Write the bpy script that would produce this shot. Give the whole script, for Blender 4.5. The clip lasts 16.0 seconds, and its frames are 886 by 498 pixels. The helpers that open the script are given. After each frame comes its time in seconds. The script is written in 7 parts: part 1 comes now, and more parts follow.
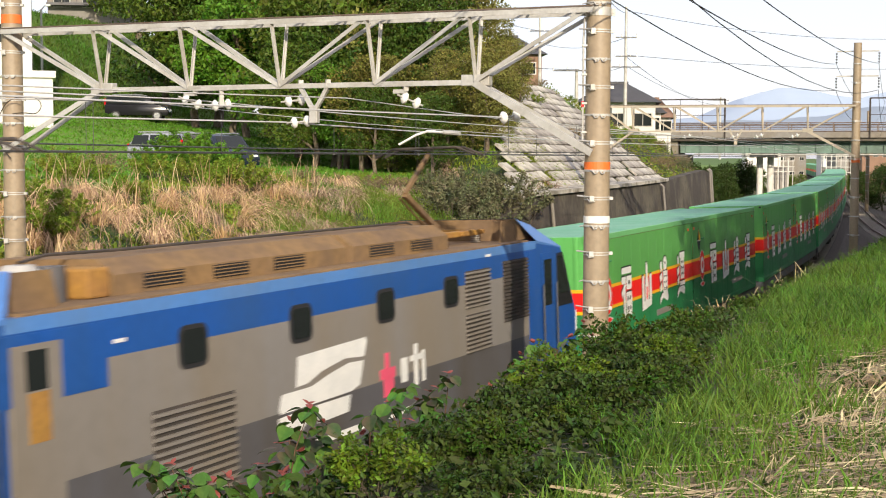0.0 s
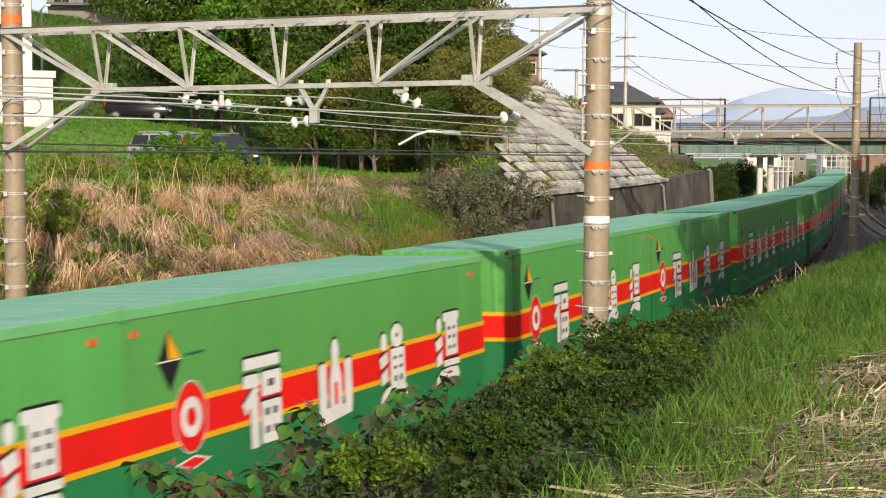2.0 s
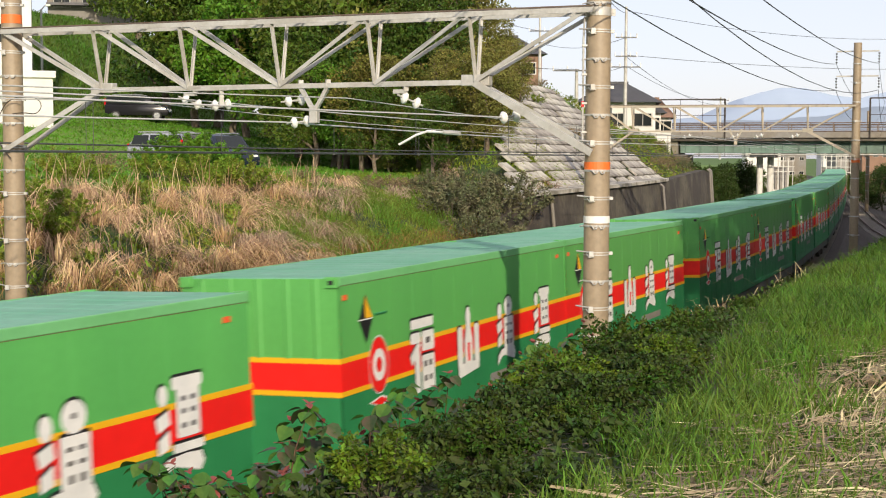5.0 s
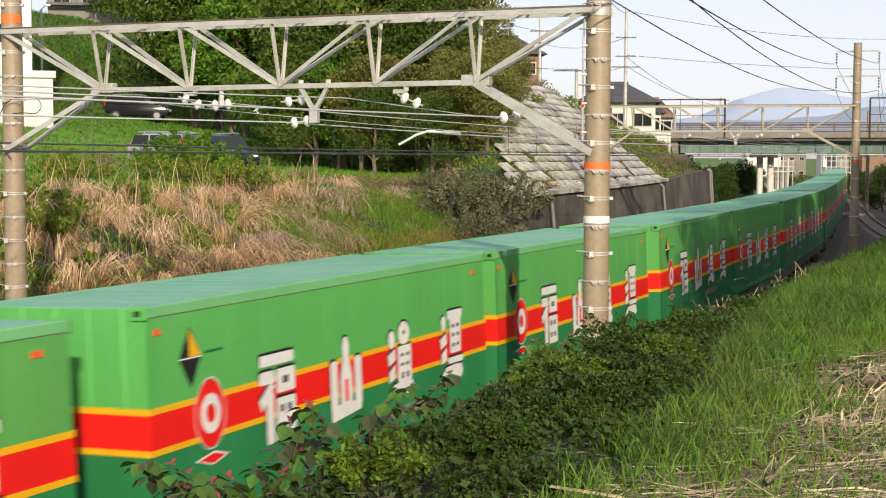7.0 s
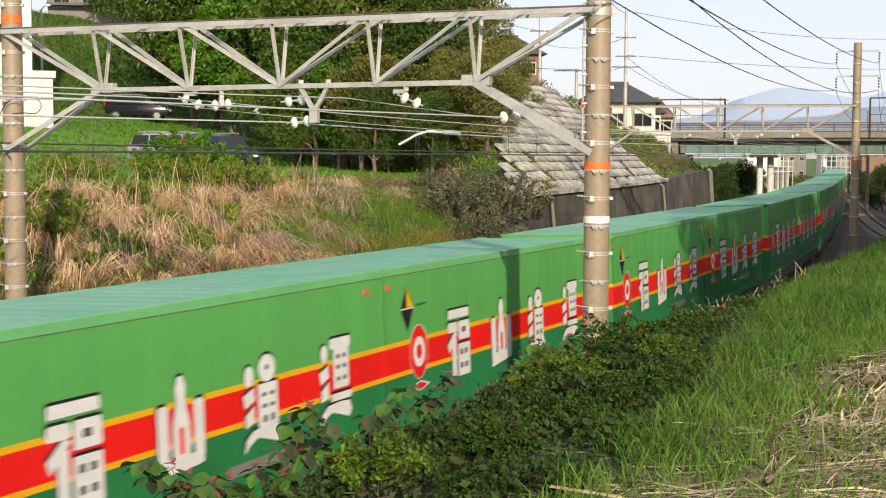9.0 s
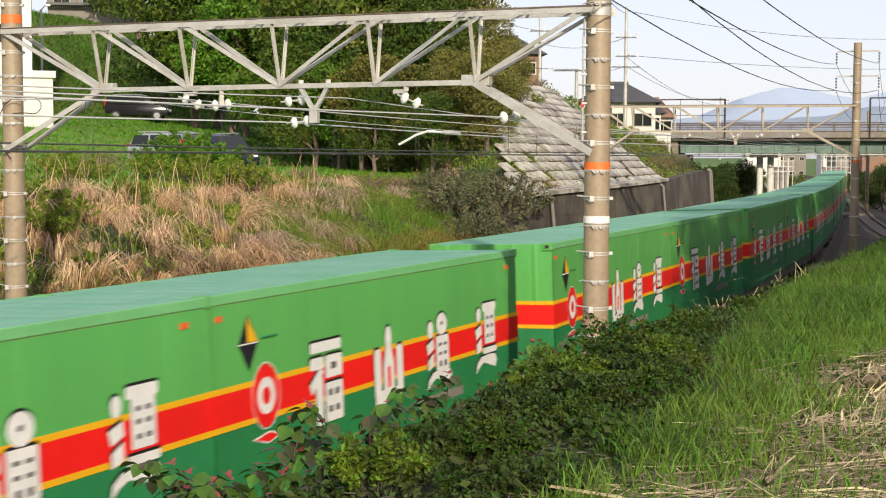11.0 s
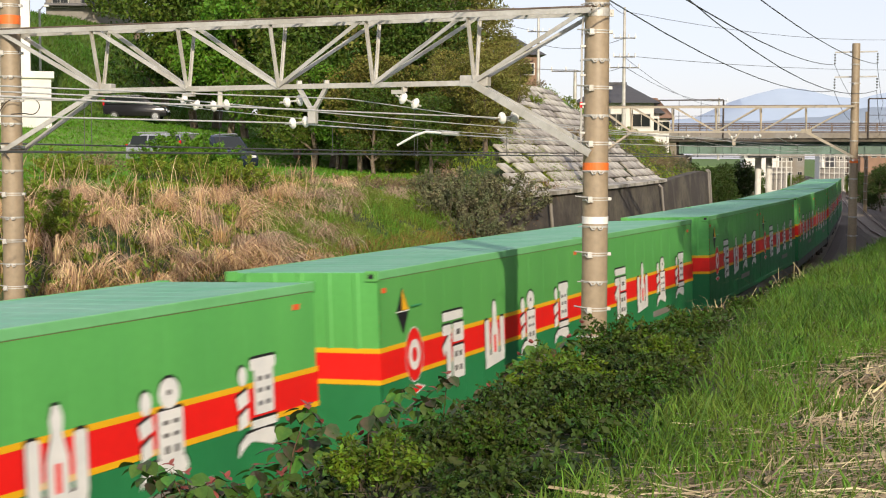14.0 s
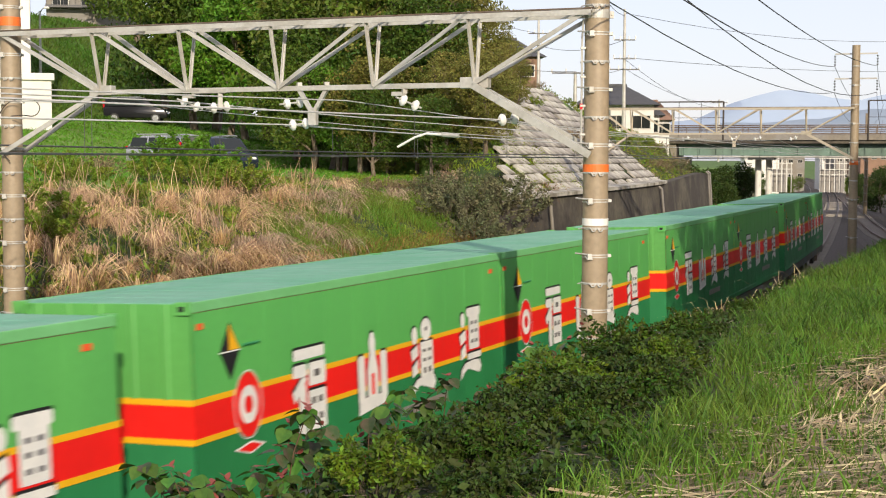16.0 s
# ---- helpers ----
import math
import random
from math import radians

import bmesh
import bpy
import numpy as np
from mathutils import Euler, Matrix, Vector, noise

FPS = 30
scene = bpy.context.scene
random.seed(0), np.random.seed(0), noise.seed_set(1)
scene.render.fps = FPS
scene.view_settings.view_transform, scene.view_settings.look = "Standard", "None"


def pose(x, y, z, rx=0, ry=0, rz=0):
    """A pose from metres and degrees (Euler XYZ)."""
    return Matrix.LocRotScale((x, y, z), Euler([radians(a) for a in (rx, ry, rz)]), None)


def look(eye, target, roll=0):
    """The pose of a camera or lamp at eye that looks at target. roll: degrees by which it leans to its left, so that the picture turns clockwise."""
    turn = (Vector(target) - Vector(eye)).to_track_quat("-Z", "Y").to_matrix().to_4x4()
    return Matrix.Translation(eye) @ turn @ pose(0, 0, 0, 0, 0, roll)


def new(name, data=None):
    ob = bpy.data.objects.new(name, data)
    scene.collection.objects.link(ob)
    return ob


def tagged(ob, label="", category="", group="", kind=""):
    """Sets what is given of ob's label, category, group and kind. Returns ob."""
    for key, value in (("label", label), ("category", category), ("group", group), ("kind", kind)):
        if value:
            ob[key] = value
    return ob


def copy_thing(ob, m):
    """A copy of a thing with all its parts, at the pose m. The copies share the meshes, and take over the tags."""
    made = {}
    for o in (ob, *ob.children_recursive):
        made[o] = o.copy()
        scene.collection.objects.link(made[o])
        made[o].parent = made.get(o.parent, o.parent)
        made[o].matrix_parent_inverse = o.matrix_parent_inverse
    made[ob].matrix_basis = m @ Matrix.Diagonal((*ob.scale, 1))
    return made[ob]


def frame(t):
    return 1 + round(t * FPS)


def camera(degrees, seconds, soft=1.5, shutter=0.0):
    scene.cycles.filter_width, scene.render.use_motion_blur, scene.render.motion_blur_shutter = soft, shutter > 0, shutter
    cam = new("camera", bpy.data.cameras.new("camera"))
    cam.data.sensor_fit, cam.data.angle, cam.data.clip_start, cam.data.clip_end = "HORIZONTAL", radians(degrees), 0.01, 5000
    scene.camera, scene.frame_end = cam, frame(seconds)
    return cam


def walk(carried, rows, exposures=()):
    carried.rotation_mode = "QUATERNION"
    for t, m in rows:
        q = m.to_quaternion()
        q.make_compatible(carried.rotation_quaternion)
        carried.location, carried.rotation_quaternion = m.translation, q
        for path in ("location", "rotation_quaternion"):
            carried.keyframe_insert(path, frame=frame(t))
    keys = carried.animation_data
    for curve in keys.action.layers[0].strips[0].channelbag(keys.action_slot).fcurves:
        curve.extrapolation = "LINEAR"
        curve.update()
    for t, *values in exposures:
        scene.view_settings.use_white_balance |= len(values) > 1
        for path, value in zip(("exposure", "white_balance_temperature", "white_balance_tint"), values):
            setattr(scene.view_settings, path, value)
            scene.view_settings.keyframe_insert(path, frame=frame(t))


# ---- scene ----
CAM_H = 5.254
cam = camera(35.36, 16.0, soft=1.1, shutter=0.16)


def aim(dx=0.0, dy=0.0):
    """Camera pose for a small shift of the picture."""
    return pose(0, 0, CAM_H, 90 - 3.805 + dy * 0.0233, 0, 0) @ pose(0, 0, 0, 0, dx * 0.0233, 0) @ pose(0, 0, 0, 0, 0, 0.19)


walk(cam, [(0.0, aim()), (6.0, aim()), (11.4, aim()), (12.0, aim(-1.6, 0.2)), (12.6, aim(-2.6, 0.9)), (14.3, aim(-2.7, 1.2)),
           (15.0, aim(-2.8, 2.6)), (15.5, aim(-2.9, 3.0)), (16.0, aim(-2.4, 4.2))], [(0.0, 0.20), (0.5, 0.16), (1.0, 0.06), (1.5, 0.0), (16.0, 0.0)])

# ---- light ----
SUN_EL, SUN_AZ = 22.0, 169.0  # azimuth clockwise from +y
world = bpy.data.worlds.new("sky")
scene.world = world
world.use_nodes = True
wn = world.node_tree.nodes
sky = wn.new("ShaderNodeTexSky")
sky.sky_type, sky.sun_disc = "NISHITA", False
sky.sun_elevation, sky.sun_rotation = radians(SUN_EL), radians(SUN_AZ)
sky.air_density, sky.dust_density, sky.ozone_density = 1.0, 1.0, 2.0
bg = wn["Background"]
bg.inputs["Strength"].default_value = 0.15
haze = wn.new("ShaderNodeMix")  # a thin even veil of high cloud
haze.data_type = "RGBA"
haze.inputs["Factor"].default_value = 0.65
haze.inputs["B"].default_value = (6.4, 6.1, 6.9, 1)
world.node_tree.links.new(sky.outputs[0], haze.inputs["A"])
world.node_tree.links.new(haze.outputs["Result"], bg.inputs["Color"])
sun = new("sun", bpy.data.lights.new("sun", "SUN"))
sun.data.energy, sun.data.angle, sun.data.color = 4.6, radians(0.8), (1.0, 0.87, 0.67)
_a, _e = radians(SUN_AZ), radians(SUN_EL)
sun.matrix_world = look((math.sin(_a) * math.cos(_e) * 300, math.cos(_a) * math.cos(_e) * 300, math.sin(_e) * 300), (0, 0, 0))

# ---- the line of the track ----
X0, Y0, PHI, K0, K1, SE, CANT = -1.942, 20.0, radians(65.283), 0.00198, 0.00028, 65.3, radians(2.15)
_ss = np.arange(-480.0, 900.0, 0.5)
_hh = PHI + K0 * np.minimum(_ss, SE) + K1 * np.maximum(_ss - SE, 0)
_tx = np.concatenate([[0], np.cumsum(np.cos((_hh[1:] + _hh[:-1]) / 2) * 0.5)])
_ty = np.concatenate([[0], np.cumsum(np.sin((_hh[1:] + _hh[:-1]) / 2) * 0.5)])
_i0 = int(np.argmin(abs(_ss)))
_tx, _ty = _tx - _tx[_i0] + X0, _ty - _ty[_i0] + Y0


def track(s):
    return float(np.interp(s, _ss, _tx)), float(np.interp(s, _ss, _ty)), float(np.interp(s, _ss, _hh))


def at(s, left, z=0.0):
    """World place at arc length s, metres left of the track's middle, height z over the rails."""
    x, y, h = track(s)
    return Vector((x - left * math.sin(h), y + left * math.cos(h), z))


def frame_at(s, left=0.0, z=0.0, cant=CANT):
    x, y, h = track(s)
    return Matrix.Translation(at(s, left, z)) @ Matrix.Rotation(h, 4, "Z") @ Matrix.Rotation(-cant, 4, "X")


def so(x, y):
    """Arc length and left offset of world places (arrays)."""
    x, y = np.asarray(x, float), np.asarray(y, float)
    s0, l0 = np.zeros(x.shape), np.zeros(x.shape)
    px, py, hh, ss = _tx[::4], _ty[::4], _hh[::4], _ss[::4]
    fx, fy = x.ravel(), y.ravel()
    rs, rl = np.empty(fx.size), np.empty(fx.size)
    for i in range(0, fx.size, 2000):
        a, b = fx[i:i + 2000], fy[i:i + 2000]
        j = np.argmin((a[:, None] - px) ** 2 + (b[:, None] - py) ** 2, axis=1)
        dx, dy = a - px[j], b - py[j]
        rs[i:i + 2000] = ss[j] + dx * np.cos(hh[j]) + dy * np.sin(hh[j])
        rl[i:i + 2000] = -dx * np.sin(hh[j]) + dy * np.cos(hh[j])
    return rs.reshape(x.shape), rl.reshape(x.shape)


def wob(x, y, f, seed=0.0):
    """Smooth cheap unevenness, about -1 to 1."""
    return (np.sin(x * f + 1.3 * np.sin(y * f * 0.7 + seed)) + np.sin(y * f * 1.3 + 1.7 * np.sin(x * f * 0.6 - seed)) + np.sin((x + y) * f * 2.1 + seed)) / 3


def height(x, y):
    """Height of the ground."""
    x, y = np.asarray(x, float), np.asarray(y, float)
    s, l = so(x, y)
    left = np.interp(l, [4.5, 6.2, 7.0, 8.4, 12.0, 15.5, 26, 32, 42, 44.5, 58, 90, 200, 900], [-0.45, -0.3, 0.6, 2.2, 3.7, 4.4, 4.7, 6.0, 7.5, 7.7, 16, 18, 18, 12])
    # towards the bridge the bank becomes a wall with a paved slope above it
    wall = np.interp(l, [5.5, 7.6, 8.25, 8.6, 16.2, 18, 30, 60, 200, 900], [-0.4, -0.2, -0.1, 3.6, 9.4, 9.5, 8.0, 11, 14, 10])
    wall = np.where(l > 8.4, np.minimum(wall, np.interp(s, [62, 70, 80, 100], [30, 8.0, 6.7, 6.2]) + np.interp(l, [14.0, 18.0], [0.0, 1.6])), wall)
    far = np.interp(l, [5.0, 9.0, 16, 40, 120, 900], [-0.45, -0.4, 3.0, 3.5, 3.0, 2.0])
    k1, k2 = np.clip((s - 31 - np.maximum(l - 8.6, 0) * 1.5) / 4, 0, 1), np.clip((s - 86 - np.interp(l, [12.5, 15.5], [0, 40])) / 9, 0, 1)
    hl = (left * (1 - k1) + wall * k1) * (1 - k2) + far * k2
    right = np.interp(-l, [2.4, 3.0, 4.4, 6.6, 9, 20, 40, 120, 900], [-0.45, -0.1, 1.6, 3.45, 3.65, 3.7, 3.6, 3.5, 2.0])
    rfar = np.interp(-l, [4.5, 7.5, 12, 40, 120, 900], [-0.45, -0.3, 2.6, 3.5, 3.5, 2.0])
    kr = np.clip((s - 26) / 30, 0, 1)
    hr = right * (1 - kr) + rfar * kr
    h = np.where(l > 1.0, hl, hr)
    h = np.where((l <= 4.5) & (l >= -2.4), -0.45, h)
    amp = np.clip((abs(l - 1.0) - 6) / 6, 0, 1) * (1 - k1 * (l < 16) * (l > 6))
    return h + amp * (0.10 * wob(x, y, 0.9, 1) + 0.14 * wob(x, y, 0.31, 4))


def ground_z(x, y):
    return float(height(np.array([x]), np.array([y]))[0])


# ---- mesh tools ----
def put(bm, verts, faces):
    vs = [bm.verts.new(v) for v in verts]
    out = []
    for f in faces:
        try:
            out.append(bm.faces.new([vs[i] for i in f]))
        except ValueError:
            pass
    return vs


CUBE = [(0, 3, 2, 1), (4, 5, 6, 7), (0, 1, 5, 4), (1, 2, 6, 5), (2, 3, 7, 6), (3, 0, 4, 7)]


def box(bm, x0, x1, y0, y1, z0, z1, c=0.0):
    """A box; c cuts its upright and lengthwise edges back."""
    if c <= 0:
        return put(bm, [(x0, y0, z0), (x1, y0, z0), (x1, y1, z0), (x0, y1, z0), (x0, y0, z1), (x1, y0, z1), (x1, y1, z1), (x0, y1, z1)], CUBE)
    b2 = bmesh.new()
    put(b2, [(x0, y0, z0), (x1, y0, z0), (x1, y1, z0), (x0, y1, z0), (x0, y0, z1), (x1, y0, z1), (x1, y1, z1), (x0, y1, z1)], CUBE)
    bmesh.ops.bevel(b2, geom=b2.edges[:], offset=c, segments=2, affect="EDGES", profile=0.5)
    b2.verts.index_update()
    r = put(bm, [v.co.copy() for v in b2.verts], [[v.index for v in f.verts] for f in b2.faces])
    b2.free()
    return r


def tube(bm, a, b, r0, r1=None, n=10, caps=True):
    a, b = Vector(a), Vector(b)
    r1 = r0 if r1 is None else r1
    d = (b - a).normalized()
    u = d.orthogonal().normalized()
    w = d.cross(u)
    vs = []
    for c, r in ((a, r0), (b, r1)):
        vs += [c + (u * math.cos(2 * math.pi * i / n) + w * math.sin(2 * math.pi * i / n)) * r for i in range(n)]
    fs = [(i, (i + 1) % n, n + (i + 1) % n, n + i) for i in range(n)]
    if caps:
        fs += [tuple(range(n))[::-1], tuple(range(n, 2 * n))]
    return put(bm, vs, fs)


def beam(bm, a, b, w, h, up=(0, 0, 1)):
    """A square bar from a to b, w wide, h high."""
    a, b = Vector(a), Vector(b)
    d = (b - a).normalized()
    side = d.cross(Vector(up))
    side = side.normalized() if side.length > 1e-4 else d.orthogonal().normalized()
    top = side.cross(d)
    vs = []
    for c in (a, b):
        vs += [c - side * w / 2 - top * h / 2, c + side * w / 2 - top * h / 2, c + side * w / 2 + top * h / 2, c - side * w / 2 + top * h / 2]
    return put(bm, vs, [(0, 1, 2, 3), (7, 6, 5, 4), (0, 4, 5, 1), (1, 5, 6, 2), (2, 6, 7, 3), (3, 7, 4, 0)])


def line(bm, pts, r, n=5):
    """One continuous round bar through the points."""
    pts = [Vector(p) for p in pts]
    rings, u = [], None
    for i, p in enumerate(pts):
        d = (pts[min(i + 1, len(pts) - 1)] - pts[max(i - 1, 0)]).normalized()
        u = d.orthogonal() if u is None else u - d * u.dot(d)
        u.normalize()
        w = d.cross(u)
        rings.append([bm.verts.new(p + (u * math.cos(2 * math.pi * k / n) + w * math.sin(2 * math.pi * k / n)) * r) for k in range(n)])
    for a, b in zip(rings[:-1], rings[1:]):
        for k in range(n):
            bm.faces.new((a[k], b[k], b[(k + 1) % n], a[(k + 1) % n]))


def prism(bm, poly, axis, a, b):
    """Sweeps a flat outline along an axis: 'x' takes (y, z), 'y' takes (x, z), 'z' takes (x, y)."""
    def at3(p, k):
        return {"x": (k, p[0], p[1]), "y": (p[0], k, p[1]), "z": (p[0], p[1], k)}[axis]
    n = len(poly)
    put(bm, [at3(p, a) for p in poly] + [at3(p, b) for p in poly], [tuple(range(n)), tuple(range(n, 2 * n))[::-1]] + [(i, n + i, n + (i + 1) % n, (i + 1) % n) for i in range(n)])


def finish(bm, smooth=False):
    bmesh.ops.recalc_face_normals(bm, faces=bm.faces[:])
    if smooth:
        for f in bm.faces:
            f.smooth = True
        for e in bm.edges:
            if len(e.link_faces) == 2 and e.calc_face_angle(0) > 0.7:
                e.smooth = False


def part(name, bm, material, parent=None, label="", smooth=False):
    """Links a bmesh as one mesh object, under a thing or a part if one is given."""
    finish(bm, smooth)
    me = bpy.data.meshes.new(name)
    bm.to_mesh(me)
    bm.free()
    me.materials.append(material)
    ob = new(name, me)
    if parent:
        ob.parent = parent
    if label:
        ob["label"] = label
    return ob


def cloud(name, verts, faces, material, parent=None, smooth=False):
    """One mesh from computed arrays."""
    me = bpy.data.meshes.new(name)
    me.from_pydata([tuple(v) for v in verts], [], [tuple(f) for f in faces])
    me.materials.append(material)
    if smooth:
        me.polygons.foreach_set("use_smooth", [True] * len(me.polygons))
    ob = new(name, me)
    if parent:
        ob.parent = parent
    return ob


def empty(name, m=None):
    ob = new(name)
    ob.empty_display_size = 0.2
    if m is not None:
        ob.matrix_world = m
    return ob


# ---- materials ----
def mat(name, col, rough=0.6, metal=0.0, var=0.15, scale=6.0, col2=None, mix=0.5, bump=0.0, bscale=40.0, rnd=0.0, island=0.0, streak=False, trans=0.0, sharp=0.25):
    """A procedural surface: base colour with variation at two scales, a second colour in patches, relief, and a random shift for each piece."""
    m = bpy.data.materials.new(name)
    m.use_nodes = True
    n, l = m.node_tree.nodes, m.node_tree.links
    p = n["Principled BSDF"]
    p.inputs["Roughness"].default_value, p.inputs["Metallic"].default_value = rough, metal
    if trans:
        p.inputs["Specular IOR Level"].default_value = 0.25
    tc = n.new("ShaderNodeTexCoord")
    src = tc.outputs["Object"]
    if streak:
        mp = n.new("ShaderNodeMapping")
        mp.inputs["Scale"].default_value = (1.0, 1.0, 0.06)
        l.new(src, mp.inputs[0])
        src = mp.outputs[0]
    a = n.new("ShaderNodeTexNoise")
    a.inputs["Scale"].default_value, a.inputs["Detail"].default_value = scale, 5
    l.new(src, a.inputs["Vector"])
    b = n.new("ShaderNodeTexNoise")
    b.inputs["Scale"].default_value, b.inputs["Detail"].default_value = scale * 7.3, 3
    l.new(tc.outputs["Object"], b.inputs["Vector"])
    base = n.new("ShaderNodeMix")
    base.data_type = "RGBA"
    base.inputs["A"].default_value = (*col, 1)
    base.inputs["B"].default_value = (*(col2 or [c * (1 - var) for c in col]), 1)
    ramp = n.new("ShaderNodeMapRange")
    c0 = 1.0 - mix
    ramp.inputs["From Min"].default_value, ramp.inputs["From Max"].default_value = 0.28 + 0.44 * c0 - sharp * 0.5, 0.28 + 0.44 * c0 + sharp * 0.5
    l.new(a.outputs["Fac"], ramp.inputs["Value"])
    l.new(ramp.outputs[0], base.inputs["Factor"])
    hsv = n.new("ShaderNodeHueSaturation")
    l.new(base.outputs["Result"], hsv.inputs["Color"])
    val = n.new("ShaderNodeMapRange")
    val.inputs["From Min"].default_value, val.inputs["From Max"].default_value = 0.25, 0.75
    val.inputs["To Min"].default_value, val.inputs["To Max"].default_value = 1 - var, 1 + var
    l.new(b.outputs["Fac"], val.inputs["Value"])
    out = val.outputs[0]
    if rnd or island:
        info = n.new("ShaderNodeObjectInfo") if rnd else n.new("ShaderNodeNewGeometry")
        r = info.outputs["Random"] if rnd else info.outputs["Random Per Island"]
        amt = rnd or island
        mr = n.new("ShaderNodeMapRange")
        mr.inputs["To Min"].default_value, mr.inputs["To Max"].default_value = 1 - amt, 1 + amt
        l.new(r, mr.inputs["Value"])
        mu = n.new("ShaderNodeMath")
        mu.operation = "MULTIPLY"
        l.new(out, mu.inputs[0])
        l.new(mr.outputs[0], mu.inputs[1])
        out = mu.outputs[0]
        hr = n.new("ShaderNodeMapRange")
        hr.inputs["To Min"].default_value, hr.inputs["To Max"].default_value = 0.5 - 0.06 * amt, 0.5 + 0.06 * amt
        l.new(r, hr.inputs["Value"])
        l.new(hr.outputs[0], hsv.inputs["Hue"])
    l.new(out, hsv.inputs["Value"])
    l.new(hsv.outputs[0], p.inputs["Base Color"])
    rr = n.new("ShaderNodeMapRange")
    rr.inputs["To Min"].default_value, rr.inputs["To Max"].default_value = max(0.02, rough - 0.12), min(1, rough + 0.12)
    l.new(b.outputs["Fac"], rr.inputs["Value"])
    l.new(rr.outputs[0], p.inputs["Roughness"])
    if bump:
        bn = n.new("ShaderNodeTexNoise")
        bn.inputs["Scale"].default_value, bn.inputs["Detail"].default_value = bscale, 4
        l.new(tc.outputs["Object"], bn.inputs["Vector"])
        bu = n.new("ShaderNodeBump")
        bu.inputs["Strength"].default_value, bu.inputs["Distance"].default_value = min(1.0, bump), 0.02
        l.new(bn.outputs["Fac"], bu.inputs["Height"])
        l.new(bu.outputs[0], p.inputs["Normal"])
    if trans:
        tr = n.new("ShaderNodeBsdfTranslucent")
        l.new(hsv.outputs[0], tr.inputs["Color"])
        ms = n.new("ShaderNodeMixShader")
        ms.inputs[0].default_value = trans
        l.new(p.outputs[0], ms.inputs[1])
        l.new(tr.outputs[0], ms.inputs[2])
        l.new(ms.outputs[0], n["Material Output"].inputs["Surface"])
    return m


def glass(name, tint=(0.018, 0.022, 0.022)):
    m = bpy.data.materials.new(name)
    m.use_nodes = True
    p = m.node_tree.nodes["Principled BSDF"]
    p.inputs["Base Color"].default_value, p.inputs["Roughness"].default_value = (*tint, 1), 0.06
    p.inputs["Specular IOR Level"].default_value = 0.35
    return m


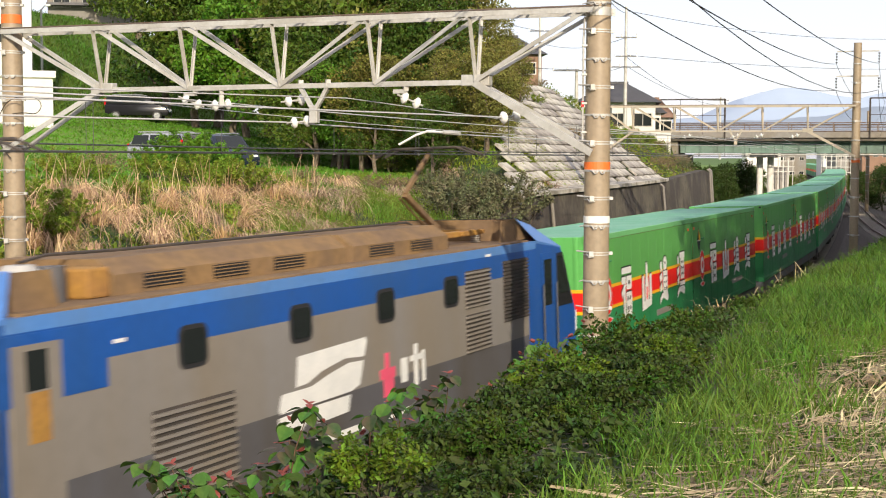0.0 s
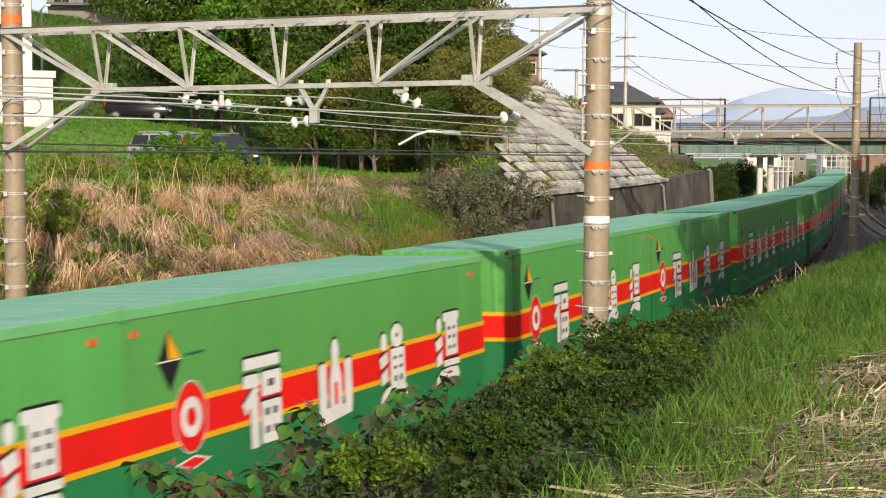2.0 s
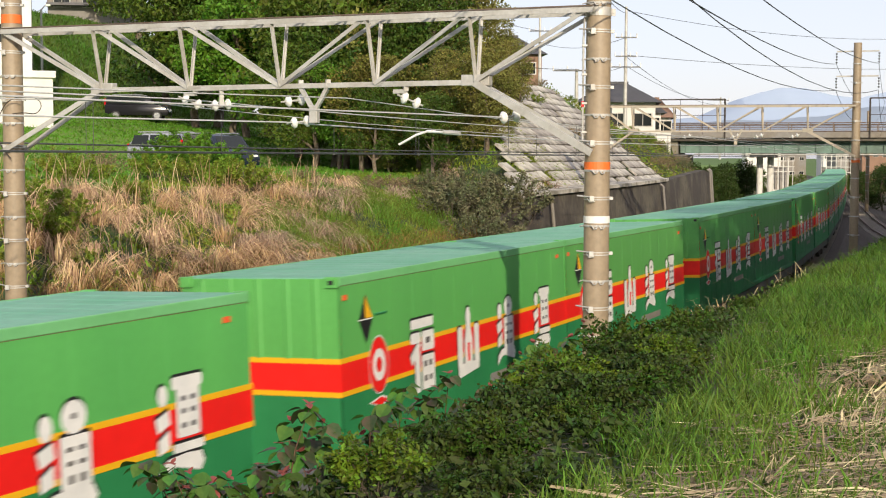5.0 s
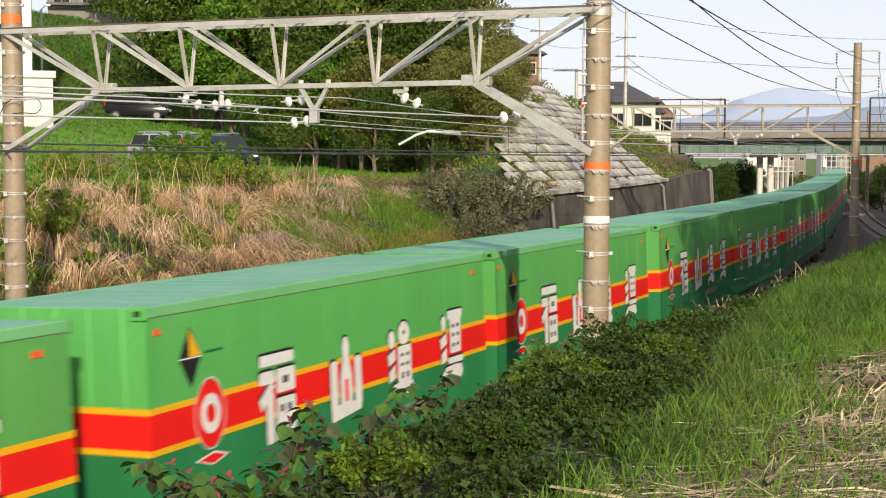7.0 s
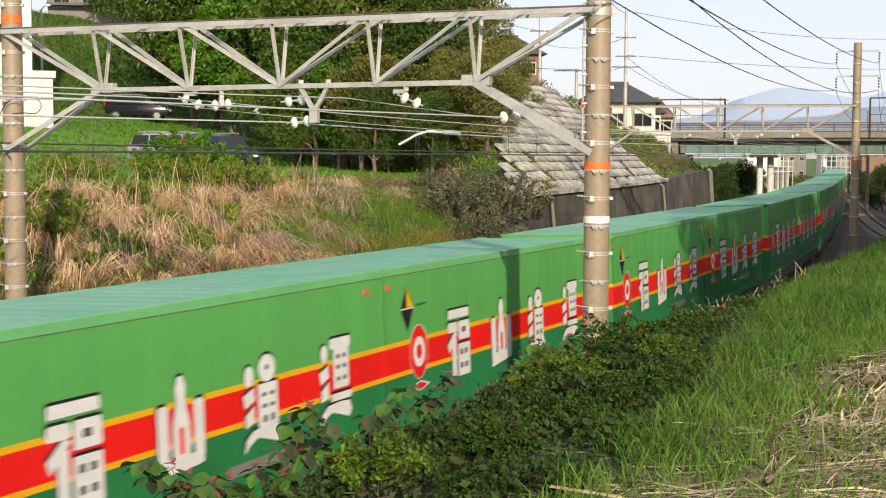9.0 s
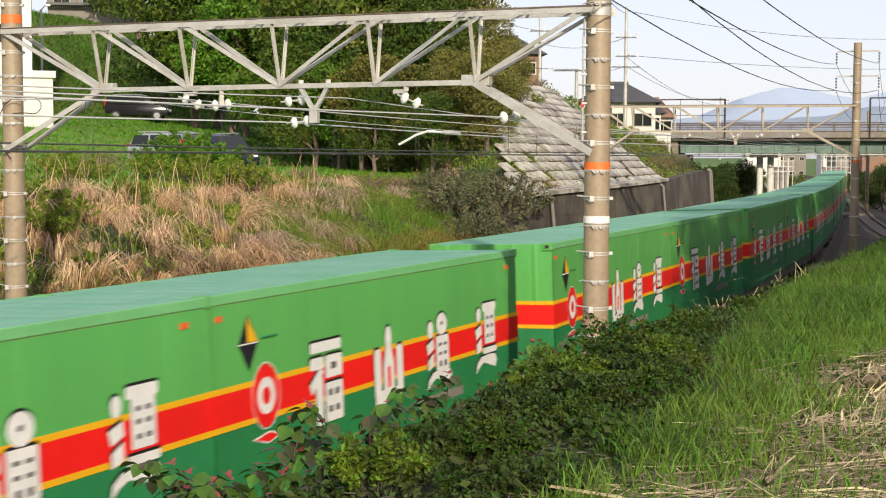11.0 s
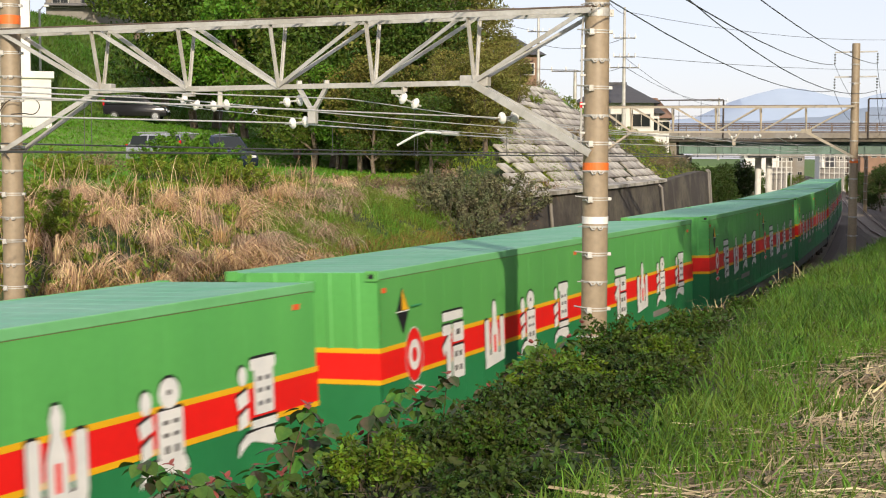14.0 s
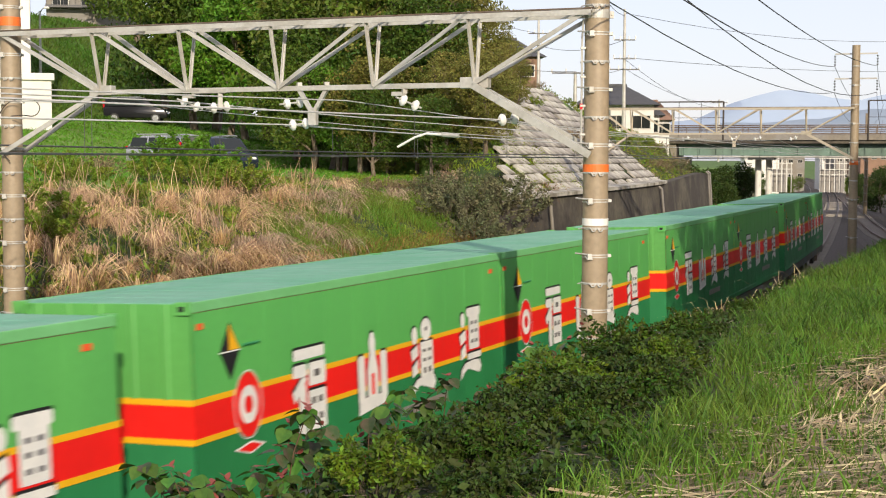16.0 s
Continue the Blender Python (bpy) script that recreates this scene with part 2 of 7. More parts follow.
M = {
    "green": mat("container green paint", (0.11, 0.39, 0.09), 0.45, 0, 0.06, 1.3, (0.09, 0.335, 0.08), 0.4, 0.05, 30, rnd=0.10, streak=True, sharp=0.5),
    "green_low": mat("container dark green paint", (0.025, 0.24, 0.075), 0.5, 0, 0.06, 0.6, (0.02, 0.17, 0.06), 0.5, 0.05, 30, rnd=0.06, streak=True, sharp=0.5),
    "roofgreen": mat("weathered green roof sheet", (0.12, 0.37, 0.22), 0.65, 0, 0.12, 0.8, (0.20, 0.42, 0.30), 0.5, 0.1, 20, sharp=0.4),
    "railgreen": mat("pale green rail paint", (0.17, 0.47, 0.19), 0.5, 0, 0.08, 1.3, (0.13, 0.40, 0.14), 0.4, streak=True, sharp=0.5),
    "red": mat("red paint", (0.84, 0.014, 0.010), 0.45, 0, 0.06, 1.0, (0.72, 0.014, 0.012), 0.4, streak=True, sharp=0.5),
    "yellow": mat("yellow paint", (0.80, 0.42, 0.01), 0.5, 0, 0.05, 2.0),
    "white": mat("white paint", (0.78, 0.77, 0.74), 0.5, 0, 0.05, 3.0, (0.70, 0.70, 0.68)),
    "black": mat("black paint", (0.015, 0.015, 0.017), 0.5, 0, 0.1, 3.0),
    "orange": mat("orange reflector", (0.75, 0.11, 0.03), 0.4, 0, 0.05, 4.0),
    "blue": mat("locomotive blue paint", (0.013, 0.085, 0.35), 0.35, 0, 0.08, 1.2, (0.025, 0.085, 0.25), 0.4, streak=True, sharp=0.5),
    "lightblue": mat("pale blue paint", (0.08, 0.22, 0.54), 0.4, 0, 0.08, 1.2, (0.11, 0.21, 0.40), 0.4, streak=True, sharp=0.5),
    # lighter than the cab's blue: sun on the slope is in the colour
    "cabblue": mat("sunlit cab roof blue", (0.08, 0.20, 0.50), 0.4, 0, 0.08, 1.2, (0.10, 0.20, 0.40), 0.4),
    "lgrey": mat("light grey paint", (0.225, 0.215, 0.21), 0.5, 0, 0.06, 0.7, (0.22, 0.18, 0.13), 0.4, streak=True, sharp=0.5),
    "dgrey": mat("dark grey paint", (0.105, 0.105, 0.12), 0.5, 0, 0.08, 0.9, (0.085, 0.075, 0.065), 0.4, streak=True, sharp=0.4),
    "rust": mat("roof brown with brake dust", (0.17, 0.108, 0.06), 0.85, 0, 0.2, 1.3, (0.23, 0.14, 0.06), 0.5, 0.15, 30),
    "rustbright": mat("ochre rust", (0.36, 0.19, 0.04), 0.8, 0, 0.2, 2.0, (0.25, 0.12, 0.04), 0.4),
    "under": mat("dusty underframe", (0.045, 0.040, 0.036), 0.8, 0, 0.2, 3.0, (0.07, 0.055, 0.045), 0.5),
    "wagon": mat("wagon grey blue paint", (0.09, 0.10, 0.11), 0.6, 0, 0.15, 1.5, (0.10, 0.075, 0.05), 0.4),
    "steel": mat("worn steel", (0.30, 0.29, 0.28), 0.35, 0.9, 0.15, 6.0),
    "glass": glass("tinted window glass"),
    "rubber": mat("black rubber", (0.02, 0.02, 0.022), 0.7, 0, 0.1, 4),
    "pink": mat("pink paint", (0.75, 0.10, 0.18), 0.5, 0, 0.05, 3.0),
    "concrete": mat("pole concrete", (0.35, 0.275, 0.19), 0.5, 0, 0.14, 1.6, (0.25, 0.19, 0.12), 0.5, 0.08, 60, streak=True, sharp=0.5),
    "galv": mat("galvanised steel", (0.52, 0.51, 0.48), 0.5, 0.25, 0.10, 2.5, (0.42, 0.40, 0.36), 0.4, 0.04, 50),
    "cream": mat("cream painted steel", (0.42, 0.37, 0.29), 0.55, 0, 0.08, 1.5, (0.45, 0.38, 0.29), 0.35, streak=True),
    "porcelain": mat("white porcelain", (0.80, 0.79, 0.76), 0.2, 0, 0.04, 8.0),
    "tape": mat("orange tape", (0.80, 0.17, 0.03), 0.5, 0, 0.06, 6.0),
    "wire": mat("dark wire", (0.10, 0.10, 0.10), 0.5, 0.4, 0.1, 3),
    # same wire in a lighter grey, with the sunlight put into the colour
    "wirelit": mat("sun-brightened wire", (0.62, 0.61, 0.60), 0.45, 0.1, 0.1, 3),
    "ballast": mat("ballast stones", (0.085, 0.068, 0.055), 0.95, 0, 0.35, 12.0, (0.05, 0.04, 0.033), 0.5, 0.8, 25),
    "rail": mat("rail steel", (0.20, 0.16, 0.13), 0.5, 0.5, 0.1, 3, (0.14, 0.09, 0.06), 0.4),
    "sleeper": mat("concrete sleeper", (0.27, 0.24, 0.21), 0.9, 0, 0.15, 4, rnd=0.15),
    "soil": mat("soil with grass", (0.035, 0.065, 0.014), 1.0, 0, 0.3, 0.8, (0.055, 0.045, 0.022), 0.4, 0.8, 9),
    "lawn": mat("mown grass", (0.11, 0.22, 0.018), 1.0, 0, 0.25, 0.5, (0.13, 0.21, 0.03), 0.5, 0.9, 7),
    # darker green stands in for the shade lying on the hillside
    "hillgrass": mat("rough hill grass darkened for shade", (0.06, 0.13, 0.014), 1.0, 0, 0.3, 0.6, (0.09, 0.15, 0.022), 0.5, 0.9, 6),
    "leaf": mat("green leaves", (0.085, 0.14, 0.018), 0.55, 0, 0.15, 1.2, (0.12, 0.165, 0.02), 0.5, island=0.45, trans=0.25),
    "leafdark": mat("dark green leaves", (0.04, 0.085, 0.012), 0.5, 0, 0.15, 0.5, (0.085, 0.13, 0.016), 0.5, island=0.45, trans=0.2),
    "leafbright": mat("bright spring leaves", (0.13, 0.26, 0.02), 0.55, 0, 0.15, 1.2, (0.09, 0.20, 0.02), 0.5, island=0.35, trans=0.3),
    "leafolive": mat("olive brown leaves", (0.19, 0.165, 0.035), 0.6, 0, 0.15, 1.0, (0.11, 0.12, 0.022), 0.5, island=0.45, trans=0.25),
    "grass": mat("fresh grass", (0.10, 0.205, 0.022), 0.6, 0, 0.15, 0.8, (0.145, 0.235, 0.03), 0.5, island=0.4, trans=0.3),
    "grassdark": mat("deep green grass", (0.05, 0.11, 0.016), 0.6, 0, 0.15, 0.8, (0.08, 0.14, 0.018), 0.5, island=0.4, trans=0.25),
    "dry": mat("dry pampas straw", (0.62, 0.43, 0.28), 0.8, 0, 0.15, 0.7, (0.42, 0.26, 0.12), 0.4, island=0.4, trans=0.2),
    "bankgreen": mat("bank grass", (0.20, 0.32, 0.03), 0.6, 0, 0.15, 0.5, (0.27, 0.29, 0.05), 0.5, island=0.4, trans=0.3),
    "weed": mat("weed leaves", (0.16, 0.26, 0.025), 0.6, 0, 0.15, 0.6, (0.24, 0.26, 0.035), 0.5, island=0.45, trans=0.3),
    "mound": mat("tall bank grass", (0.13, 0.25, 0.028), 0.6, 0, 0.2, 0.8, (0.22, 0.26, 0.05), 0.5, island=0.5, trans=0.3),
    "deadgrey": mat("grey-brown dead grass", (0.40, 0.30, 0.22), 0.85, 0, 0.15, 0.7, (0.30, 0.20, 0.13), 0.45, island=0.45, trans=0.15),
    "treeyellow": mat("olive bamboo leaves", (0.25, 0.22, 0.06), 0.6, 0, 0.15, 0.6, (0.15, 0.17, 0.035), 0.5, island=0.45, trans=0.3),
    "shrubgreen": mat("shrub leaves", (0.036, 0.076, 0.006), 0.6, 0, 0.15, 1.2, (0.07, 0.10, 0.009), 0.45, island=0.55, trans=0.15),
    "shrubdark": mat("deep shrub leaves", (0.022, 0.050, 0.005), 0.6, 0, 0.15, 1.2, (0.045, 0.065, 0.010), 0.5, island=0.5, trans=0.1),
    "strawbed": mat("matted straw and soil", (0.40, 0.30, 0.17), 1.0, 0, 0.3, 3.0, (0.16, 0.13, 0.06), 0.4, 0.9, 30),
    "drybrown": mat("brown dead grass", (0.34, 0.18, 0.07), 0.9, 0, 0.15, 0.7, (0.17, 0.10, 0.05), 0.4, island=0.4, trans=0.15),
    "leafmid": mat("yellow-green leaves", (0.125, 0.19, 0.012), 0.55, 0, 0.15, 1.2, (0.05, 0.09, 0.014), 0.5, island=0.45, trans=0.25),
    "leafgrey": mat("grey-green leaves", (0.125, 0.15, 0.07), 0.6, 0, 0.15, 1.2, (0.18, 0.16, 0.09), 0.5, island=0.45, trans=0.2),
    "twigbrown": mat("dead brown leaves", (0.28, 0.20, 0.13), 0.8, 0, 0.15, 1.2, (0.20, 0.16, 0.08), 0.5, island=0.45, trans=0.15),
    "lawnblade": mat("bright lawn grass", (0.13, 0.30, 0.025), 0.6, 0, 0.15, 0.4, (0.10, 0.22, 0.02), 0.5, island=0.3, trans=0.3),
    # blades toned down too, for the hillside's shade
    "hillbladeshade": mat("hillside grass", (0.07, 0.155, 0.016), 0.7, 0, 0.2, 0.25, (0.11, 0.17, 0.025), 0.5, island=0.4, trans=0.25),
    "bigleaf": mat("broad green leaf", (0.055, 0.14, 0.022), 0.5, 0, 0.15, 5.0, (0.085, 0.16, 0.025), 0.5, rnd=0.4, trans=0.2),
    "bigleafdark": mat("dark broad leaf", (0.03, 0.06, 0.018), 0.45, 0, 0.15, 5.0, (0.10, 0.07, 0.045), 0.5, rnd=0.4, trans=0.15),
    "redstem": mat("reddish stem", (0.13, 0.07, 0.04), 0.6, 0, 0.15, 4.0),
    "straw": mat("cut straw", (0.54, 0.44, 0.27), 0.8, 0, 0.12, 1.5, (0.30, 0.22, 0.12), 0.4, island=0.45, trans=0.1),
    "reed": mat("bleached reed", (0.66, 0.55, 0.33), 0.75, 0, 0.12, 1.5, (0.48, 0.36, 0.19), 0.4, island=0.4, trans=0.1),
    "twig": mat("grey twigs", (0.10, 0.08, 0.055), 0.9, 0, 0.15, 2.0, island=0.3),
    "bark": mat("bark", (0.13, 0.095, 0.065), 0.95, 0, 0.3, 3.0, (0.20, 0.17, 0.13), 0.4, 0.5, 20),
    "redtip": mat("reddish young leaves", (0.30, 0.075, 0.065), 0.5, 0, 0.15, 3.0, trans=0.25, island=0.3),
    "slab": mat("weathered concrete slabs", (0.47, 0.44, 0.39), 0.9, 0, 0.2, 0.9, (0.17, 0.15, 0.12), 0.45, 0.4, 12, rnd=0.3),
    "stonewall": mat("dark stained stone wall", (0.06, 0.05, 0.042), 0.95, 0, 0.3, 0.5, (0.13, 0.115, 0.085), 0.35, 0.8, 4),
    # green taken darker for the shade below the overhanging deck
    "girder": mat("green girder paint darkened for shade", (0.15, 0.235, 0.195), 0.6, 0, 0.12, 0.5, (0.10, 0.14, 0.11), 0.4),
    "bridgegrey": mat("bridge concrete", (0.24, 0.225, 0.205), 0.85, 0, 0.12, 0.5, (0.22, 0.19, 0.15), 0.4),
    "house": mat("off-white house render", (0.72, 0.70, 0.66), 0.8, 0, 0.04, 0.6, (0.64, 0.62, 0.58), 0.4),
    "rooftile": mat("dark grey roof tiles", (0.075, 0.075, 0.08), 0.7, 0, 0.15, 3.0, bump=0.3, bscale=10),
    "housebrown": mat("brown house wall", (0.25, 0.15, 0.10), 0.8, 0, 0.1, 1.0),
    # distance haze is mixed into both hill colours
    "mountain": mat("haze-tinted blue hill", (0.36, 0.44, 0.56), 1.0, 0, 0.02, 0.004, (0.39, 0.47, 0.58), 0.5),
    "nearhill": mat("haze-tinted grey-green hill", (0.27, 0.33, 0.40), 1.0, 0, 0.04, 0.01, (0.30, 0.36, 0.43), 0.5),
    "carblack": mat("black car paint", (0.02, 0.02, 0.024), 0.15, 0.2, 0.05, 2),
    "carsilver": mat("silver car paint", (0.45, 0.46, 0.48), 0.25, 0.6, 0.04, 2),
    "carnavy": mat("dark navy car paint", (0.02, 0.028, 0.045), 0.15, 0.2, 0.05, 2),
    "tail": mat("red tail lamp", (0.6, 0.01, 0.02), 0.2),
}

# ---- ground ----
def make_ground():
    def axis(a, b, fine0, fine1, d):
        core = list(np.arange(fine0, fine1 + d / 2, d))
        lo, hi, st = [], [], d
        v = fine0
        while v > a:
            st *= 1.22
            v -= st
            lo.append(max(v, a))
        v, st = fine1, d
        while v < b:
            st *= 1.22
            v += st
            hi.append(min(v, b))
        return np.array(lo[::-1] + core + hi)
    gx, gy = axis(-2600, 2600, -48, 62, 0.7), axis(-900, 4500, -8, 150, 0.7)
    xx, yy = np.meshgrid(gx, gy)
    zz = height(xx, yy)
    nx, ny = len(gx), len(gy)
    v = np.stack([xx.ravel(), yy.ravel(), zz.ravel()], 1)
    i = (np.arange(ny - 1)[:, None] * nx + np.arange(nx - 1)[None]).ravel()
    f = np.stack([i, i + 1, i + nx + 1, i + nx], 1)
    ob = cloud("ground", v.tolist(), f.tolist(), M["soil"], smooth=True)
    ob.data.materials.append(M["lawn"])
    ob.data.materials.append(M["ballast"])
    cx, cy = (xx[:-1, :-1] + xx[1:, 1:]) / 2, (yy[:-1, :-1] + yy[1:, 1:]) / 2
    s, l = so(cx, cy)
    idx = np.where(l > 15 + 0.8 * wob(cx, cy, 0.5), 1, np.where((l < 5.6) & ((l > -2.6) | ((l > -7.8) & (s > 44) & (s < 330))), 2, 0))
    idx = np.where((l < -40) | (s > 330), 4, idx)
    # the hill takes the green that was darkened for shade
    idx = np.where((l > 45) & (s < 330), 4, idx)
    ob.data.materials.append(M["strawbed"])
    ob.data.materials.append(M["hillgrass"])
    idx = np.where((l < -6.6) & (l > -30) & (cx - (1.0 + (cy - 6.5) * 0.5) + 0.5 * wob(cx, cy, 1.1, 3) > 0.0), 3, idx)
    ob.data.polygons.foreach_set("material_index", idx.ravel().astype(np.int32))
    return tagged(ob, "uneven grassy ground cut by the railway", "ground", kind="structure")


make_ground()


def make_track(left, s0, s1, name, label, curve=None):
    """Ballast bed, sleepers and two rails."""
    off = curve or (lambda s: left)
    top = empty(name)
    tagged(top, label, "railway track", kind="structure")
    bm = bmesh.new()
    ss = np.arange(s0, s1, 2.0)
    prof = [(-2.5, -0.5), (-1.55, -0.21), (1.55, -0.21), (2.5, -0.5)]
    rows = [[frame_at(s, off(s)) @ Vector((0, y, z)) for y, z in prof] for s in ss]
    vs = [[bm.verts.new(p) for p in r] for r in rows]
    for a, b in zip(vs[:-1], vs[1:]):
        for k in range(3):
            bm.faces.new((a[k], b[k], b[k + 1], a[k + 1]))
    part("ballast_bed", bm, M["ballast"], top, "brown ballast stones")
    for side in (-0.5335 - 0.03, 0.5335 + 0.03):
        bm = bmesh.new()
        for o0, o1, z0, z1 in ((-0.032, 0.032, -0.045, 0.0), (-0.009, 0.009, -0.14, -0.045), (-0.06, 0.06, -0.16, -0.14)):
            rr = [[bm.verts.new(frame_at(s, off(s)) @ Vector((0, side + y, z))) for y, z in ((o0, z0), (o1, z0), (o1, z1), (o0, z1))] for s in ss]
            for a, b in zip(rr[:-1], rr[1:]):
                for k in range(4):
                    bm.faces.new((a[k], b[k], b[(k + 1) % 4], a[(k + 1) % 4]))
        part("rail", bm, M["rail"], top, "rusty rail with a polished head")
    bm = bmesh.new()
    s = max(s0, 30.0)
    while s < min(s1, 170.0):
        m = frame_at(s, off(s))
        b2 = [m @ Vector(c) for c in ((-0.11, -1, -0.3), (0.11, -1, -0.3), (0.11, 1, -0.3), (-0.11, 1, -0.3), (-0.09, -1, -0.165), (0.09, -1, -0.165), (0.09, 1, -0.165), (-0.09, 1, -0.165))]
        put(bm, b2, CUBE)
        s += 0.62
    tagged(part("sleepers", bm, M["sleeper"], top, "concrete sleepers"), kind="stuff")


make_track(0.0, -60, 420, "track_1", "ballasted railway track curving under the train")
make_track(3.8, -60, 420, "track_2", "second ballasted track behind the train")
make_track(0.0, 60, 190, "track_3", "rusty siding that leaves the main track", lambda s: -np.interp(s, [60, 90, 110, 140, 190], [6.6, 4.0, 3.0, 2.2, 1.2]))


# ---- train ----
LC, GAP, PITCH = 9.27, 0.06, 20.2
HALF, DECK, TOP = 1.245, 1.0, 3.6


def make_container(name="container"):
    """31-foot container, x along the train from its leading end, base at z = 0."""
    top = empty(name)
    h, w, n = TOP - DECK, HALF, 12
    zs0, zs1 = 1.99 - DECK, 2.50 - DECK
    # side walls: shallow pressed panels
    for side in (-1, 1):
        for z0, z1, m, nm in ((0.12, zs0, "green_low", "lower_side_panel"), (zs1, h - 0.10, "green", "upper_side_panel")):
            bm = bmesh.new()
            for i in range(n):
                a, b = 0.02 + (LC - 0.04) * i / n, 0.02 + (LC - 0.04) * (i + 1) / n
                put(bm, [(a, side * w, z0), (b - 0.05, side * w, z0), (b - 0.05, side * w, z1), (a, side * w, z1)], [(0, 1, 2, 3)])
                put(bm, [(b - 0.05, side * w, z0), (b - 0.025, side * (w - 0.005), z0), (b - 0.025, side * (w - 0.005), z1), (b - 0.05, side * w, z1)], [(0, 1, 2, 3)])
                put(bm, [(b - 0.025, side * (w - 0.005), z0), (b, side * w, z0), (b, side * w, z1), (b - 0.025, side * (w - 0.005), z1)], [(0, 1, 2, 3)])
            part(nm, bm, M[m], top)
        bm = bmesh.new()
        box(bm, 0.01, LC - 0.01, min(side * (w - 0.02), side * (w + 0.003)), max(side * (w - 0.02), side * (w + 0.003)), zs0, zs1)
        part("red_band", bm, M["red"], top, "red painted band")
        for za, zb in ((zs0 - 0.005, zs0 + 0.065), (zs1 - 0.065, zs1 + 0.005)):
            bm = bmesh.new()
            box(bm, 0.008, LC - 0.008, min(side * (w - 0.02), side * (w + 0.006)), max(side * (w - 0.02), side * (w + 0.006)), za, zb)
            part("yellow_line", bm, M["yellow"], top, "yellow painted line")
        bm = bmesh.new()
        box(bm, 0, LC, min(side * (w - 0.05), side * (w + 0.012)), max(side * (w - 0.05), side * (w + 0.012)), h - 0.12, h - 0.003, 0.010)
        part("top_rail", bm, M["railgreen"], top, "pale green top rail")
        bm = bmesh.new()
        box(bm, 0.03, LC - 0.03, min(side * (w - 0.02), side * (w + 0.003)), max(side * (w - 0.02), side * (w + 0.003)), h - 0.126, h - 0.12)
        part("seam", bm, M["rust"], top, "thin rusty seam")
        bm = bmesh.new()
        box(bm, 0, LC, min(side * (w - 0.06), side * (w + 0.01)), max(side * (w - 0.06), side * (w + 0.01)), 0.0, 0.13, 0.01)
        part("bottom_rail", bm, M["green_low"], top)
    # ends
    for x, d in ((0.0, -1), (LC, 1)):
        bm = bmesh.new()
        prof = [(x - d * 0.03, -w + 0.01), (x + d * 0.012, -w + 0.01)]
        for k in range(5):
            yy = -w + 0.35 + k * 0.45
            prof += [(x + d * 0.012, yy - 0.05), (x + d * 0.03, yy - 0.03), (x + d * 0.03, yy + 0.03), (x + d * 0.012, yy + 0.05)]
        prof += [(x + d * 0.012, w - 0.01), (x - d * 0.03, w - 0.01)]
        prism(bm, prof, "z", zs1, h - 0.02)
        part("end_panel", bm, M["green"], top)
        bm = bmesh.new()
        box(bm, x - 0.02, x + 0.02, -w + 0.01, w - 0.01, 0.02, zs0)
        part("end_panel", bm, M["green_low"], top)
        bm = bmesh.new()
        box(bm, x - 0.024, x + 0.024, -w - 0.004, w + 0.004, zs0, zs1)
        part("end_band", bm, M["red"], top, "red painted band")
        for za, zb in ((zs0 - 0.005, zs0 + 0.065), (zs1 - 0.065, zs1 + 0.005)):
            bm = bmesh.new()
            box(bm, x - 0.028, x + 0.028, -w - 0.008, w + 0.008, za, zb)
            part("yellow_line", bm, M["yellow"], top, "yellow painted line")
        for y in (-w + 0.09, w - 0.09):
            for z in (0.07, h - 0.07):
                bm = bmesh.new()
                box(bm, x - 0.05, x + 0.05, y - 0.095, y + 0.095, z - 0.075, z + 0.075, 0.012)
                part("corner_casting", bm, M["green"] if z > 1 else M["green_low"], top)
        bm = bmesh.new()
        box(bm, x - 0.055, x + 0.055, -w + 0.05, -w + 0.13, h - 0.10, h - 0.04)
        part("casting_hole", bm, M["black"], top)
    # roof: one sheet pressed into low ribs
    bm = bmesh.new()
    prof = [(0.0, h - 0.06), (0.0, h - 0.012)]
    for i in range(18):
        a = 0.15 + (LC - 0.3) * i / 18
        prof += [(a, h - 0.012), (a + 0.03, h - 0.006), (a + 0.25, h - 0.006), (a + 0.28, h - 0.012)]
    prof += [(LC, h - 0.012), (LC, h - 0.06)]
    k = len(prof)
    put(bm, [(x, -w + 0.02, z) for x, z in prof] + [(x, w - 0.02, z) for x, z in prof], [(i, i + 1, k + i + 1, k + i) for i in range(k - 1)] + [(0, k, 2 * k - 1, k - 1)])
    part("roof", bm, M["roofgreen"], top, "weathered pale green roof sheet")
    bm = bmesh.new()
    box(bm, 0.02, LC - 0.02, -w + 0.06, w - 0.06, 0.02, 0.1)
    part("floor", bm, M["under"], top)
    # markings on the side that is seen
    y = -w
    bm = bmesh.new()
    box(bm, 0.10, 0.22, y - 0.012, y + 0.002, h - 0.32, h - 0.25)
    part("marker", bm, M["orange"], top, "small orange marker plate")
    bm = bmesh.new()
    box(bm, LC - 0.52, LC - 0.38, y - 0.012, y + 0.002, h - 0.32, h - 0.25)
    part("marker", bm, M["orange"], top, "small orange marker plate")
    cx, cz, r = 0.76, 2.965 - DECK, 0.35
    bm = bmesh.new()
    put(bm, [(cx, y - 0.005, cz + r), (cx - r * 0.62, y - 0.005, cz), (cx, y - 0.005, cz - r), (cx + r * 0.62, y - 0.005, cz)], [(0, 1, 2, 3)])
    part("diamond_sign", bm, M["black"], top, "black and yellow diamond sign")
    bm = bmesh.new()
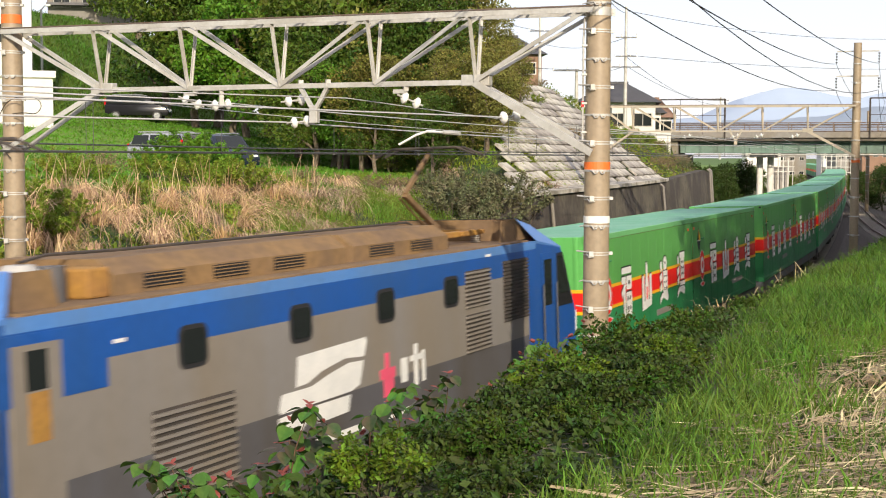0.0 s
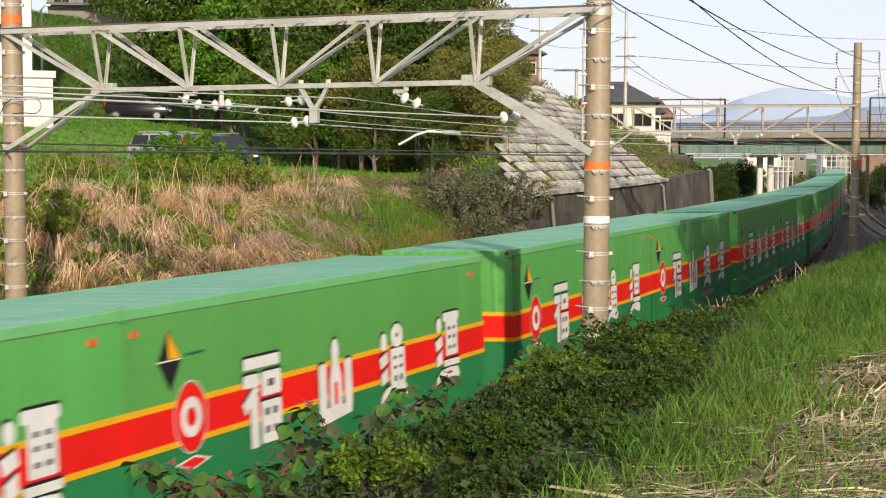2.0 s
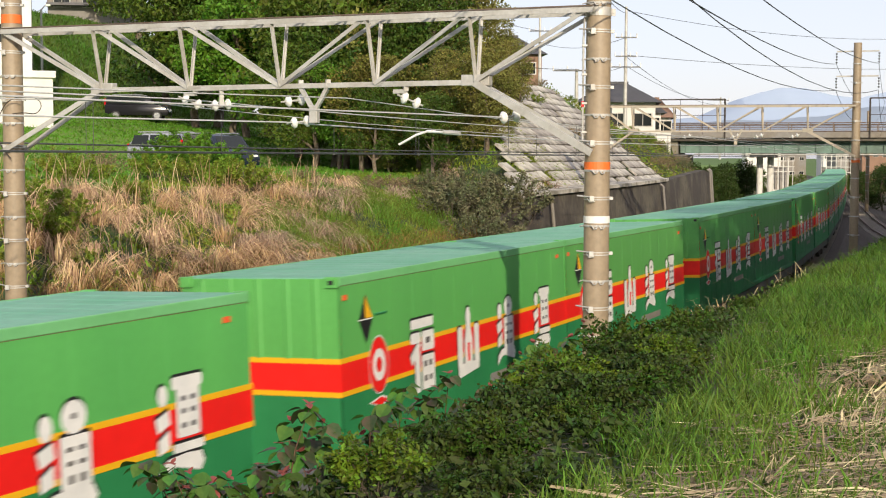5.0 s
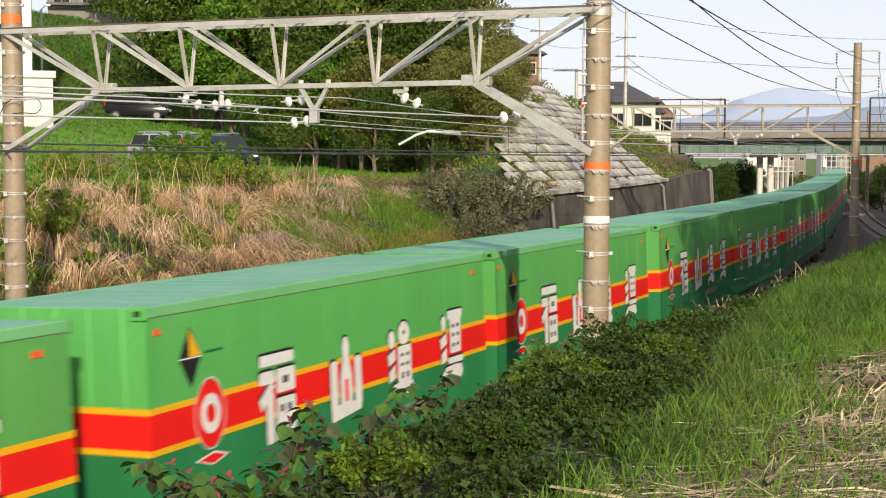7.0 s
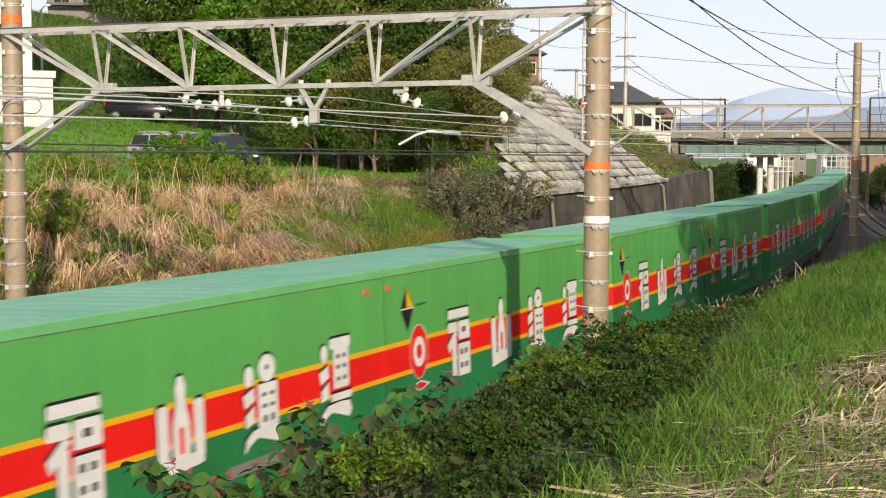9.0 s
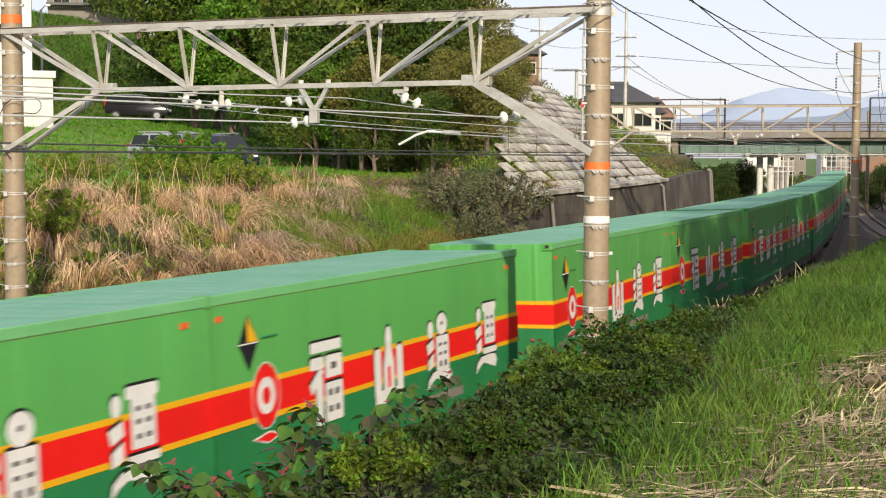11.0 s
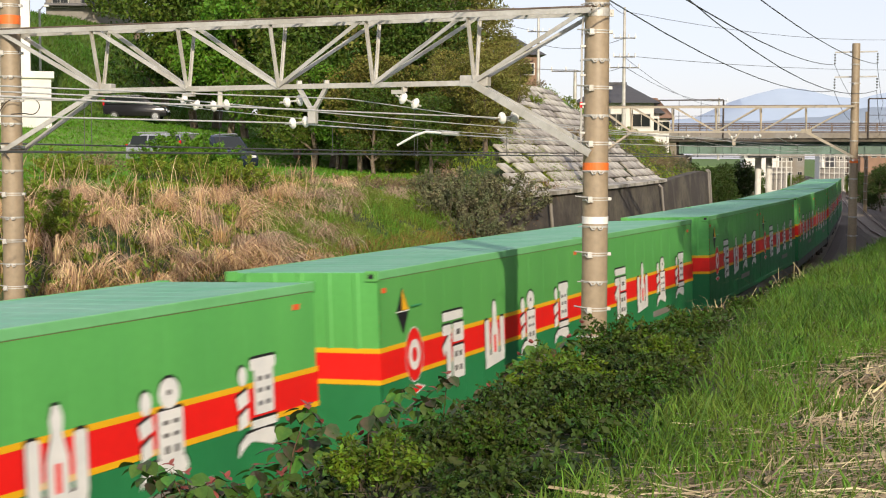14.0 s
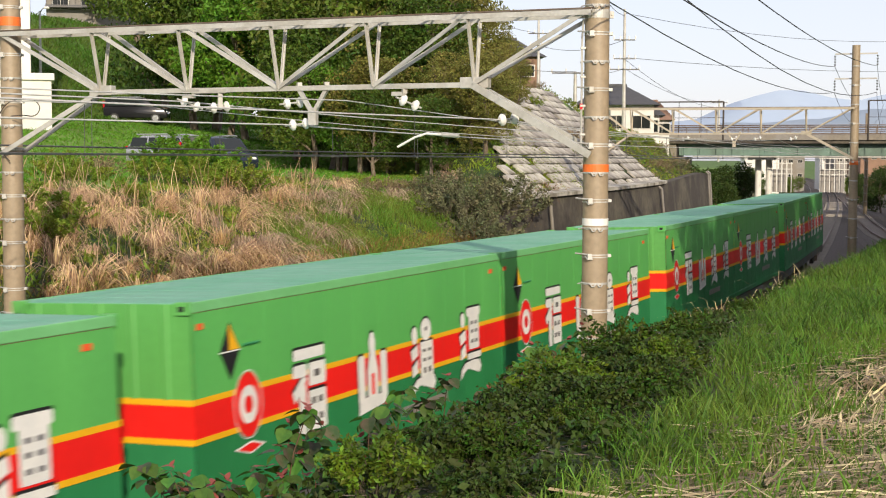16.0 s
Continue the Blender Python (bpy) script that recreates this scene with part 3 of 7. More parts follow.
    put(bm, [(cx - 0.02, y - 0.008, cz + r * 0.94), (cx - 0.02, y - 0.008, cz + 0.01), (cx + r * 0.58, y - 0.008, cz + 0.01)], [(0, 1, 2)])
    part("diamond_patch", bm, M["yellow"], top, "yellow half of the diamond sign")
    bm = bmesh.new()
    box(bm, cx - r * 0.6, cx + r * 0.6, y - 0.010, y, cz - 0.012, cz + 0.004)
    part("diamond_line", bm, M["white"], top)
    bm = bmesh.new()
    tube(bm, (cx + 0.28, y - 0.01, cz + 0.04), (cx + 0.62, y - 0.01, cz + 0.04), 0.018, n=6)
    part("latch", bm, M["green_low"], top)
    # round mark
    cx, cz = 1.11, (zs0 + zs1) / 2 + 0.04

    def disc(rx, rz, depth, material, name, hole=0.0):
        b = bmesh.new()
        k = 28
        o = [(cx + rx * math.cos(2 * math.pi * i / k), y - depth, cz + rz * math.sin(2 * math.pi * i / k)) for i in range(k)]
        if hole:
            q = [(cx + rx * hole * math.cos(2 * math.pi * i / k), y - depth, cz + rz * hole * math.sin(2 * math.pi * i / k)) for i in range(k)]
            put(b, o + q, [(i, (i + 1) % k, k + (i + 1) % k, k + i) for i in range(k)])
        else:
            put(b, o, [tuple(range(k))])
        part(name, b, M[material], top)
    disc(0.29, 0.39, 0.010, "red", "round_mark")
    disc(0.20, 0.23, 0.014, "white", "round_mark_ring", 0.48)
    disc(0.315, 0.415, 0.0105, "white", "round_mark_rim", 0.965)
    bm = bmesh.new()
    put(bm, [(cx - 0.34, y - 0.009, cz - 0.50), (cx + 0.05, y - 0.009, cz - 0.44), (cx + 0.36, y - 0.009, cz - 0.52), (cx + 0.02, y - 0.009, cz - 0.60)], [(0, 1, 2, 3)])
    part("small_mark", bm, M["white"], top)
    bm = bmesh.new()
    put(bm, [(cx - 0.26, y - 0.013, cz - 0.51), (cx + 0.04, y - 0.013, cz - 0.46), (cx + 0.27, y - 0.013, cz - 0.52), (cx + 0.02, y - 0.013, cz - 0.58)], [(0, 1, 2, 3)])
    part("small_mark_centre", bm, M["red"], top)
    # four white emblems, plain upright shapes
    for k, ex in enumerate((2.58, 4.36, 6.05, 7.87)):
        make_emblem(top, ex, (zs0 + zs1) / 2, k, y)
    # pale notice plate
    bm = bmesh.new()
    box(bm, 5.3, 6.9, y - 0.006, y, 0.42, 0.56)
    part("notice_bar", bm, M["lgrey"], top, "pale unreadable line of small writing")
    return top


def make_emblem(top, ex, ez, k, y):
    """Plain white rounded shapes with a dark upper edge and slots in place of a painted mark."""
    def disc(cx, cz, r, sq=1.0):
        return [(cx + r * math.cos(2 * math.pi * i / 16), cz + r * sq * math.sin(2 * math.pi * i / 16)) for i in range(16)]
    foot = [(-0.44, -0.60), (-0.40, -0.44), (-0.24, -0.34), (0.10, -0.32), (0.36, -0.34), (0.42, -0.46), (0.34, -0.56), (0.12, -0.50), (-0.14, -0.44), (-0.30, -0.50)]
    shapes = {
        0: [rounded(-0.40, 0.40, 0.40, 0.54, 0.03), rounded(-0.42, -0.06, 0.18, 0.34, 0.05), [(-0.44, 0.00), (-0.16, 0.20), (-0.06, 0.14), (-0.38, -0.14)], rounded(-0.28, -0.10, -0.56, 0.08, 0.03), rounded(-0.02, 0.42, 0.04, 0.34, 0.03), rounded(-0.04, 0.42, -0.54, -0.02, 0.03)],
        1: [[(-0.17, -0.40), (-0.16, 0.00), (-0.08, 0.24), (-0.10, 0.40), (-0.05, 0.53), (0.05, 0.53), (0.10, 0.40), (0.08, 0.24), (0.16, 0.00), (0.17, -0.40)], rounded(-0.44, -0.24, -0.44, 0.24, 0.06), rounded(0.24, 0.44, -0.44, 0.24, 0.06), [(-0.44, -0.58), (-0.42, -0.36), (0.42, -0.36), (0.42, -0.50), (0.0, -0.54)]],
        2: [disc(0.11, 0.38, 0.19, 0.9), disc(-0.30, 0.32, 0.10, 1.3), [(-0.44, 0.10), (-0.20, 0.18), (-0.18, 0.02), (-0.40, -0.06)], [(-0.40, -0.14), (-0.20, -0.04), (-0.20, -0.24), (-0.40, -0.30)], rounded(-0.11, 0.34, -0.34, 0.20, 0.03), foot],
        3: [rounded(-0.14, 0.42, 0.40, 0.54, 0.04), disc(-0.30, 0.36, 0.09, 1.3), [(-0.44, 0.12), (-0.20, 0.20), (-0.18, 0.04), (-0.40, -0.04)], [(-0.40, -0.12), (-0.20, -0.02), (-0.20, -0.22), (-0.40, -0.28)], rounded(-0.06, 0.36, -0.14, 0.42, 0.03), rounded(-0.14, 0.42, -0.30, -0.20, 0.02), foot],
    }[k]
    edge = bmesh.new()
    for i, q in enumerate(shapes):
        put(edge, [(ex + a * 1.04 - 0.004, y - 0.008 - 0.0004 * i, ez + b + 0.034) for a, b in q], [tuple(range(len(q)))])
        white = bmesh.new()
        put(white, [(ex + a, y - 0.012 - 0.0004 * i, ez + b) for a, b in q], [tuple(range(len(q)))])
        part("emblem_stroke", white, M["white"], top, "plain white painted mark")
    tagged(part("emblem_edge", edge, M["black"], top), "dark upper edge of a white mark", kind="stuff")
    slots = {0: [(0.12, 0.26, 0.15, 0.24), (0.04, 0.14, -0.20, -0.11), (0.22, 0.32, -0.20, -0.11), (0.04, 0.14, -0.42, -0.33), (0.22, 0.32, -0.42, -0.33)],
             1: [(-0.04, 0.04, -0.34, -0.04)],
             2: [(0.07, 0.14, 0.36, 0.42), (-0.02, 0.08, 0.04, 0.09), (0.16, 0.26, 0.04, 0.09), (-0.02, 0.08, -0.10, -0.05), (0.16, 0.26, -0.10, -0.05), (0.0, 0.08, -0.28, -0.19), (0.17, 0.25, -0.28, -0.19)],
             3: [(0.02, 0.11, 0.26, 0.32), (0.19, 0.28, 0.26, 0.32), (0.02, 0.11, 0.12, 0.18), (0.19, 0.28, 0.12, 0.18), (0.02, 0.11, -0.04, 0.02), (0.19, 0.28, -0.04, 0.02)]}[k]
    bm = bmesh.new()
    for a, b, c, d in slots:
        prism(bm, rounded(ex + a, ex + b, ez + c, ez + d, 0.02, 2), "y", y - 0.018, y)
    tagged(part("emblem_inlay", bm, M["red"] if k == 1 else M["dgrey"], top), kind="stuff")


def bogie(parent, x, wheelbase=1.9, r=0.405, name="bogie"):
    bm = bmesh.new()
    for y in (-0.98, 0.98):
        box(bm, x - wheelbase / 2 - 0.35, x + wheelbase / 2 + 0.35, y - 0.06, y + 0.06, 0.36, 0.56, 0.03)
        for k in (-1, 1):
            box(bm, x + k * wheelbase / 2 - 0.16, x + k * wheelbase / 2 + 0.16, y - 0.10, y + 0.10, 0.26, 0.54, 0.02)
            tube(bm, (x + k * 0.25, y, 0.32), (x + k * 0.25, y, 0.62), 0.09, n=10)
    box(bm, x - 0.3, x + 0.3, -0.95, 0.95, 0.45, 0.70, 0.03)
    b = part(name, bm, M["under"], parent, "dusty black bogie frame")
    for k in (-1, 1):
        for y in (-0.56, 0.56):
            bm = bmesh.new()
            tube(bm, (x + k * wheelbase / 2, y - 0.06, r), (x + k * wheelbase / 2, y + 0.06, r), r, n=22)
            tube(bm, (x + k * wheelbase / 2, y - 0.075, r), (x + k * wheelbase / 2, y + 0.075, r), r * 0.4, n=12)
            part("wheel", bm, M["steel"], b)
    return b


def make_wagon():
    """Flat container wagon, x = 0 at its leading coupling."""
    top = empty("flat_wagon")
    bm = bmesh.new()
    for y in (-1.16, 1.16):
        box(bm, 0.75, PITCH - 0.75, y - 0.06, y + 0.06, 0.68, 0.96, 0.02)
    box(bm, 0.75, PITCH - 0.75, -0.25, 0.25, 0.60, 0.94, 0.02)
    part("side_sill", bm, M["wagon"], top, "dusty grey wagon side sill")
    bm = bmesh.new()
    for i in range(16):
        a = 0.85 + i * (PITCH - 1.8) / 15
        box(bm, a, a + 0.14, -1.15, 1.15, 0.86, 0.985)
    for a in (0.75, PITCH - 0.95):
        box(bm, a, a + 0.2, -1.2, 1.2, 0.6, 1.0, 0.02)
    part("cross_member", bm, M["wagon"], top)
    for a in (0.0, PITCH - 0.78):
        bm = bmesh.new()
        box(bm, a, a + 0.78, -0.10, 0.10, 0.75, 0.98, 0.03)
        part("coupler", bm, M["under"], top)
    for a in (3.6, PITCH - 3.6):
        bogie(top, a)
    bm = bmesh.new()
    box(bm, 8.2, 9.6, -0.9, -0.35, 0.3, 0.75, 0.04)
    tube(bm, (10.6, -0.7, 0.55), (12.0, -0.7, 0.55), 0.2, n=14)
    part("brake_gear", bm, M["under"], top)
    for a in (0.8, PITCH - 0.8):
        bm = bmesh.new()
        line(bm, [(a, -1.18, 0.7), (a, -1.18, 1.35), (a, -0.7, 1.35), (a, -0.7, 0.9)], 0.018, 6)
        part("hand_rail", bm, M["white"], top)
    return top


def rounded(x0, x1, z0, z1, r, k=4):
    """Outline of an upright plate with rounded corners."""
    out = []
    for cx, cz, a0 in ((x1 - r, z1 - r, 0), (x0 + r, z1 - r, 90), (x0 + r, z0 + r, 180), (x1 - r, z0 + r, 270)):
        out += [(cx + r * math.cos(radians(a0 + 90 * i / k)), cz + r * math.sin(radians(a0 + 90 * i / k))) for i in range(k + 1)]
    return out


def make_loco():
    """Blue and grey electric locomotive; x = 0 at its rear body end, the front at negative x."""
    top = empty("electric_locomotive")
    w, n = 1.40, 17.6
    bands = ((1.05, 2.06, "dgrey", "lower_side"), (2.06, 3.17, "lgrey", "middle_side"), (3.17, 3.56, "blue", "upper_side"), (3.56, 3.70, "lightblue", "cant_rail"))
    for z0, z1, m, nm in bands:
        bm = bmesh.new()
        box(bm, -n + 2.05, -2.05, -w, w, z0, z1)
        part(nm, bm, M[m], top)
    for end in (0, 1):
        f = (lambda x: x) if end == 0 else (lambda x: -n - x)
        bm = bmesh.new()
        prism(bm, [(f(-2.05), 1.05), (f(0.0), 1.05), (f(0.0), 2.25), (f(-0.72), 3.46), (f(-0.80), 3.52), (f(-2.05), 3.66)], "y", -w + 0.004, w - 0.004)
        cab = part("cab", bm, M["blue"], top, "blue painted driving cab")
        bm = bmesh.new()
        put(bm, [(f(-2.42), -1.16, 4.12), (f(-2.42), 1.16, 4.12), (f(-1.75), 1.18, 3.98), (f(-1.75), -1.18, 3.98), (f(-0.66), 1.36, 3.53), (f(-0.66), -1.36, 3.53), (f(-2.06), 1.41, 3.71), (f(-2.06), -1.41, 3.71), (f(-0.70), 0, 3.56), (f(-0.66), 1.36, 3.49), (f(-0.66), -1.36, 3.49), (f(-2.06), 1.41, 3.66), (f(-2.06), -1.41, 3.66)],
            [(0, 1, 2, 3), (3, 2, 4, 8, 5), (1, 6, 4, 2), (0, 3, 5, 7), (4, 9, 10, 5), (6, 11, 9, 4), (5, 10, 12, 7)])
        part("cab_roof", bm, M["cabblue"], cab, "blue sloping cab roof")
        for sd in (-1, 1):
            bm = bmesh.new()
            prism(bm, [(f(-3.1), 3.73), (f(-1.3), 3.73), (f(-1.75), 3.96), (f(-2.42), 4.10), (f(-3.0), 4.10)], "y", sd * (w - 0.27), sd * (w - 0.245))
            part("roof_cheek", bm, M["rust"], cab, "brown stained side of the roof fairing")
        bm = bmesh.new()
        a, b = sorted((f(-2.45), f(-2.41)))
        box(bm, a, b, -w + 0.24, w - 0.24, 3.73, 4.11)
        part("roof_bulkhead", bm, M["rust"], cab)
        bm = bmesh.new()
        for a, b in (((f(-0.05), 2.30), (f(-0.70), 3.47)),):
            for y0, y1 in ((-1.30, -0.05), (0.05, 1.30)):
                put(bm, [(a[0] + 0.012 * (1 - 2 * end), y0, a[1]), (a[0] + 0.012 * (1 - 2 * end), y1, a[1]), (b[0] + 0.012 * (1 - 2 * end), y1, b[1]), (b[0] + 0.012 * (1 - 2 * end), y0, b[1])], [(0, 1, 2, 3)])
        part("windscreen", bm, M["glass"], cab, "raked windscreen")
        for y in (-w - 0.004, w + 0.004):
            d = -1 if y < 0 else 1
            bm = bmesh.new()
            prism(bm, [(f(-1.0), 3.42), (f(-0.66), 3.42), (f(-0.16), 2.42), (f(-1.0), 2.42)], "y", y - d * 0.01, y)
            part("side_window", bm, M["black"], cab, "black window surround")
            bm = bmesh.new()
            prism(bm, [(f(-0.96), 3.36), (f(-0.74), 3.36), (f(-0.38), 2.66), (f(-0.96), 2.66)], "y", y - d * 0.01, y + d * 0.006)
            part("side_pane", bm, M["glass"], cab)
            bm = bmesh.new()
            a, b = sorted((f(-1.80), f(-1.22)))
            box(bm, a, b, min(y, y + d * 0.012), max(y, y + d * 0.012), 1.15, 3.46)
            door = part("cab_door", bm, M["blue"], cab)
            bm = bmesh.new()
            box(bm, a + 0.1, b - 0.1, min(y, y + d * 0.018), max(y, y + d * 0.018), 2.50, 3.34, 0.004)
            part("door_window", bm, M["glass"], door)
            bm = bmesh.new()
            for xx in (a - 0.05, b + 0.05):
                tube(bm, (xx, y + d * 0.06, 1.3), (xx, y + d * 0.06, 2.9), 0.016, n=6)
            part("grab_rail", bm, M["steel"], door)
            bm = bmesh.new()
            a, b = sorted((f(-0.02), f(0.03)))
            box(bm, a, b, min(y, y - d * 0.34), max(y, y - d * 0.34), 1.86, 2.26, 0.006)
            part("corner_plate", bm, M["white"], cab, "white lamp plate on the cab corner")
    # side: windows, louvres
    for y, d in ((-w, -1), (w, 1)):
        for xc in (-12.62, -10.3, -7.97, -5.75):
            bm = bmesh.new()
            prism(bm, rounded(xc - 0.27, xc + 0.27, 2.87, 3.35, 0.11), "y", y, y + d * 0.012)
            win = part("window_frame", bm, M["rubber"], top)
            bm = bmesh.new()
            prism(bm, rounded(xc - 0.22, xc + 0.22, 2.92, 3.30, 0.08), "y", y, y + d * 0.02)
            part("window_pane", bm, M["glass"], win)
        for x0, x1, z0, z1, cnt in ((-5.2, -4.2, 2.78, 3.38, 9), (-5.2, -4.2, 2.06, 2.68, 9), (-3.62, -2.5, 2.40, 3.44, 17), (-13.4, -11.85, 1.40, 2.50, 13)):
            bm = bmesh.new()
            box(bm, x0, x1, min(y, y + d * 0.006), max(y, y + d * 0.006), z0, z1)
            lv = part("louvre", bm, M["under"], top, "grey louvred grille")
            bm = bmesh.new()
            for k in range(cnt):
                za = z0 + (z1 - z0) * k / cnt
                beam(bm, (x0, y + d * 0.02, za + 0.03), (x1, y + d * 0.02, za + 0.03), 0.03, (z1 - z0) / cnt * 0.45)
            part("louvre_slat", bm, M["lgrey"] if x0 < -4 else M["under"], lv)
        bm = bmesh.new()
        box(bm, -n + 2.0, -n + 3.5, min(y, y + d * 0.006), max(y, y + d * 0.006), 2.88, 3.54)
        part("cab_side", bm, M["blue"], top, "blue side behind the cab")
        bm = bmesh.new()
        box(bm, -2.46, -2.0, min(y, y + d * 0.006), max(y, y + d * 0.006), 1.06, 3.54)
        part("cab_side", bm, M["blue"], top, "blue side behind the cab")
        bm = bmesh.new()
        box(bm, -n + 2.1, -n + 2.8, min(y, y + d * 0.012), max(y, y + d * 0.012), 1.15, 3.44)
        dr = part("side_door", bm, M["lgrey"], top)
        bm = bmesh.new()
        box(bm, -n + 2.3, -n + 2.6, min(y, y + d * 0.016), max(y, y + d * 0.016), 3.0, 3.38, 0.004)
        part("door_window", bm, M["glass"], dr)
        bm = bmesh.new()
        box(bm, -n + 2.32, -n + 2.62, min(y, y + d * 0.016), max(y, y + d * 0.016), 2.50, 2.98, 0.004)
        part("door_panel", bm, M["rustbright"], dr)
        bm = bmesh.new()
        tube(bm, (-n / 2, y + d * 0.03, 1.02), (-n / 2 + 0.01, y + d * 0.03, 1.02), 0.01)
        beam(bm, (-n + 0.3, y - d * 0.02, 1.0), (-0.3, y - d * 0.02, 1.0), 0.08, 0.12)
        part("sole_bar", bm, M["under"], top)
    # plain painted marks on the side
    y = -w
    bm = bmesh.new()
    for q in ([(-10.42, 2.70), (-8.60, 2.74), (-8.57, 2.68), (-8.66, 2.48), (-9.2, 2.52), (-9.8, 2.44), (-10.2, 2.33), (-10.48, 2.32)],
              [(-10.50, 2.28), (-10.1, 2.28), (-9.6, 2.38), (-9.1, 2.45), (-8.68, 2.43), (-8.80, 2.12), (-9.05, 2.06), (-10.86, 2.04), (-10.90, 2.10), (-10.82, 2.28)],
              [(-10.92, 2.00), (-10.2, 2.02), (-10.25, 1.84), (-10.40, 1.74), (-10.72, 1.72), (-10.88, 1.82)], [(-10.0, 2.02), (-9.08, 2.02), (-9.14, 1.80), (-9.95, 1.78)]):
        put(bm, [(a, y - 0.006, b) for a, b in q], [tuple(range(len(q)))])
    part("white_mark", bm, M["white"], top, "large plain white painted mark")
    bm = bmesh.new()
    box(bm, -10.4, -7.3, y - 0.008, y, 1.50, 1.58)
    part("white_bar", bm, M["white"], top, "unreadable white line of writing")
    bm = bmesh.new()
    box(bm, -8.05, -7.92, y - 0.008, y, 2.20, 2.44)
    box(bm, -8.20, -7.74, y - 0.008, y, 2.08, 2.22)
    box(bm, -8.10, -7.80, y - 0.008, y, 1.82, 2.10)
    part("pink_mark", bm, M["pink"], top, "plain pink painted mark")
    bm = bmesh.new()
    box(bm, -7.55, -7.35, y - 0.008, y, 1.95, 2.30)
    box(bm, -7.25, -6.80, y - 0.008, y, 2.22, 2.30)
    box(bm, -7.12, -7.0, y - 0.008, y, 1.85, 2.46)
    box(bm, -6.86, -6.76, y - 0.008, y, 1.88, 2.34)
    part("silver_mark", bm, M["white"], top, "plain pale painted mark")
    bm = bmesh.new()
    box(bm, -4.35, -4.15, y - 0.008, y, 3.56, 3.60)
    part("small_plate", bm, M["white"], top)
    bm = bmesh.new()
    box(bm, -14.0, -13.8, y - 0.008, y, 3.30, 3.34)
    part("small_plate", bm, M["white"], top)
    # roof: walkway, monitor housings, pantographs
    bm = bmesh.new()
    box(bm, -n + 2.3, -2.3, -w + 0.03, w - 0.03, 3.66, 3.73, 0.01)
    part("roof_deck", bm, M["rust"], top, "brown dusty roof edge walkway")
    for x0, x1 in ((-13.4, -8.3), (-8.1, -4.9)):
        bm = bmesh.new()
        prism(bm, [(-0.98, 3.72), (0.98, 3.72), (0.98, 3.95), (0.74, 4.12), (-0.74, 4.12), (-0.98, 3.95)], "x", x0, x1)
        hs = part("roof_housing", bm, M["rust"], top, "brown roof housing stained by brake dust")
        k = x0 + 0.5
        while k + 0.8 < x1:
            bm = bmesh.new()
            box(bm, k, k + 0.75, -0.992, -0.97, 3.77, 3.93)
            part("roof_louvre", bm, M["black"], hs)
            bm = bmesh.new()
            for j in range(4):
                beam(bm, (k, -0.995, 3.79 + j * 0.04), (k + 0.75, -0.995, 3.79 + j * 0.04), 0.012, 0.014)
            part("roof_slat", bm, M["rust"], hs)
            k += 1.35
    for xc in (-3.6, -n + 2.9):
        pan = bmesh.new()
        box(pan, xc - 0.9, xc + 0.9, -0.65, -0.5, 3.86, 3.96, 0.02)
        box(pan, xc - 0.9, xc + 0.9, 0.5, 0.65, 3.86, 3.96, 0.02)
        for a in (-0.85, 0.0, 0.85):
            box(pan, xc + a - 0.05, xc + a + 0.05, -0.7, 0.7, 3.88, 3.95, 0.01)
        pg = part("pantograph_base", pan, M["rustbright"], top, "rusty pantograph base frame")
        for yy in (-0.58, 0.58):
            for a in (-0.75, 0.75):
                bm = bmesh.new()
                for j in range(4):
                    tube(bm, (xc + a, yy, 3.72 + j * 0.04), (xc + a, yy, 3.745 + j * 0.04), 0.085 - 0.01 * (j % 2), n=12)
                part("roof_insulator", bm, M["lgrey"], pg)
        bm = bmesh.new()
        up = 1.45
        # single-arm pantograph raised to the wire
        beam(bm, (xc + 0.5, 0, 3.95), (xc - 0.85, 0, 4.62), 0.09, 0.09)
        beam(bm, (xc - 0.85, 0, 4.62), (xc + 0.15, 0, 3.95 + up - 0.1), 0.06, 0.06)
        beam(bm, (xc + 0.35, 0.12, 3.95), (xc - 0.78, 0.12, 4.55), 0.03, 0.03)
        part("pantograph_arm", bm, M["rust"], pg, "brown single-arm pantograph")
        bm = bmesh.new()
        for a in (-0.16, 0.16):
            line(bm, [(xc + 0.15 + a, -0.95, 3.95 + up - 0.14), (xc + 0.15 + a, -0.6, 3.95 + up), (xc + 0.15 + a, 0.6, 3.95 + up), (xc + 0.15 + a, 0.95, 3.95 + up - 0.14)], 0.022, 6)
        beam(bm, (xc, 0, 3.95 + up - 0.03), (xc + 0.3, 0, 3.95 + up - 0.03), 0.05, 0.04)
        part("collector_head", bm, M["under"], pg)
    bm = bmesh.new()
    for k in range(6):
        tube(bm, (-14.6, -0.75, 3.73 + k * 0.07), (-14.6, -0.75, 3.79 + k * 0.07), 0.2, 0.15, n=16)
    part("roof_arrester", bm, M["galv"], top, "grey ribbed roof insulator")
    bm = bmesh.new()
    tube(bm, (-14.18, -0.78, 3.73), (-14.18, -0.78, 4.10), 0.16, n=16)
    part("roof_arrester", bm, M["dgrey"], top, "dark roof equipment")
    bm = bmesh.new()
    box(bm, -13.85, -13.5, -1.0, -0.3, 3.73, 4.05, 0.03)
    part("roof_box", bm, M["rustbright"], top, "ochre rusty roof box")
    bm = bmesh.new()
    box(bm, -16.2, -14.85, -1.02, 0.9, 3.74, 4.02, 0.04)
    part("roof_cover", bm, M["rust"], top, "brown roof cover")
    bm = bmesh.new()
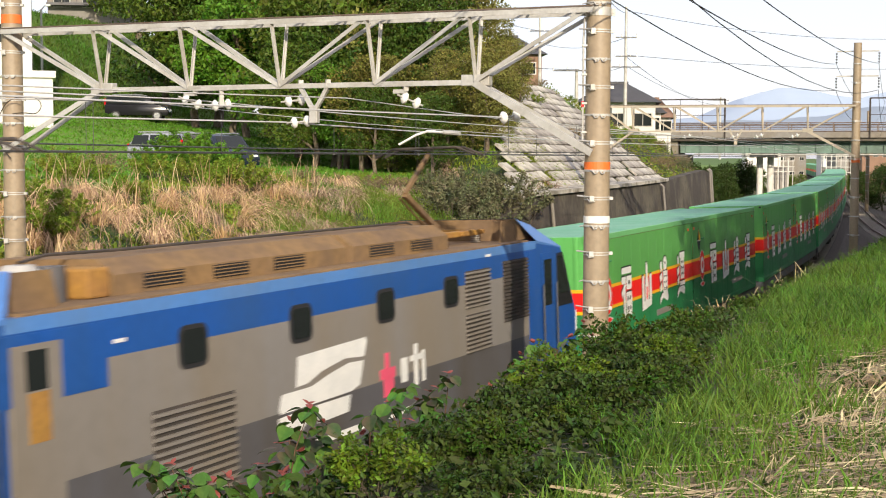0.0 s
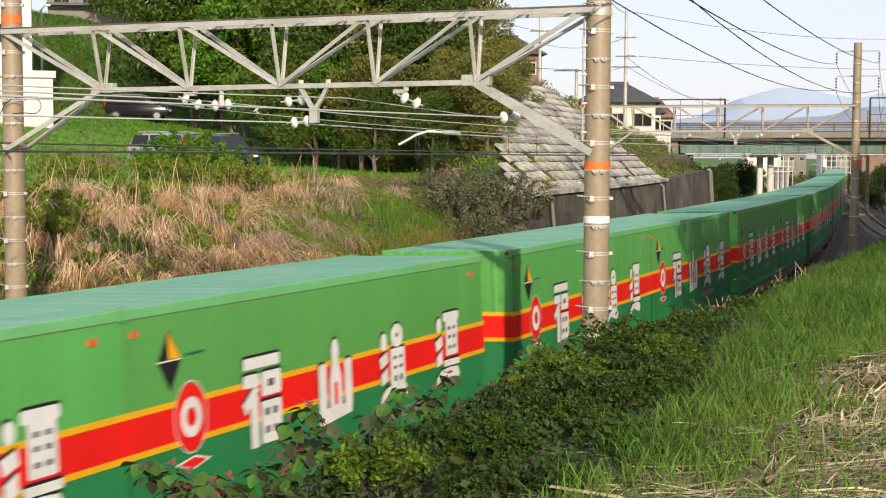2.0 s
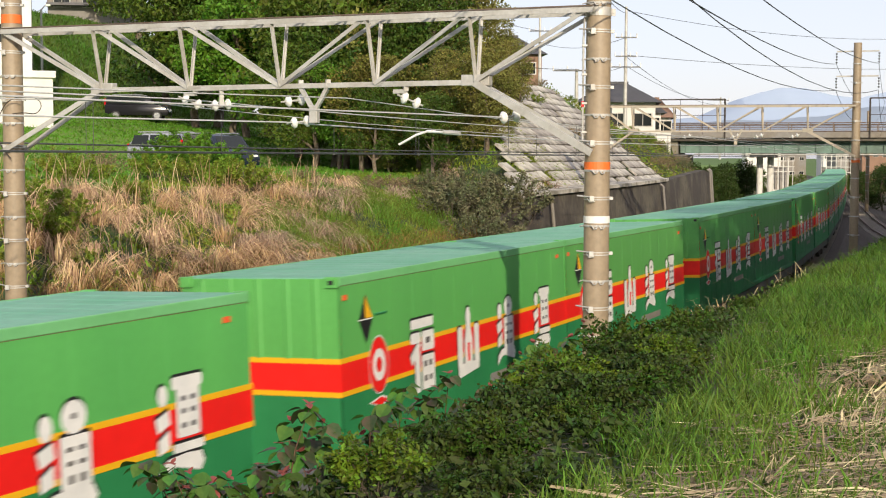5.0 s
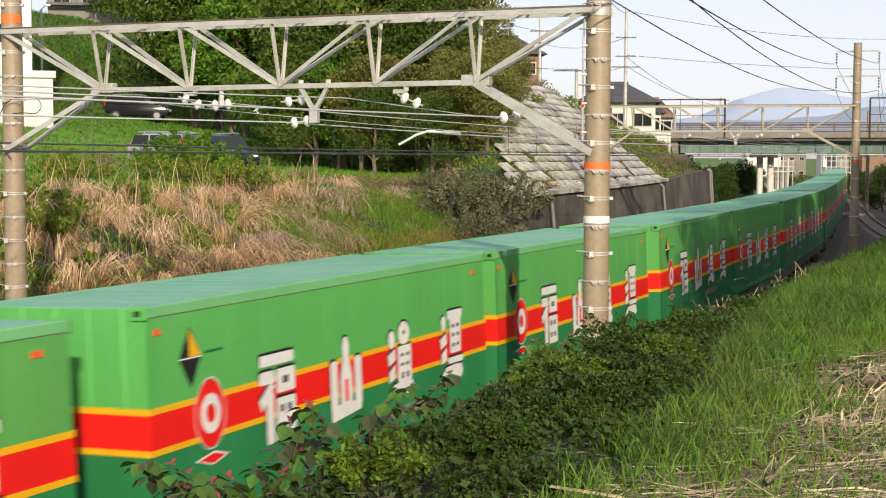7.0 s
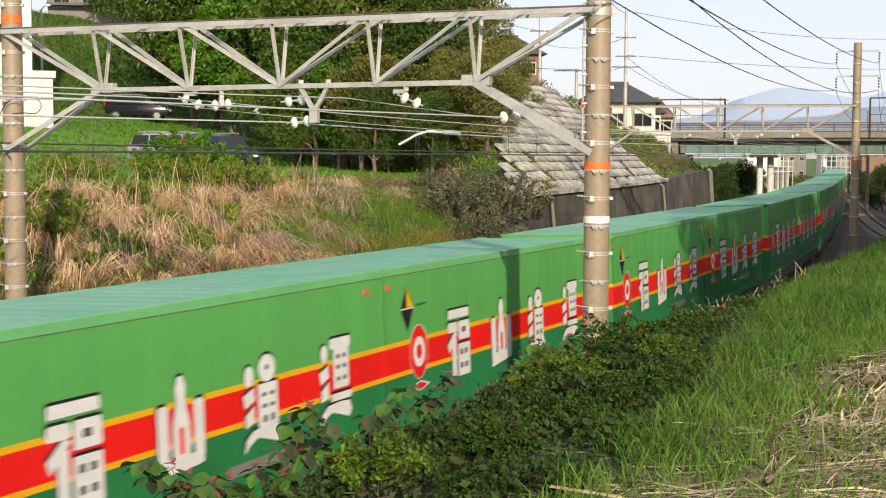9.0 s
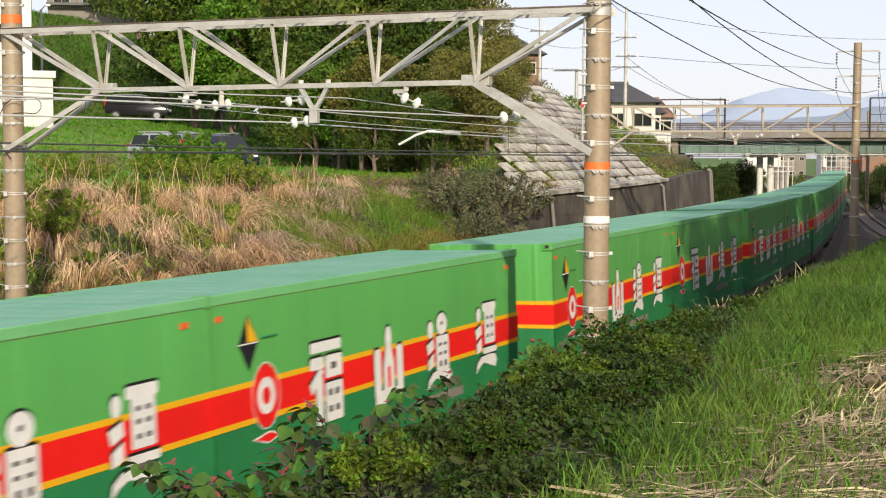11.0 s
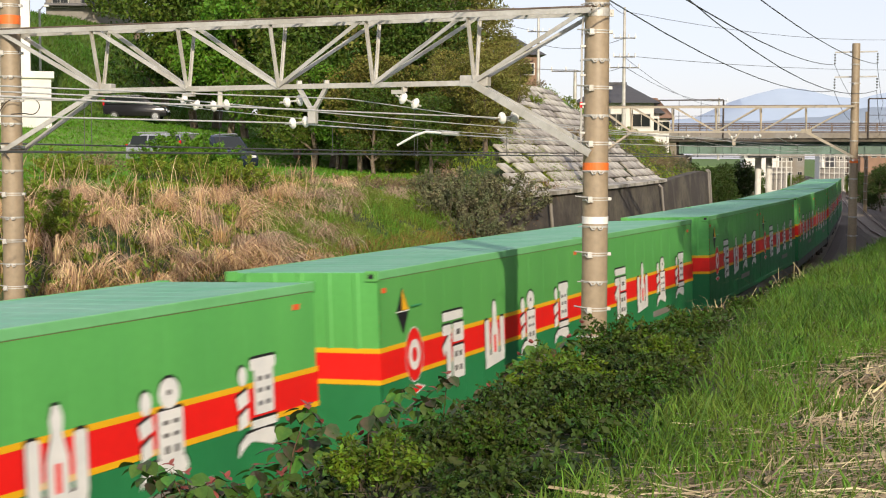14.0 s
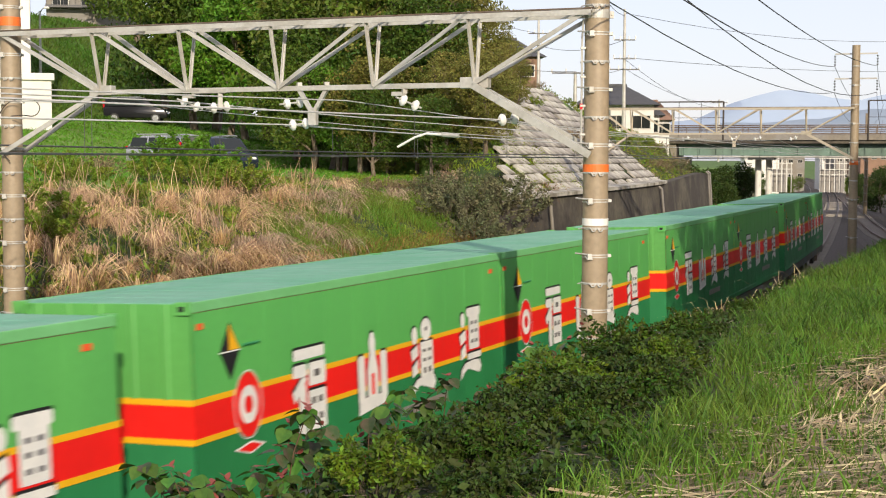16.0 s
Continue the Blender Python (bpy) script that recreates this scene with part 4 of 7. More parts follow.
    line(bm, [(-14.6, -0.75, 4.16), (-13.9, -0.5, 4.2), (-12.5, -0.3, 4.17), (-5.0, -0.3, 4.17), (-4.3, -0.2, 4.02)], 0.02, 6)
    part("roof_cable", bm, M["under"], top)
    bm = bmesh.new()
    box(bm, -n + 0.4, -0.4, -1.2, 1.2, 0.75, 1.06, 0.03)
    part("underframe", bm, M["under"], top)
    for xx in (-3.2, -n / 2, -n + 3.2):
        bogie(top, xx, 2.5, 0.56)
    for xx in (0.0, -n):
        bm = bmesh.new()
        box(bm, xx - 0.5, xx + 0.5, -0.1, 0.1, 0.75, 1.0, 0.03)
        part("coupler", bm, M["under"], top)
    return tagged(top, "blue and grey electric freight locomotive with rusty roof", "locomotive")


train = []  # (thing, middle from the first container's leading end, half its wheelbase, height)
loco = make_loco()
train.append((loco, -1.55, (-14.4, -3.2)))
wagon0, box0 = make_wagon(), make_container()
tagged(wagon0, "dusty grey container flat wagon on rails", "freight wagon", "container wagons")
tagged(box0, "green container with red band and white marks", "container", "green containers")
LEAD = (PITCH - 2 * LC - GAP) / 2
# wagons bunch and stretch a little on their couplings
SLACK = {2: 0.22, 4: -0.28, 5: -0.55, 7: 0.3, 8: -0.1, 10: 0.17, 13: 0.28, 15: -0.44, 16: -0.28, 17: 0.33}
for i in range(20):
    wg = wagon0 if i == 0 else copy_thing(wagon0, Matrix.Identity(4))
    s0 = i * PITCH - LEAD + SLACK.get(i + 1, 0.0)
    train.append((wg, s0, (3.6, PITCH - 3.6)))
    mid = {7: 0.5, 8: 0.5}.get(i, 0.0)
    for k in (0, 1):
        c = box0 if i == 0 and k == 0 else copy_thing(box0, Matrix.Identity(4))
        train.append((c, s0, (3.6, PITCH - 3.6), LEAD + k * (LC + GAP) + (mid if k else 0.0)))


def lead(t):
    """Where the first container's leading end is, along the track, at t seconds."""
    return 9.517 - 22.5153 * t + 0.044088 * t * t - 0.0020726 * t ** 3


def riding(s, span):
    """Pose of a vehicle whose end is at s and whose bogies stand at the two distances in span."""
    a, b = at(s + span[0], 0), at(s + span[1], 0)
    d = b - a
    h = math.atan2(d.y, d.x)
    o = a - d.normalized() * span[0]
    return Matrix.Translation(o) @ Matrix.Rotation(h, 4, "Z") @ Matrix.Rotation(-CANT, 4, "X")


# ---- overhead line ----
def make_pole(s, left, z0, z1, bands, name="concrete_pole", label="", r0=0.19, r1=0.165):
    """Tapered concrete pole with steel straps and tape."""
    top = empty(name, Matrix.Translation(at(s, left, 0)))
    bm = bmesh.new()
    k = 8
    for i in range(k):
        a, b = z0 + (z1 - z0) * i / k, z0 + (z1 - z0) * (i + 1) / k
        tube(bm, (0, 0, a), (0, 0, b), r0 + (r1 - r0) * i / k, r0 + (r1 - r0) * (i + 1) / k, n=28, caps=False)
    bmesh.ops.remove_doubles(bm, verts=bm.verts[:], dist=0.0005)
    tube(bm, (0, 0, z1 - 0.02), (0, 0, z1 + 0.01), r1 + 0.002, n=28)
    part("shaft", bm, M["concrete"], top, smooth=True)
    rr = lambda z: r0 + (r1 - r0) * (z - z0) / (z1 - z0)
    for i, (z, hgt, m) in enumerate(bands):
        bm = bmesh.new()
        r = rr(z)
        if m == "galv" and hgt < 0.1 and i % 2:  # step bolt: a twin band with a clamp and an arm
            for dz in (-0.017, 0.017):
                tube(bm, (0, 0, z + dz - 0.008), (0, 0, z + dz + 0.008), r + 0.007, n=28)
            box(bm, -0.125, -0.06, -r - 0.035, -r + 0.07, z - 0.04, z + 0.035, 0.006)
            tube(bm, (-0.10, -r - 0.01, z + 0.02), (-r - 0.10, -0.03, z + 0.035), 0.011, n=8)
            line(bm, [(-0.15, -r + 0.05, z - 0.005), (-0.12, -r - 0.02, z - 0.045), (-0.05, -r - 0.02, z - 0.04)], 0.009, 6)
            box(bm, r - 0.01, r + 0.045, -0.05, 0.03, z - 0.022, z + 0.022, 0.004)
        elif m == "galv" and hgt < 0.1:  # plain band with a buckle of two bent tabs
            tube(bm, (0, 0, z - hgt / 2), (0, 0, z + hgt / 2), r + 0.007, n=28)
            for x in (-0.045, 0.055):
                line(bm, [(x - 0.045, -r - 0.004, z + 0.012), (x - 0.012, -r - 0.025, z - 0.04), (x + 0.02, -r - 0.02, z - 0.035), (x + 0.045, -r - 0.004, z + 0.012)], 0.010, 6)
            line(bm, [(-r - 0.06, -0.02, z - 0.01), (-r, -0.06, z + 0.005), (-0.08, -r - 0.012, z)], 0.009, 6)
        else:
            tube(bm, (0, 0, z - hgt / 2), (0, 0, z + hgt / 2), r + 0.006, n=28)
        if m == "galv" and hgt >= 0.1:
            for side in (-1, 1):
                d = Vector((math.cos(0.25), math.sin(0.25), 0)) * side
                beam(bm, d * (rr(z) - 0.02) + Vector((0, 0, z)), d * (rr(z) + 0.07) + Vector((0, 0, z)), 0.05, hgt * 0.8)
                tube(bm, d * (rr(z) + 0.045) + Vector((0, -0.05, z)), d * (rr(z) + 0.045) + Vector((0, 0.05, z)), 0.011, n=6)
        part({"galv": "steel_strap", "tape": "orange_tape", "white": "white_band"}[m], bm, M[m], top)
    return tagged(top, label or "weathered concrete overhead line pole with steel straps", "utility pole", "overhead line poles")


def truss(s, l0, l1, zt, zb, nodes, z_arm, m="galv"):
    """Lattice beam across the tracks, two top chords and one bottom chord, with haunch braces down to the poles."""
    top = empty("gantry_beam", frame_at(s, 0, 0, 0))
    w = 0.24

    def member(nm, a, b, wd, ht):
        bm = bmesh.new()
        a, b = Vector(a), Vector(b)
        # angle section: two thin legs at right angles
        beam(bm, a, b, wd, ht * 0.22)
        side = Vector((1, 0, 0)) if abs((b - a).normalized().x) < 0.8 else Vector((0, 1, 0))
        beam(bm, a - side * wd * 0.42 + Vector((0, 0, -ht * 0.4)), b - side * wd * 0.42 + Vector((0, 0, -ht * 0.4)), wd * 0.22, ht)
        part(nm, bm, M[m], top)
    n = len(nodes)
    for x in (-w, w):
        member("top_chord", (x, l0, zt - 0.05), (x, l1, zt), 0.085, 0.075)
    member("bottom_chord", (0, nodes[0], zb), (0, nodes[-1], zb), 0.09, 0.075)
    for i, y in enumerate(nodes):
        for x in (-w, w):
            member("post", (x, y + 0.03, zt), (x * 0.15, y, zb), 0.06, 0.05)
            if i:
                a, b = (nodes[i - 1], y) if i <= n // 2 else (y, nodes[i - 1])
                member("diagonal", (x, a, zt), (x * 0.15, b, zb), 0.055, 0.06)
    for x in (-w, w):
        member("end_diagonal", (x, l0, zt), (x * 0.3, nodes[-1], zb), 0.055, 0.06)
        member("end_diagonal", (x, l1, zt), (x * 0.3, nodes[0], zb), 0.055, 0.06)
        member("haunch", (x * 0.3, nodes[-1], zb), (x, l0, z_arm), 0.08, 0.10)
        member("haunch", (x * 0.3, nodes[0], zb), (x, l1, z_arm), 0.07, 0.08)
    for y in (nodes[0], nodes[-1]):
        bm = bmesh.new()
        box(bm, -0.07, 0.07, y - 0.22, y + 0.22, zb - 0.08, zb + 0.08, 0.01)
        part("gusset", bm, M[m], top)
    bm = bmesh.new()
    for k in range(28):
        y = l0 + (l1 - l0) * (k + 0.5) / 28
        beam(bm, (-w, y, zt - 0.03), (w, y + 0.18 * (-1) ** k, zt - 0.03), 0.03, 0.02)
    part("lacing", bm, M[m], top)
    for x in (-w, w):
        bm = bmesh.new()
        beam(bm, (x, l0, zt - 0.026), (x, l1, zt + 0.024), 0.095, 0.022)
        part("top_strip", bm, M["rail"], top, "dark weathered strip along the top chord")
    return tagged(top, "pale painted steel lattice beam spanning the tracks", "gantry beam")


def insulator(place, d, name="insulator"):
    """Two white porcelain discs on a short rod that points along d."""
    top = empty(name, Matrix.Translation(place))
    d = Vector(d).normalized()
    bm = bmesh.new()
    tube(bm, d * -0.14, d * 0.32, 0.015, n=8)
    part("rod", bm, M["galv"], top)
    for k in (-0.02, 0.20):
        bm = bmesh.new()
        tube(bm, d * (k - 0.035), d * (k + 0.005), 0.045, 0.09, n=16)
        tube(bm, d * (k + 0.005), d * (k + 0.03), 0.09, 0.085, n=16)
        tube(bm, d * (k + 0.03), d * (k + 0.06), 0.045, 0.03, n=12)
        part("disc", bm, M["porcelain"], top, "white porcelain disc", smooth=True)
    return tagged(top, "white porcelain disc insulator hung under the beam", "insulator", "line insulators")


def wire(name, pts, r, m, label, sag=0.0):
    bm = bmesh.new()
    full = []
    for a, b in zip(pts[:-1], pts[1:]):
        a, b = Vector(a), Vector(b)
        k = 10
        for i in range(k):
            u = i / k
            q = a.lerp(b, u)
            q.z -= sag * 4 * u * (1 - u)
            full.append(q)
    full.append(Vector(pts[-1]))
    line(bm, full, r)
    return tagged(part(name, bm, M[m]), label, "cable", "overhead wires")


PS, PR, PL = 1.28, -3.922, 6.55  # the first gantry
make_pole(PS, PR, 0.2, 9.5, [(2.743 + 0.387 * i, 0.03, "galv") for i in range(14)] + [(5.12, 0.13, "tape"), (4.38, 0.10, "white"), (7.27, 0.12, "galv")], label="weathered concrete pole with steel straps and orange tape")
make_pole(PS, PL, -0.3, 9.5, [(2.6 + 0.40 * i, 0.03, "galv") for i in range(14)] + [(7.56, 0.15, "tape")], label="weathered concrete pole beside the grassy bank")
def conduit(s, l, z0, z1):
    """Thin cable pipe clipped to the side of a pole, with a small red plate."""
    q = at(s, l, 0)
    top = empty("cable_conduit", Matrix.Translation(q))
    bm = bmesh.new()
    line(bm, [(-0.215, -0.06, z0), (-0.215, -0.06, z1 - 0.3), (-0.20, -0.06, z1)], 0.014, 6)
    part("pipe", bm, M["galv"], top)
    for k in range(int((z1 - z0) / 0.4)):
        bm = bmesh.new()
        box(bm, -0.235, -0.16, -0.085, -0.04, z0 + 0.2 + 0.4 * k - 0.015, z0 + 0.2 + 0.4 * k + 0.015, 0.004)
        part("clip", bm, M["galv"], top)
    bm = bmesh.new()
    box(bm, -0.24, -0.20, -0.082, -0.072, 5.95, 6.03, 0.003)
    part("red_plate", bm, M["tail"], top, "small red plate")
    return tagged(top, "thin grey cable pipe clipped to the pole", "conduit")


conduit(PS, PR, 5.4, 7.2)


def cable_loop(s, l, z):
    """Slack black cable looped beside the pole."""
    m = frame_at(s, l, z, 0)
    bm = bmesh.new()
    pts = [(0, -0.05, -0.75), (0, 0.18, -0.55), (0, 0.26, -0.2), (0, 0.10, 0.15), (0, -0.15, 0.28), (0, -0.55, 0.3), (0, -0.75, 0.15), (0, -0.62, -0.02), (0, -0.35, 0.02), (0, -0.1, 0.0)]
    for _ in range(3):  # round the corners off
        cut = [pts[0]]
        for a, b in zip(pts[:-1], pts[1:]):
            cut += [tuple(u * 0.75 + v * 0.25 for u, v in zip(a, b)), tuple(u * 0.25 + v * 0.75 for u, v in zip(a, b))]
        pts = cut + [pts[-1]]
    line(bm, [m @ Vector(p) + Vector((0, -0.28, 0)) for p in pts], 0.009, 6)
    return tagged(part("cable_loop", bm, M["under"]), "slack black cable looped beside the pole", "cable", "overhead wires")


cable_loop(PS, PL, 5.95)
truss(PS, PR, PL, 7.36, 6.36, [4.62, 2.92, 1.22, -0.43, -2.08], 5.35)
P2, P2R, P2L = 43.0, -3.2, 7.8
make_pole(P2, P2R, -0.3, 10.06, [(1.2 + 0.8 * i, 0.04, "galv") for i in range(11)] + [(5.15, 0.18, "tape")])
make_pole(P2, P2L, -0.3, 7.6, [(1.2 + 0.8 * i, 0.04, "galv") for i in range(8)])
truss(P2, P2R, P2L, 7.52, 6.42, [6.3, 4.45, 2.57, 0.66, -1.23], 5.35, "cream")
for l, z, dx in ((2.99, 6.15, -0.2), (2.43, 6.05, 0.3), (1.08, 6.10, 0.2), (0.98, 5.77, 0.3), (-0.92, 6.12, -0.3), (-2.51, 5.82, 0.2)):
    m = frame_at(PS, 0, 0, 0)
    insulator(at(PS, l, z), m.to_3x3() @ Vector((0.82, -0.55, 0.12 if dx > 0 else -0.35)))
for l in (4.0, 1.9, 0.9, -0.6):
    insulator(at(P2, l, 6.15), frame_at(P2, 0, 0, 0).to_3x3() @ Vector((0.3, -0.9, 0.3)))


def bracket(s, l, zt, drop, label, m="galv"):
    """V-shaped hanger under the beam."""
    top = empty("line_hanger", frame_at(s, l, 0, 0))
    for d in (-0.24, 0.24):
        bm = bmesh.new()
        beam(bm, (0, d, zt + 0.06), (0, d, zt - 0.06), 0.07, 0.07)
        beam(bm, (0, d, zt - 0.05), (0, d * 0.15, zt - drop * 0.62), 0.06, 0.06)
        part("arm", bm, M[m], top)
    bm = bmesh.new()
    box(bm, -0.05, 0.05, -0.07, 0.07, zt - drop, zt - drop * 0.55, 0.01)
    part("foot", bm, M[m], top)
    return tagged(top, label, "bracket", "line hangers")


bracket(PS, 0.63, 6.36, 0.60, "pale steel hanger bolted under the beam")
bracket(P2, 1.8, 6.42, 0.62, "cream steel hanger bolted under the far beam", "cream")


def drop_arm(s, l, z0, z1, name="drop_bracket"):
    top = empty(name, frame_at(s, l, 0, 0))
    bm = bmesh.new()
    box(bm, -0.05, 0.05, -0.33, 0.33, z0 - 0.02, z0 + 0.05, 0.01)
    part("plate", bm, M["galv"], top)
    bm = bmesh.new()
    beam(bm, (0, -0.18, z0), (0, -0.18, z1), 0.07, 0.07)
    beam(bm, (0, -0.2, z1), (0, 0.02, z1), 0.06, 0.06)
    part("arm", bm, M["galv"], top)
    return tagged(top, "galvanised drop bracket under the beam", "bracket", "line hangers")


drop_arm(PS, 2.5, 6.30, 6.05)
drop_arm(PS, -0.75, 6.32, 6.22)
drop_arm(PS, 3.0, 6.32, 6.24)


def pull_off(s, l, z):
    """Curved steady arm that holds the contact wire aside."""
    top = empty("steady_arm", frame_at(s, l, 0, 0))
    bm = bmesh.new()
    line(bm, [(0, 0.38, z - 0.18), (0, 0.1, z - 0.04), (0, -0.1, z + 0.02), (0, -0.35, z)], 0.018, 8)
    part("arm", bm, M["porcelain"], top)
    bm = bmesh.new()
    tube(bm, (0, -0.35, z), (0, -0.62, z - 0.02), 0.03, n=8)
    part("clamp", bm, M["galv"], top)
    return tagged(top, "pale curved steady arm at the contact wire", "steady arm", "steady arms")


pull_off(PS, -1.2, 5.61)


def along(l, z, s0=-55.0, s1=300.0, step=42.0, sag=0.0, off=PS):
    """Places along the track at one side offset and height, at each gantry."""
    out, s = [], off - 42.0
    while s < s1:
        out.append(at(s, l, z))
        s += 41.72
    return out


for l, z, r, m, sag in ((-0.1, 5.30, 0.009, "wire", 0.0), (-0.1, 6.12, 0.009, "wirelit", 0.25), (3.7, 5.30, 0.009, "wire", 0.0), (3.7, 6.12, 0.009, "wirelit", 0.25),
                        (0.98, 5.77, 0.012, "wirelit", 0.12), (2.9, 6.15, 0.012, "wirelit", 0.12), (-2.5, 5.82, 0.010, "wirelit", 0.12),
                        (6.4, 5.46, 0.016, "wire", 0.05)):
    wire("overhead_wire", along(l, z), r, m, "thin overhead line wire strung along the track", sag)


for near, far, sag in (((-3.04, 8.12), (-2.34, 8.1), 0.61), ((-3.81, 8.68), (-4.06, 8.1), 0.97), ((-4.78, 7.65), (-2.34, 9.2), 0.29), ((-5.21, 8.14), (-4.06, 9.2), 0.33)):
    wire("feeder_wire", [at(PS - 42, near[0], near[1] + 0.3), at(PS, *near), at(P2, *far), at(84.7, *far), at(126.4, *far), at(168, *far)], 0.012, "wire", "dark feeder wire sagging between the poles", sag)


def cross_arm(s, l, z, half):
    top = empty("cross_arm", frame_at(s, l, 0, 0))
    for zz in (z + 0.93, z - 0.11):
        bm = bmesh.new()
        beam(bm, (0.16, -half, zz), (0.16, half, zz), 0.06, 0.06)
        part("bar", bm, M["galv"], top)
    for y in (-half, half):
        bm = bmesh.new()
        for zz in (z + 0.86, z - 0.18):
            for k in range(4):
                tube(bm, (0.16, y, zz - k * 0.12), (0.16, y, zz - 0.07 - k * 0.12), 0.045, 0.025, n=8)
        part("insulator_string", bm, M["wire"], top)
    return tagged(top, "steel cross arms with insulator strings on the pole", "cross arm")


cross_arm(P2, P2R, 8.8, 0.86)
for sp in (126.4,):
    make_pole(sp, -3.2, -0.3, 9.9, [(1.2 + 0.8 * i, 0.04, "galv") for i in range(8)])
    make_pole(sp, 7.4, -0.3, 7.9, [(1.2 + 0.8 * i, 0.04, "galv") for i in range(7)])
    truss(sp, -3.2, 7.4, 7.3, 6.4, [4.75, 3.2, 1.8, 0.3, -1.25], 5.25, "cream")


# ---- bridge ----
def make_bridge():
    s = 118.0
    top = empty("road_bridge", frame_at(s, 0, 0, 0))
    tagged(top, "grey-green steel girder road bridge with railings", "bridge")
    y0, y1 = -26.0, 14.0
    for x in (-2.6, 2.6):
        bm = bmesh.new()
        beam(bm, (x, y0, 6.22), (x, y1, 6.22), 0.05, 1.05)
        beam(bm, (x, y0, 6.74), (x, y1, 6.74), 0.4, 0.06)
        beam(bm, (x, y0, 5.70), (x, y1, 5.70), 0.4, 0.06)
        for k in range(27):
            y = y0 + 0.5 + k * 1.5
            box(bm, x - 0.16, x + 0.16, y - 0.02, y + 0.02, 5.72, 6.72)
        part("girder", bm, M["girder"], top, "stained grey-green girder darkened for deck shade")
    bm = bmesh.new()
    for k in range(20):
        y = y0 + 1.0 + k * 2.0
        beam(bm, (-2.6, y, 6.3), (2.6, y, 6.3), 0.12, 0.5)
    tagged(part("cross_bracing", bm, M["girder"], top), kind="stuff")
    bm = bmesh.new()
    box(bm, -3.5, 3.5, -28, 26, 6.78, 6.98, 0.03)
    box(bm, -3.3, 3.3, -28, 26, 6.96, 7.20, 0.03)
    part("deck", bm, M["stonewall"], top, "dark deck slab")
    for x in (-3.4, 3.4):
        bm = bmesh.new()
        box(bm, x - 0.12, x + 0.12, -28, 26, 7.10, 7.62, 0.02)
        part("parapet", bm, M["bridgegrey"], top, "stained concrete parapet")
        for z, r in ((7.70, 0.06), (8.02, 0.03), (8.24, 0.03), (8.48, 0.05)):
            bm = bmesh.new()
            tube(bm, (x, -28, z), (x, 26, z), r, n=8)
            part("rail", bm, M["rail"], top)
        for k in range(28):
            bm = bmesh.new()
            box(bm, x - 0.04, x + 0.04, -28 + k * 2 - 0.04, -28 + k * 2 + 0.04, 7.6, 8.5)
            part("railing_post", bm, M["rail"], top)
    # tall black screen frames on the near side
    for a, b in ((9.8, 16.0), (-14.0, -3.2)):
        bm = bmesh.new()
        for y in (a, b):
            beam(bm, (-3.55, y, 7.1), (-3.55, y, 10.7), 0.12, 0.12)
        for z in (10.7, 9.2):
            beam(bm, (-3.55, a, z), (-3.55, b, z), 0.10, 0.12 if z > 10 else 0.05)
        n = int(b - a) // 2
        for k in range(1, n):
            beam(bm, (-3.55, a + (b - a) * k / n, 7.4), (-3.55, a + (b - a) * k / n, 10.7), 0.035, 0.035)
        part("screen_frame", bm, M["under"], top, "thin black screen frame")
    # abutments with a stepped seat, white twin piers, a lit pipe under the deck
    bm = bmesh.new()
    box(bm, -3.2, 3.2, 13.4, 26, -0.5, 5.5, 0.05)
    box(bm, -3.2, 3.2, 14.2, 26, 5.5, 6.8, 0.05)
    part("abutment", bm, M["bridgegrey"], top, "stained concrete abutment")
    bm = bmesh.new()
    box(bm, -3.2, 3.2, -28, -14, -0.5, 5.6, 0.05)
    part("abutment", bm, M["bridgegrey"], top, "stained concrete abutment")
    for y in (5.75, 6.75):
        bm = bmesh.new()
        tube(bm, (0.0, y, -0.5), (0.0, y, 5.3), 0.30, n=16)
        part("pier", bm, M["house"], top, "white painted round pier", smooth=True)
    bm = bmesh.new()
    box(bm, -2.6, 2.6, 5.2, 7.4, 5.3, 5.68, 0.04)
    part("pier_head", bm, M["bridgegrey"], top)
    bm = bmesh.new()
    line(bm, [(-2.9, y0 + 2, 5.55), (-2.9, 12.6, 5.55), (-2.9, 13.2, 5.1), (-2.9, 13.2, 2.0)], 0.07, 8)
    part("service_pipe", bm, M["galv"], top, "pale service pipe")


make_bridge()


# ---- foliage ----
rng = np.random.default_rng(7)


def leaf_cloud(points, size, up=0.3, aspect=0.55, fold=0.25):
    """Vertices and faces of small folded leaves at the points."""
    n = len(points)
    d = rng.normal(size=(n, 3))
    d[:, 2] += up
    d /= np.linalg.norm(d, axis=1)[:, None]
    u = np.cross(d, rng.normal(size=(n, 3)))
    u /= np.linalg.norm(u, axis=1)[:, None] + 1e-9
    w = np.cross(d, u)
    sz = size * rng.uniform(0.6, 1.3, n)[:, None]
    a = points - u * sz * 0.5
    c = points + u * sz * 0.5
    b = points + w * sz * aspect * 0.5 + d * sz * fold * 0.3
    e = points - w * sz * aspect * 0.5 + d * sz * fold * 0.3
    v = np.stack([a, b, c, e], 1).reshape(-1, 3)
    i = np.arange(n) * 4
    f = np.concatenate([np.stack([i, i + 1, i + 2], 1), np.stack([i, i + 2, i + 3], 1)], 1).reshape(-1, 3)
    return v, f


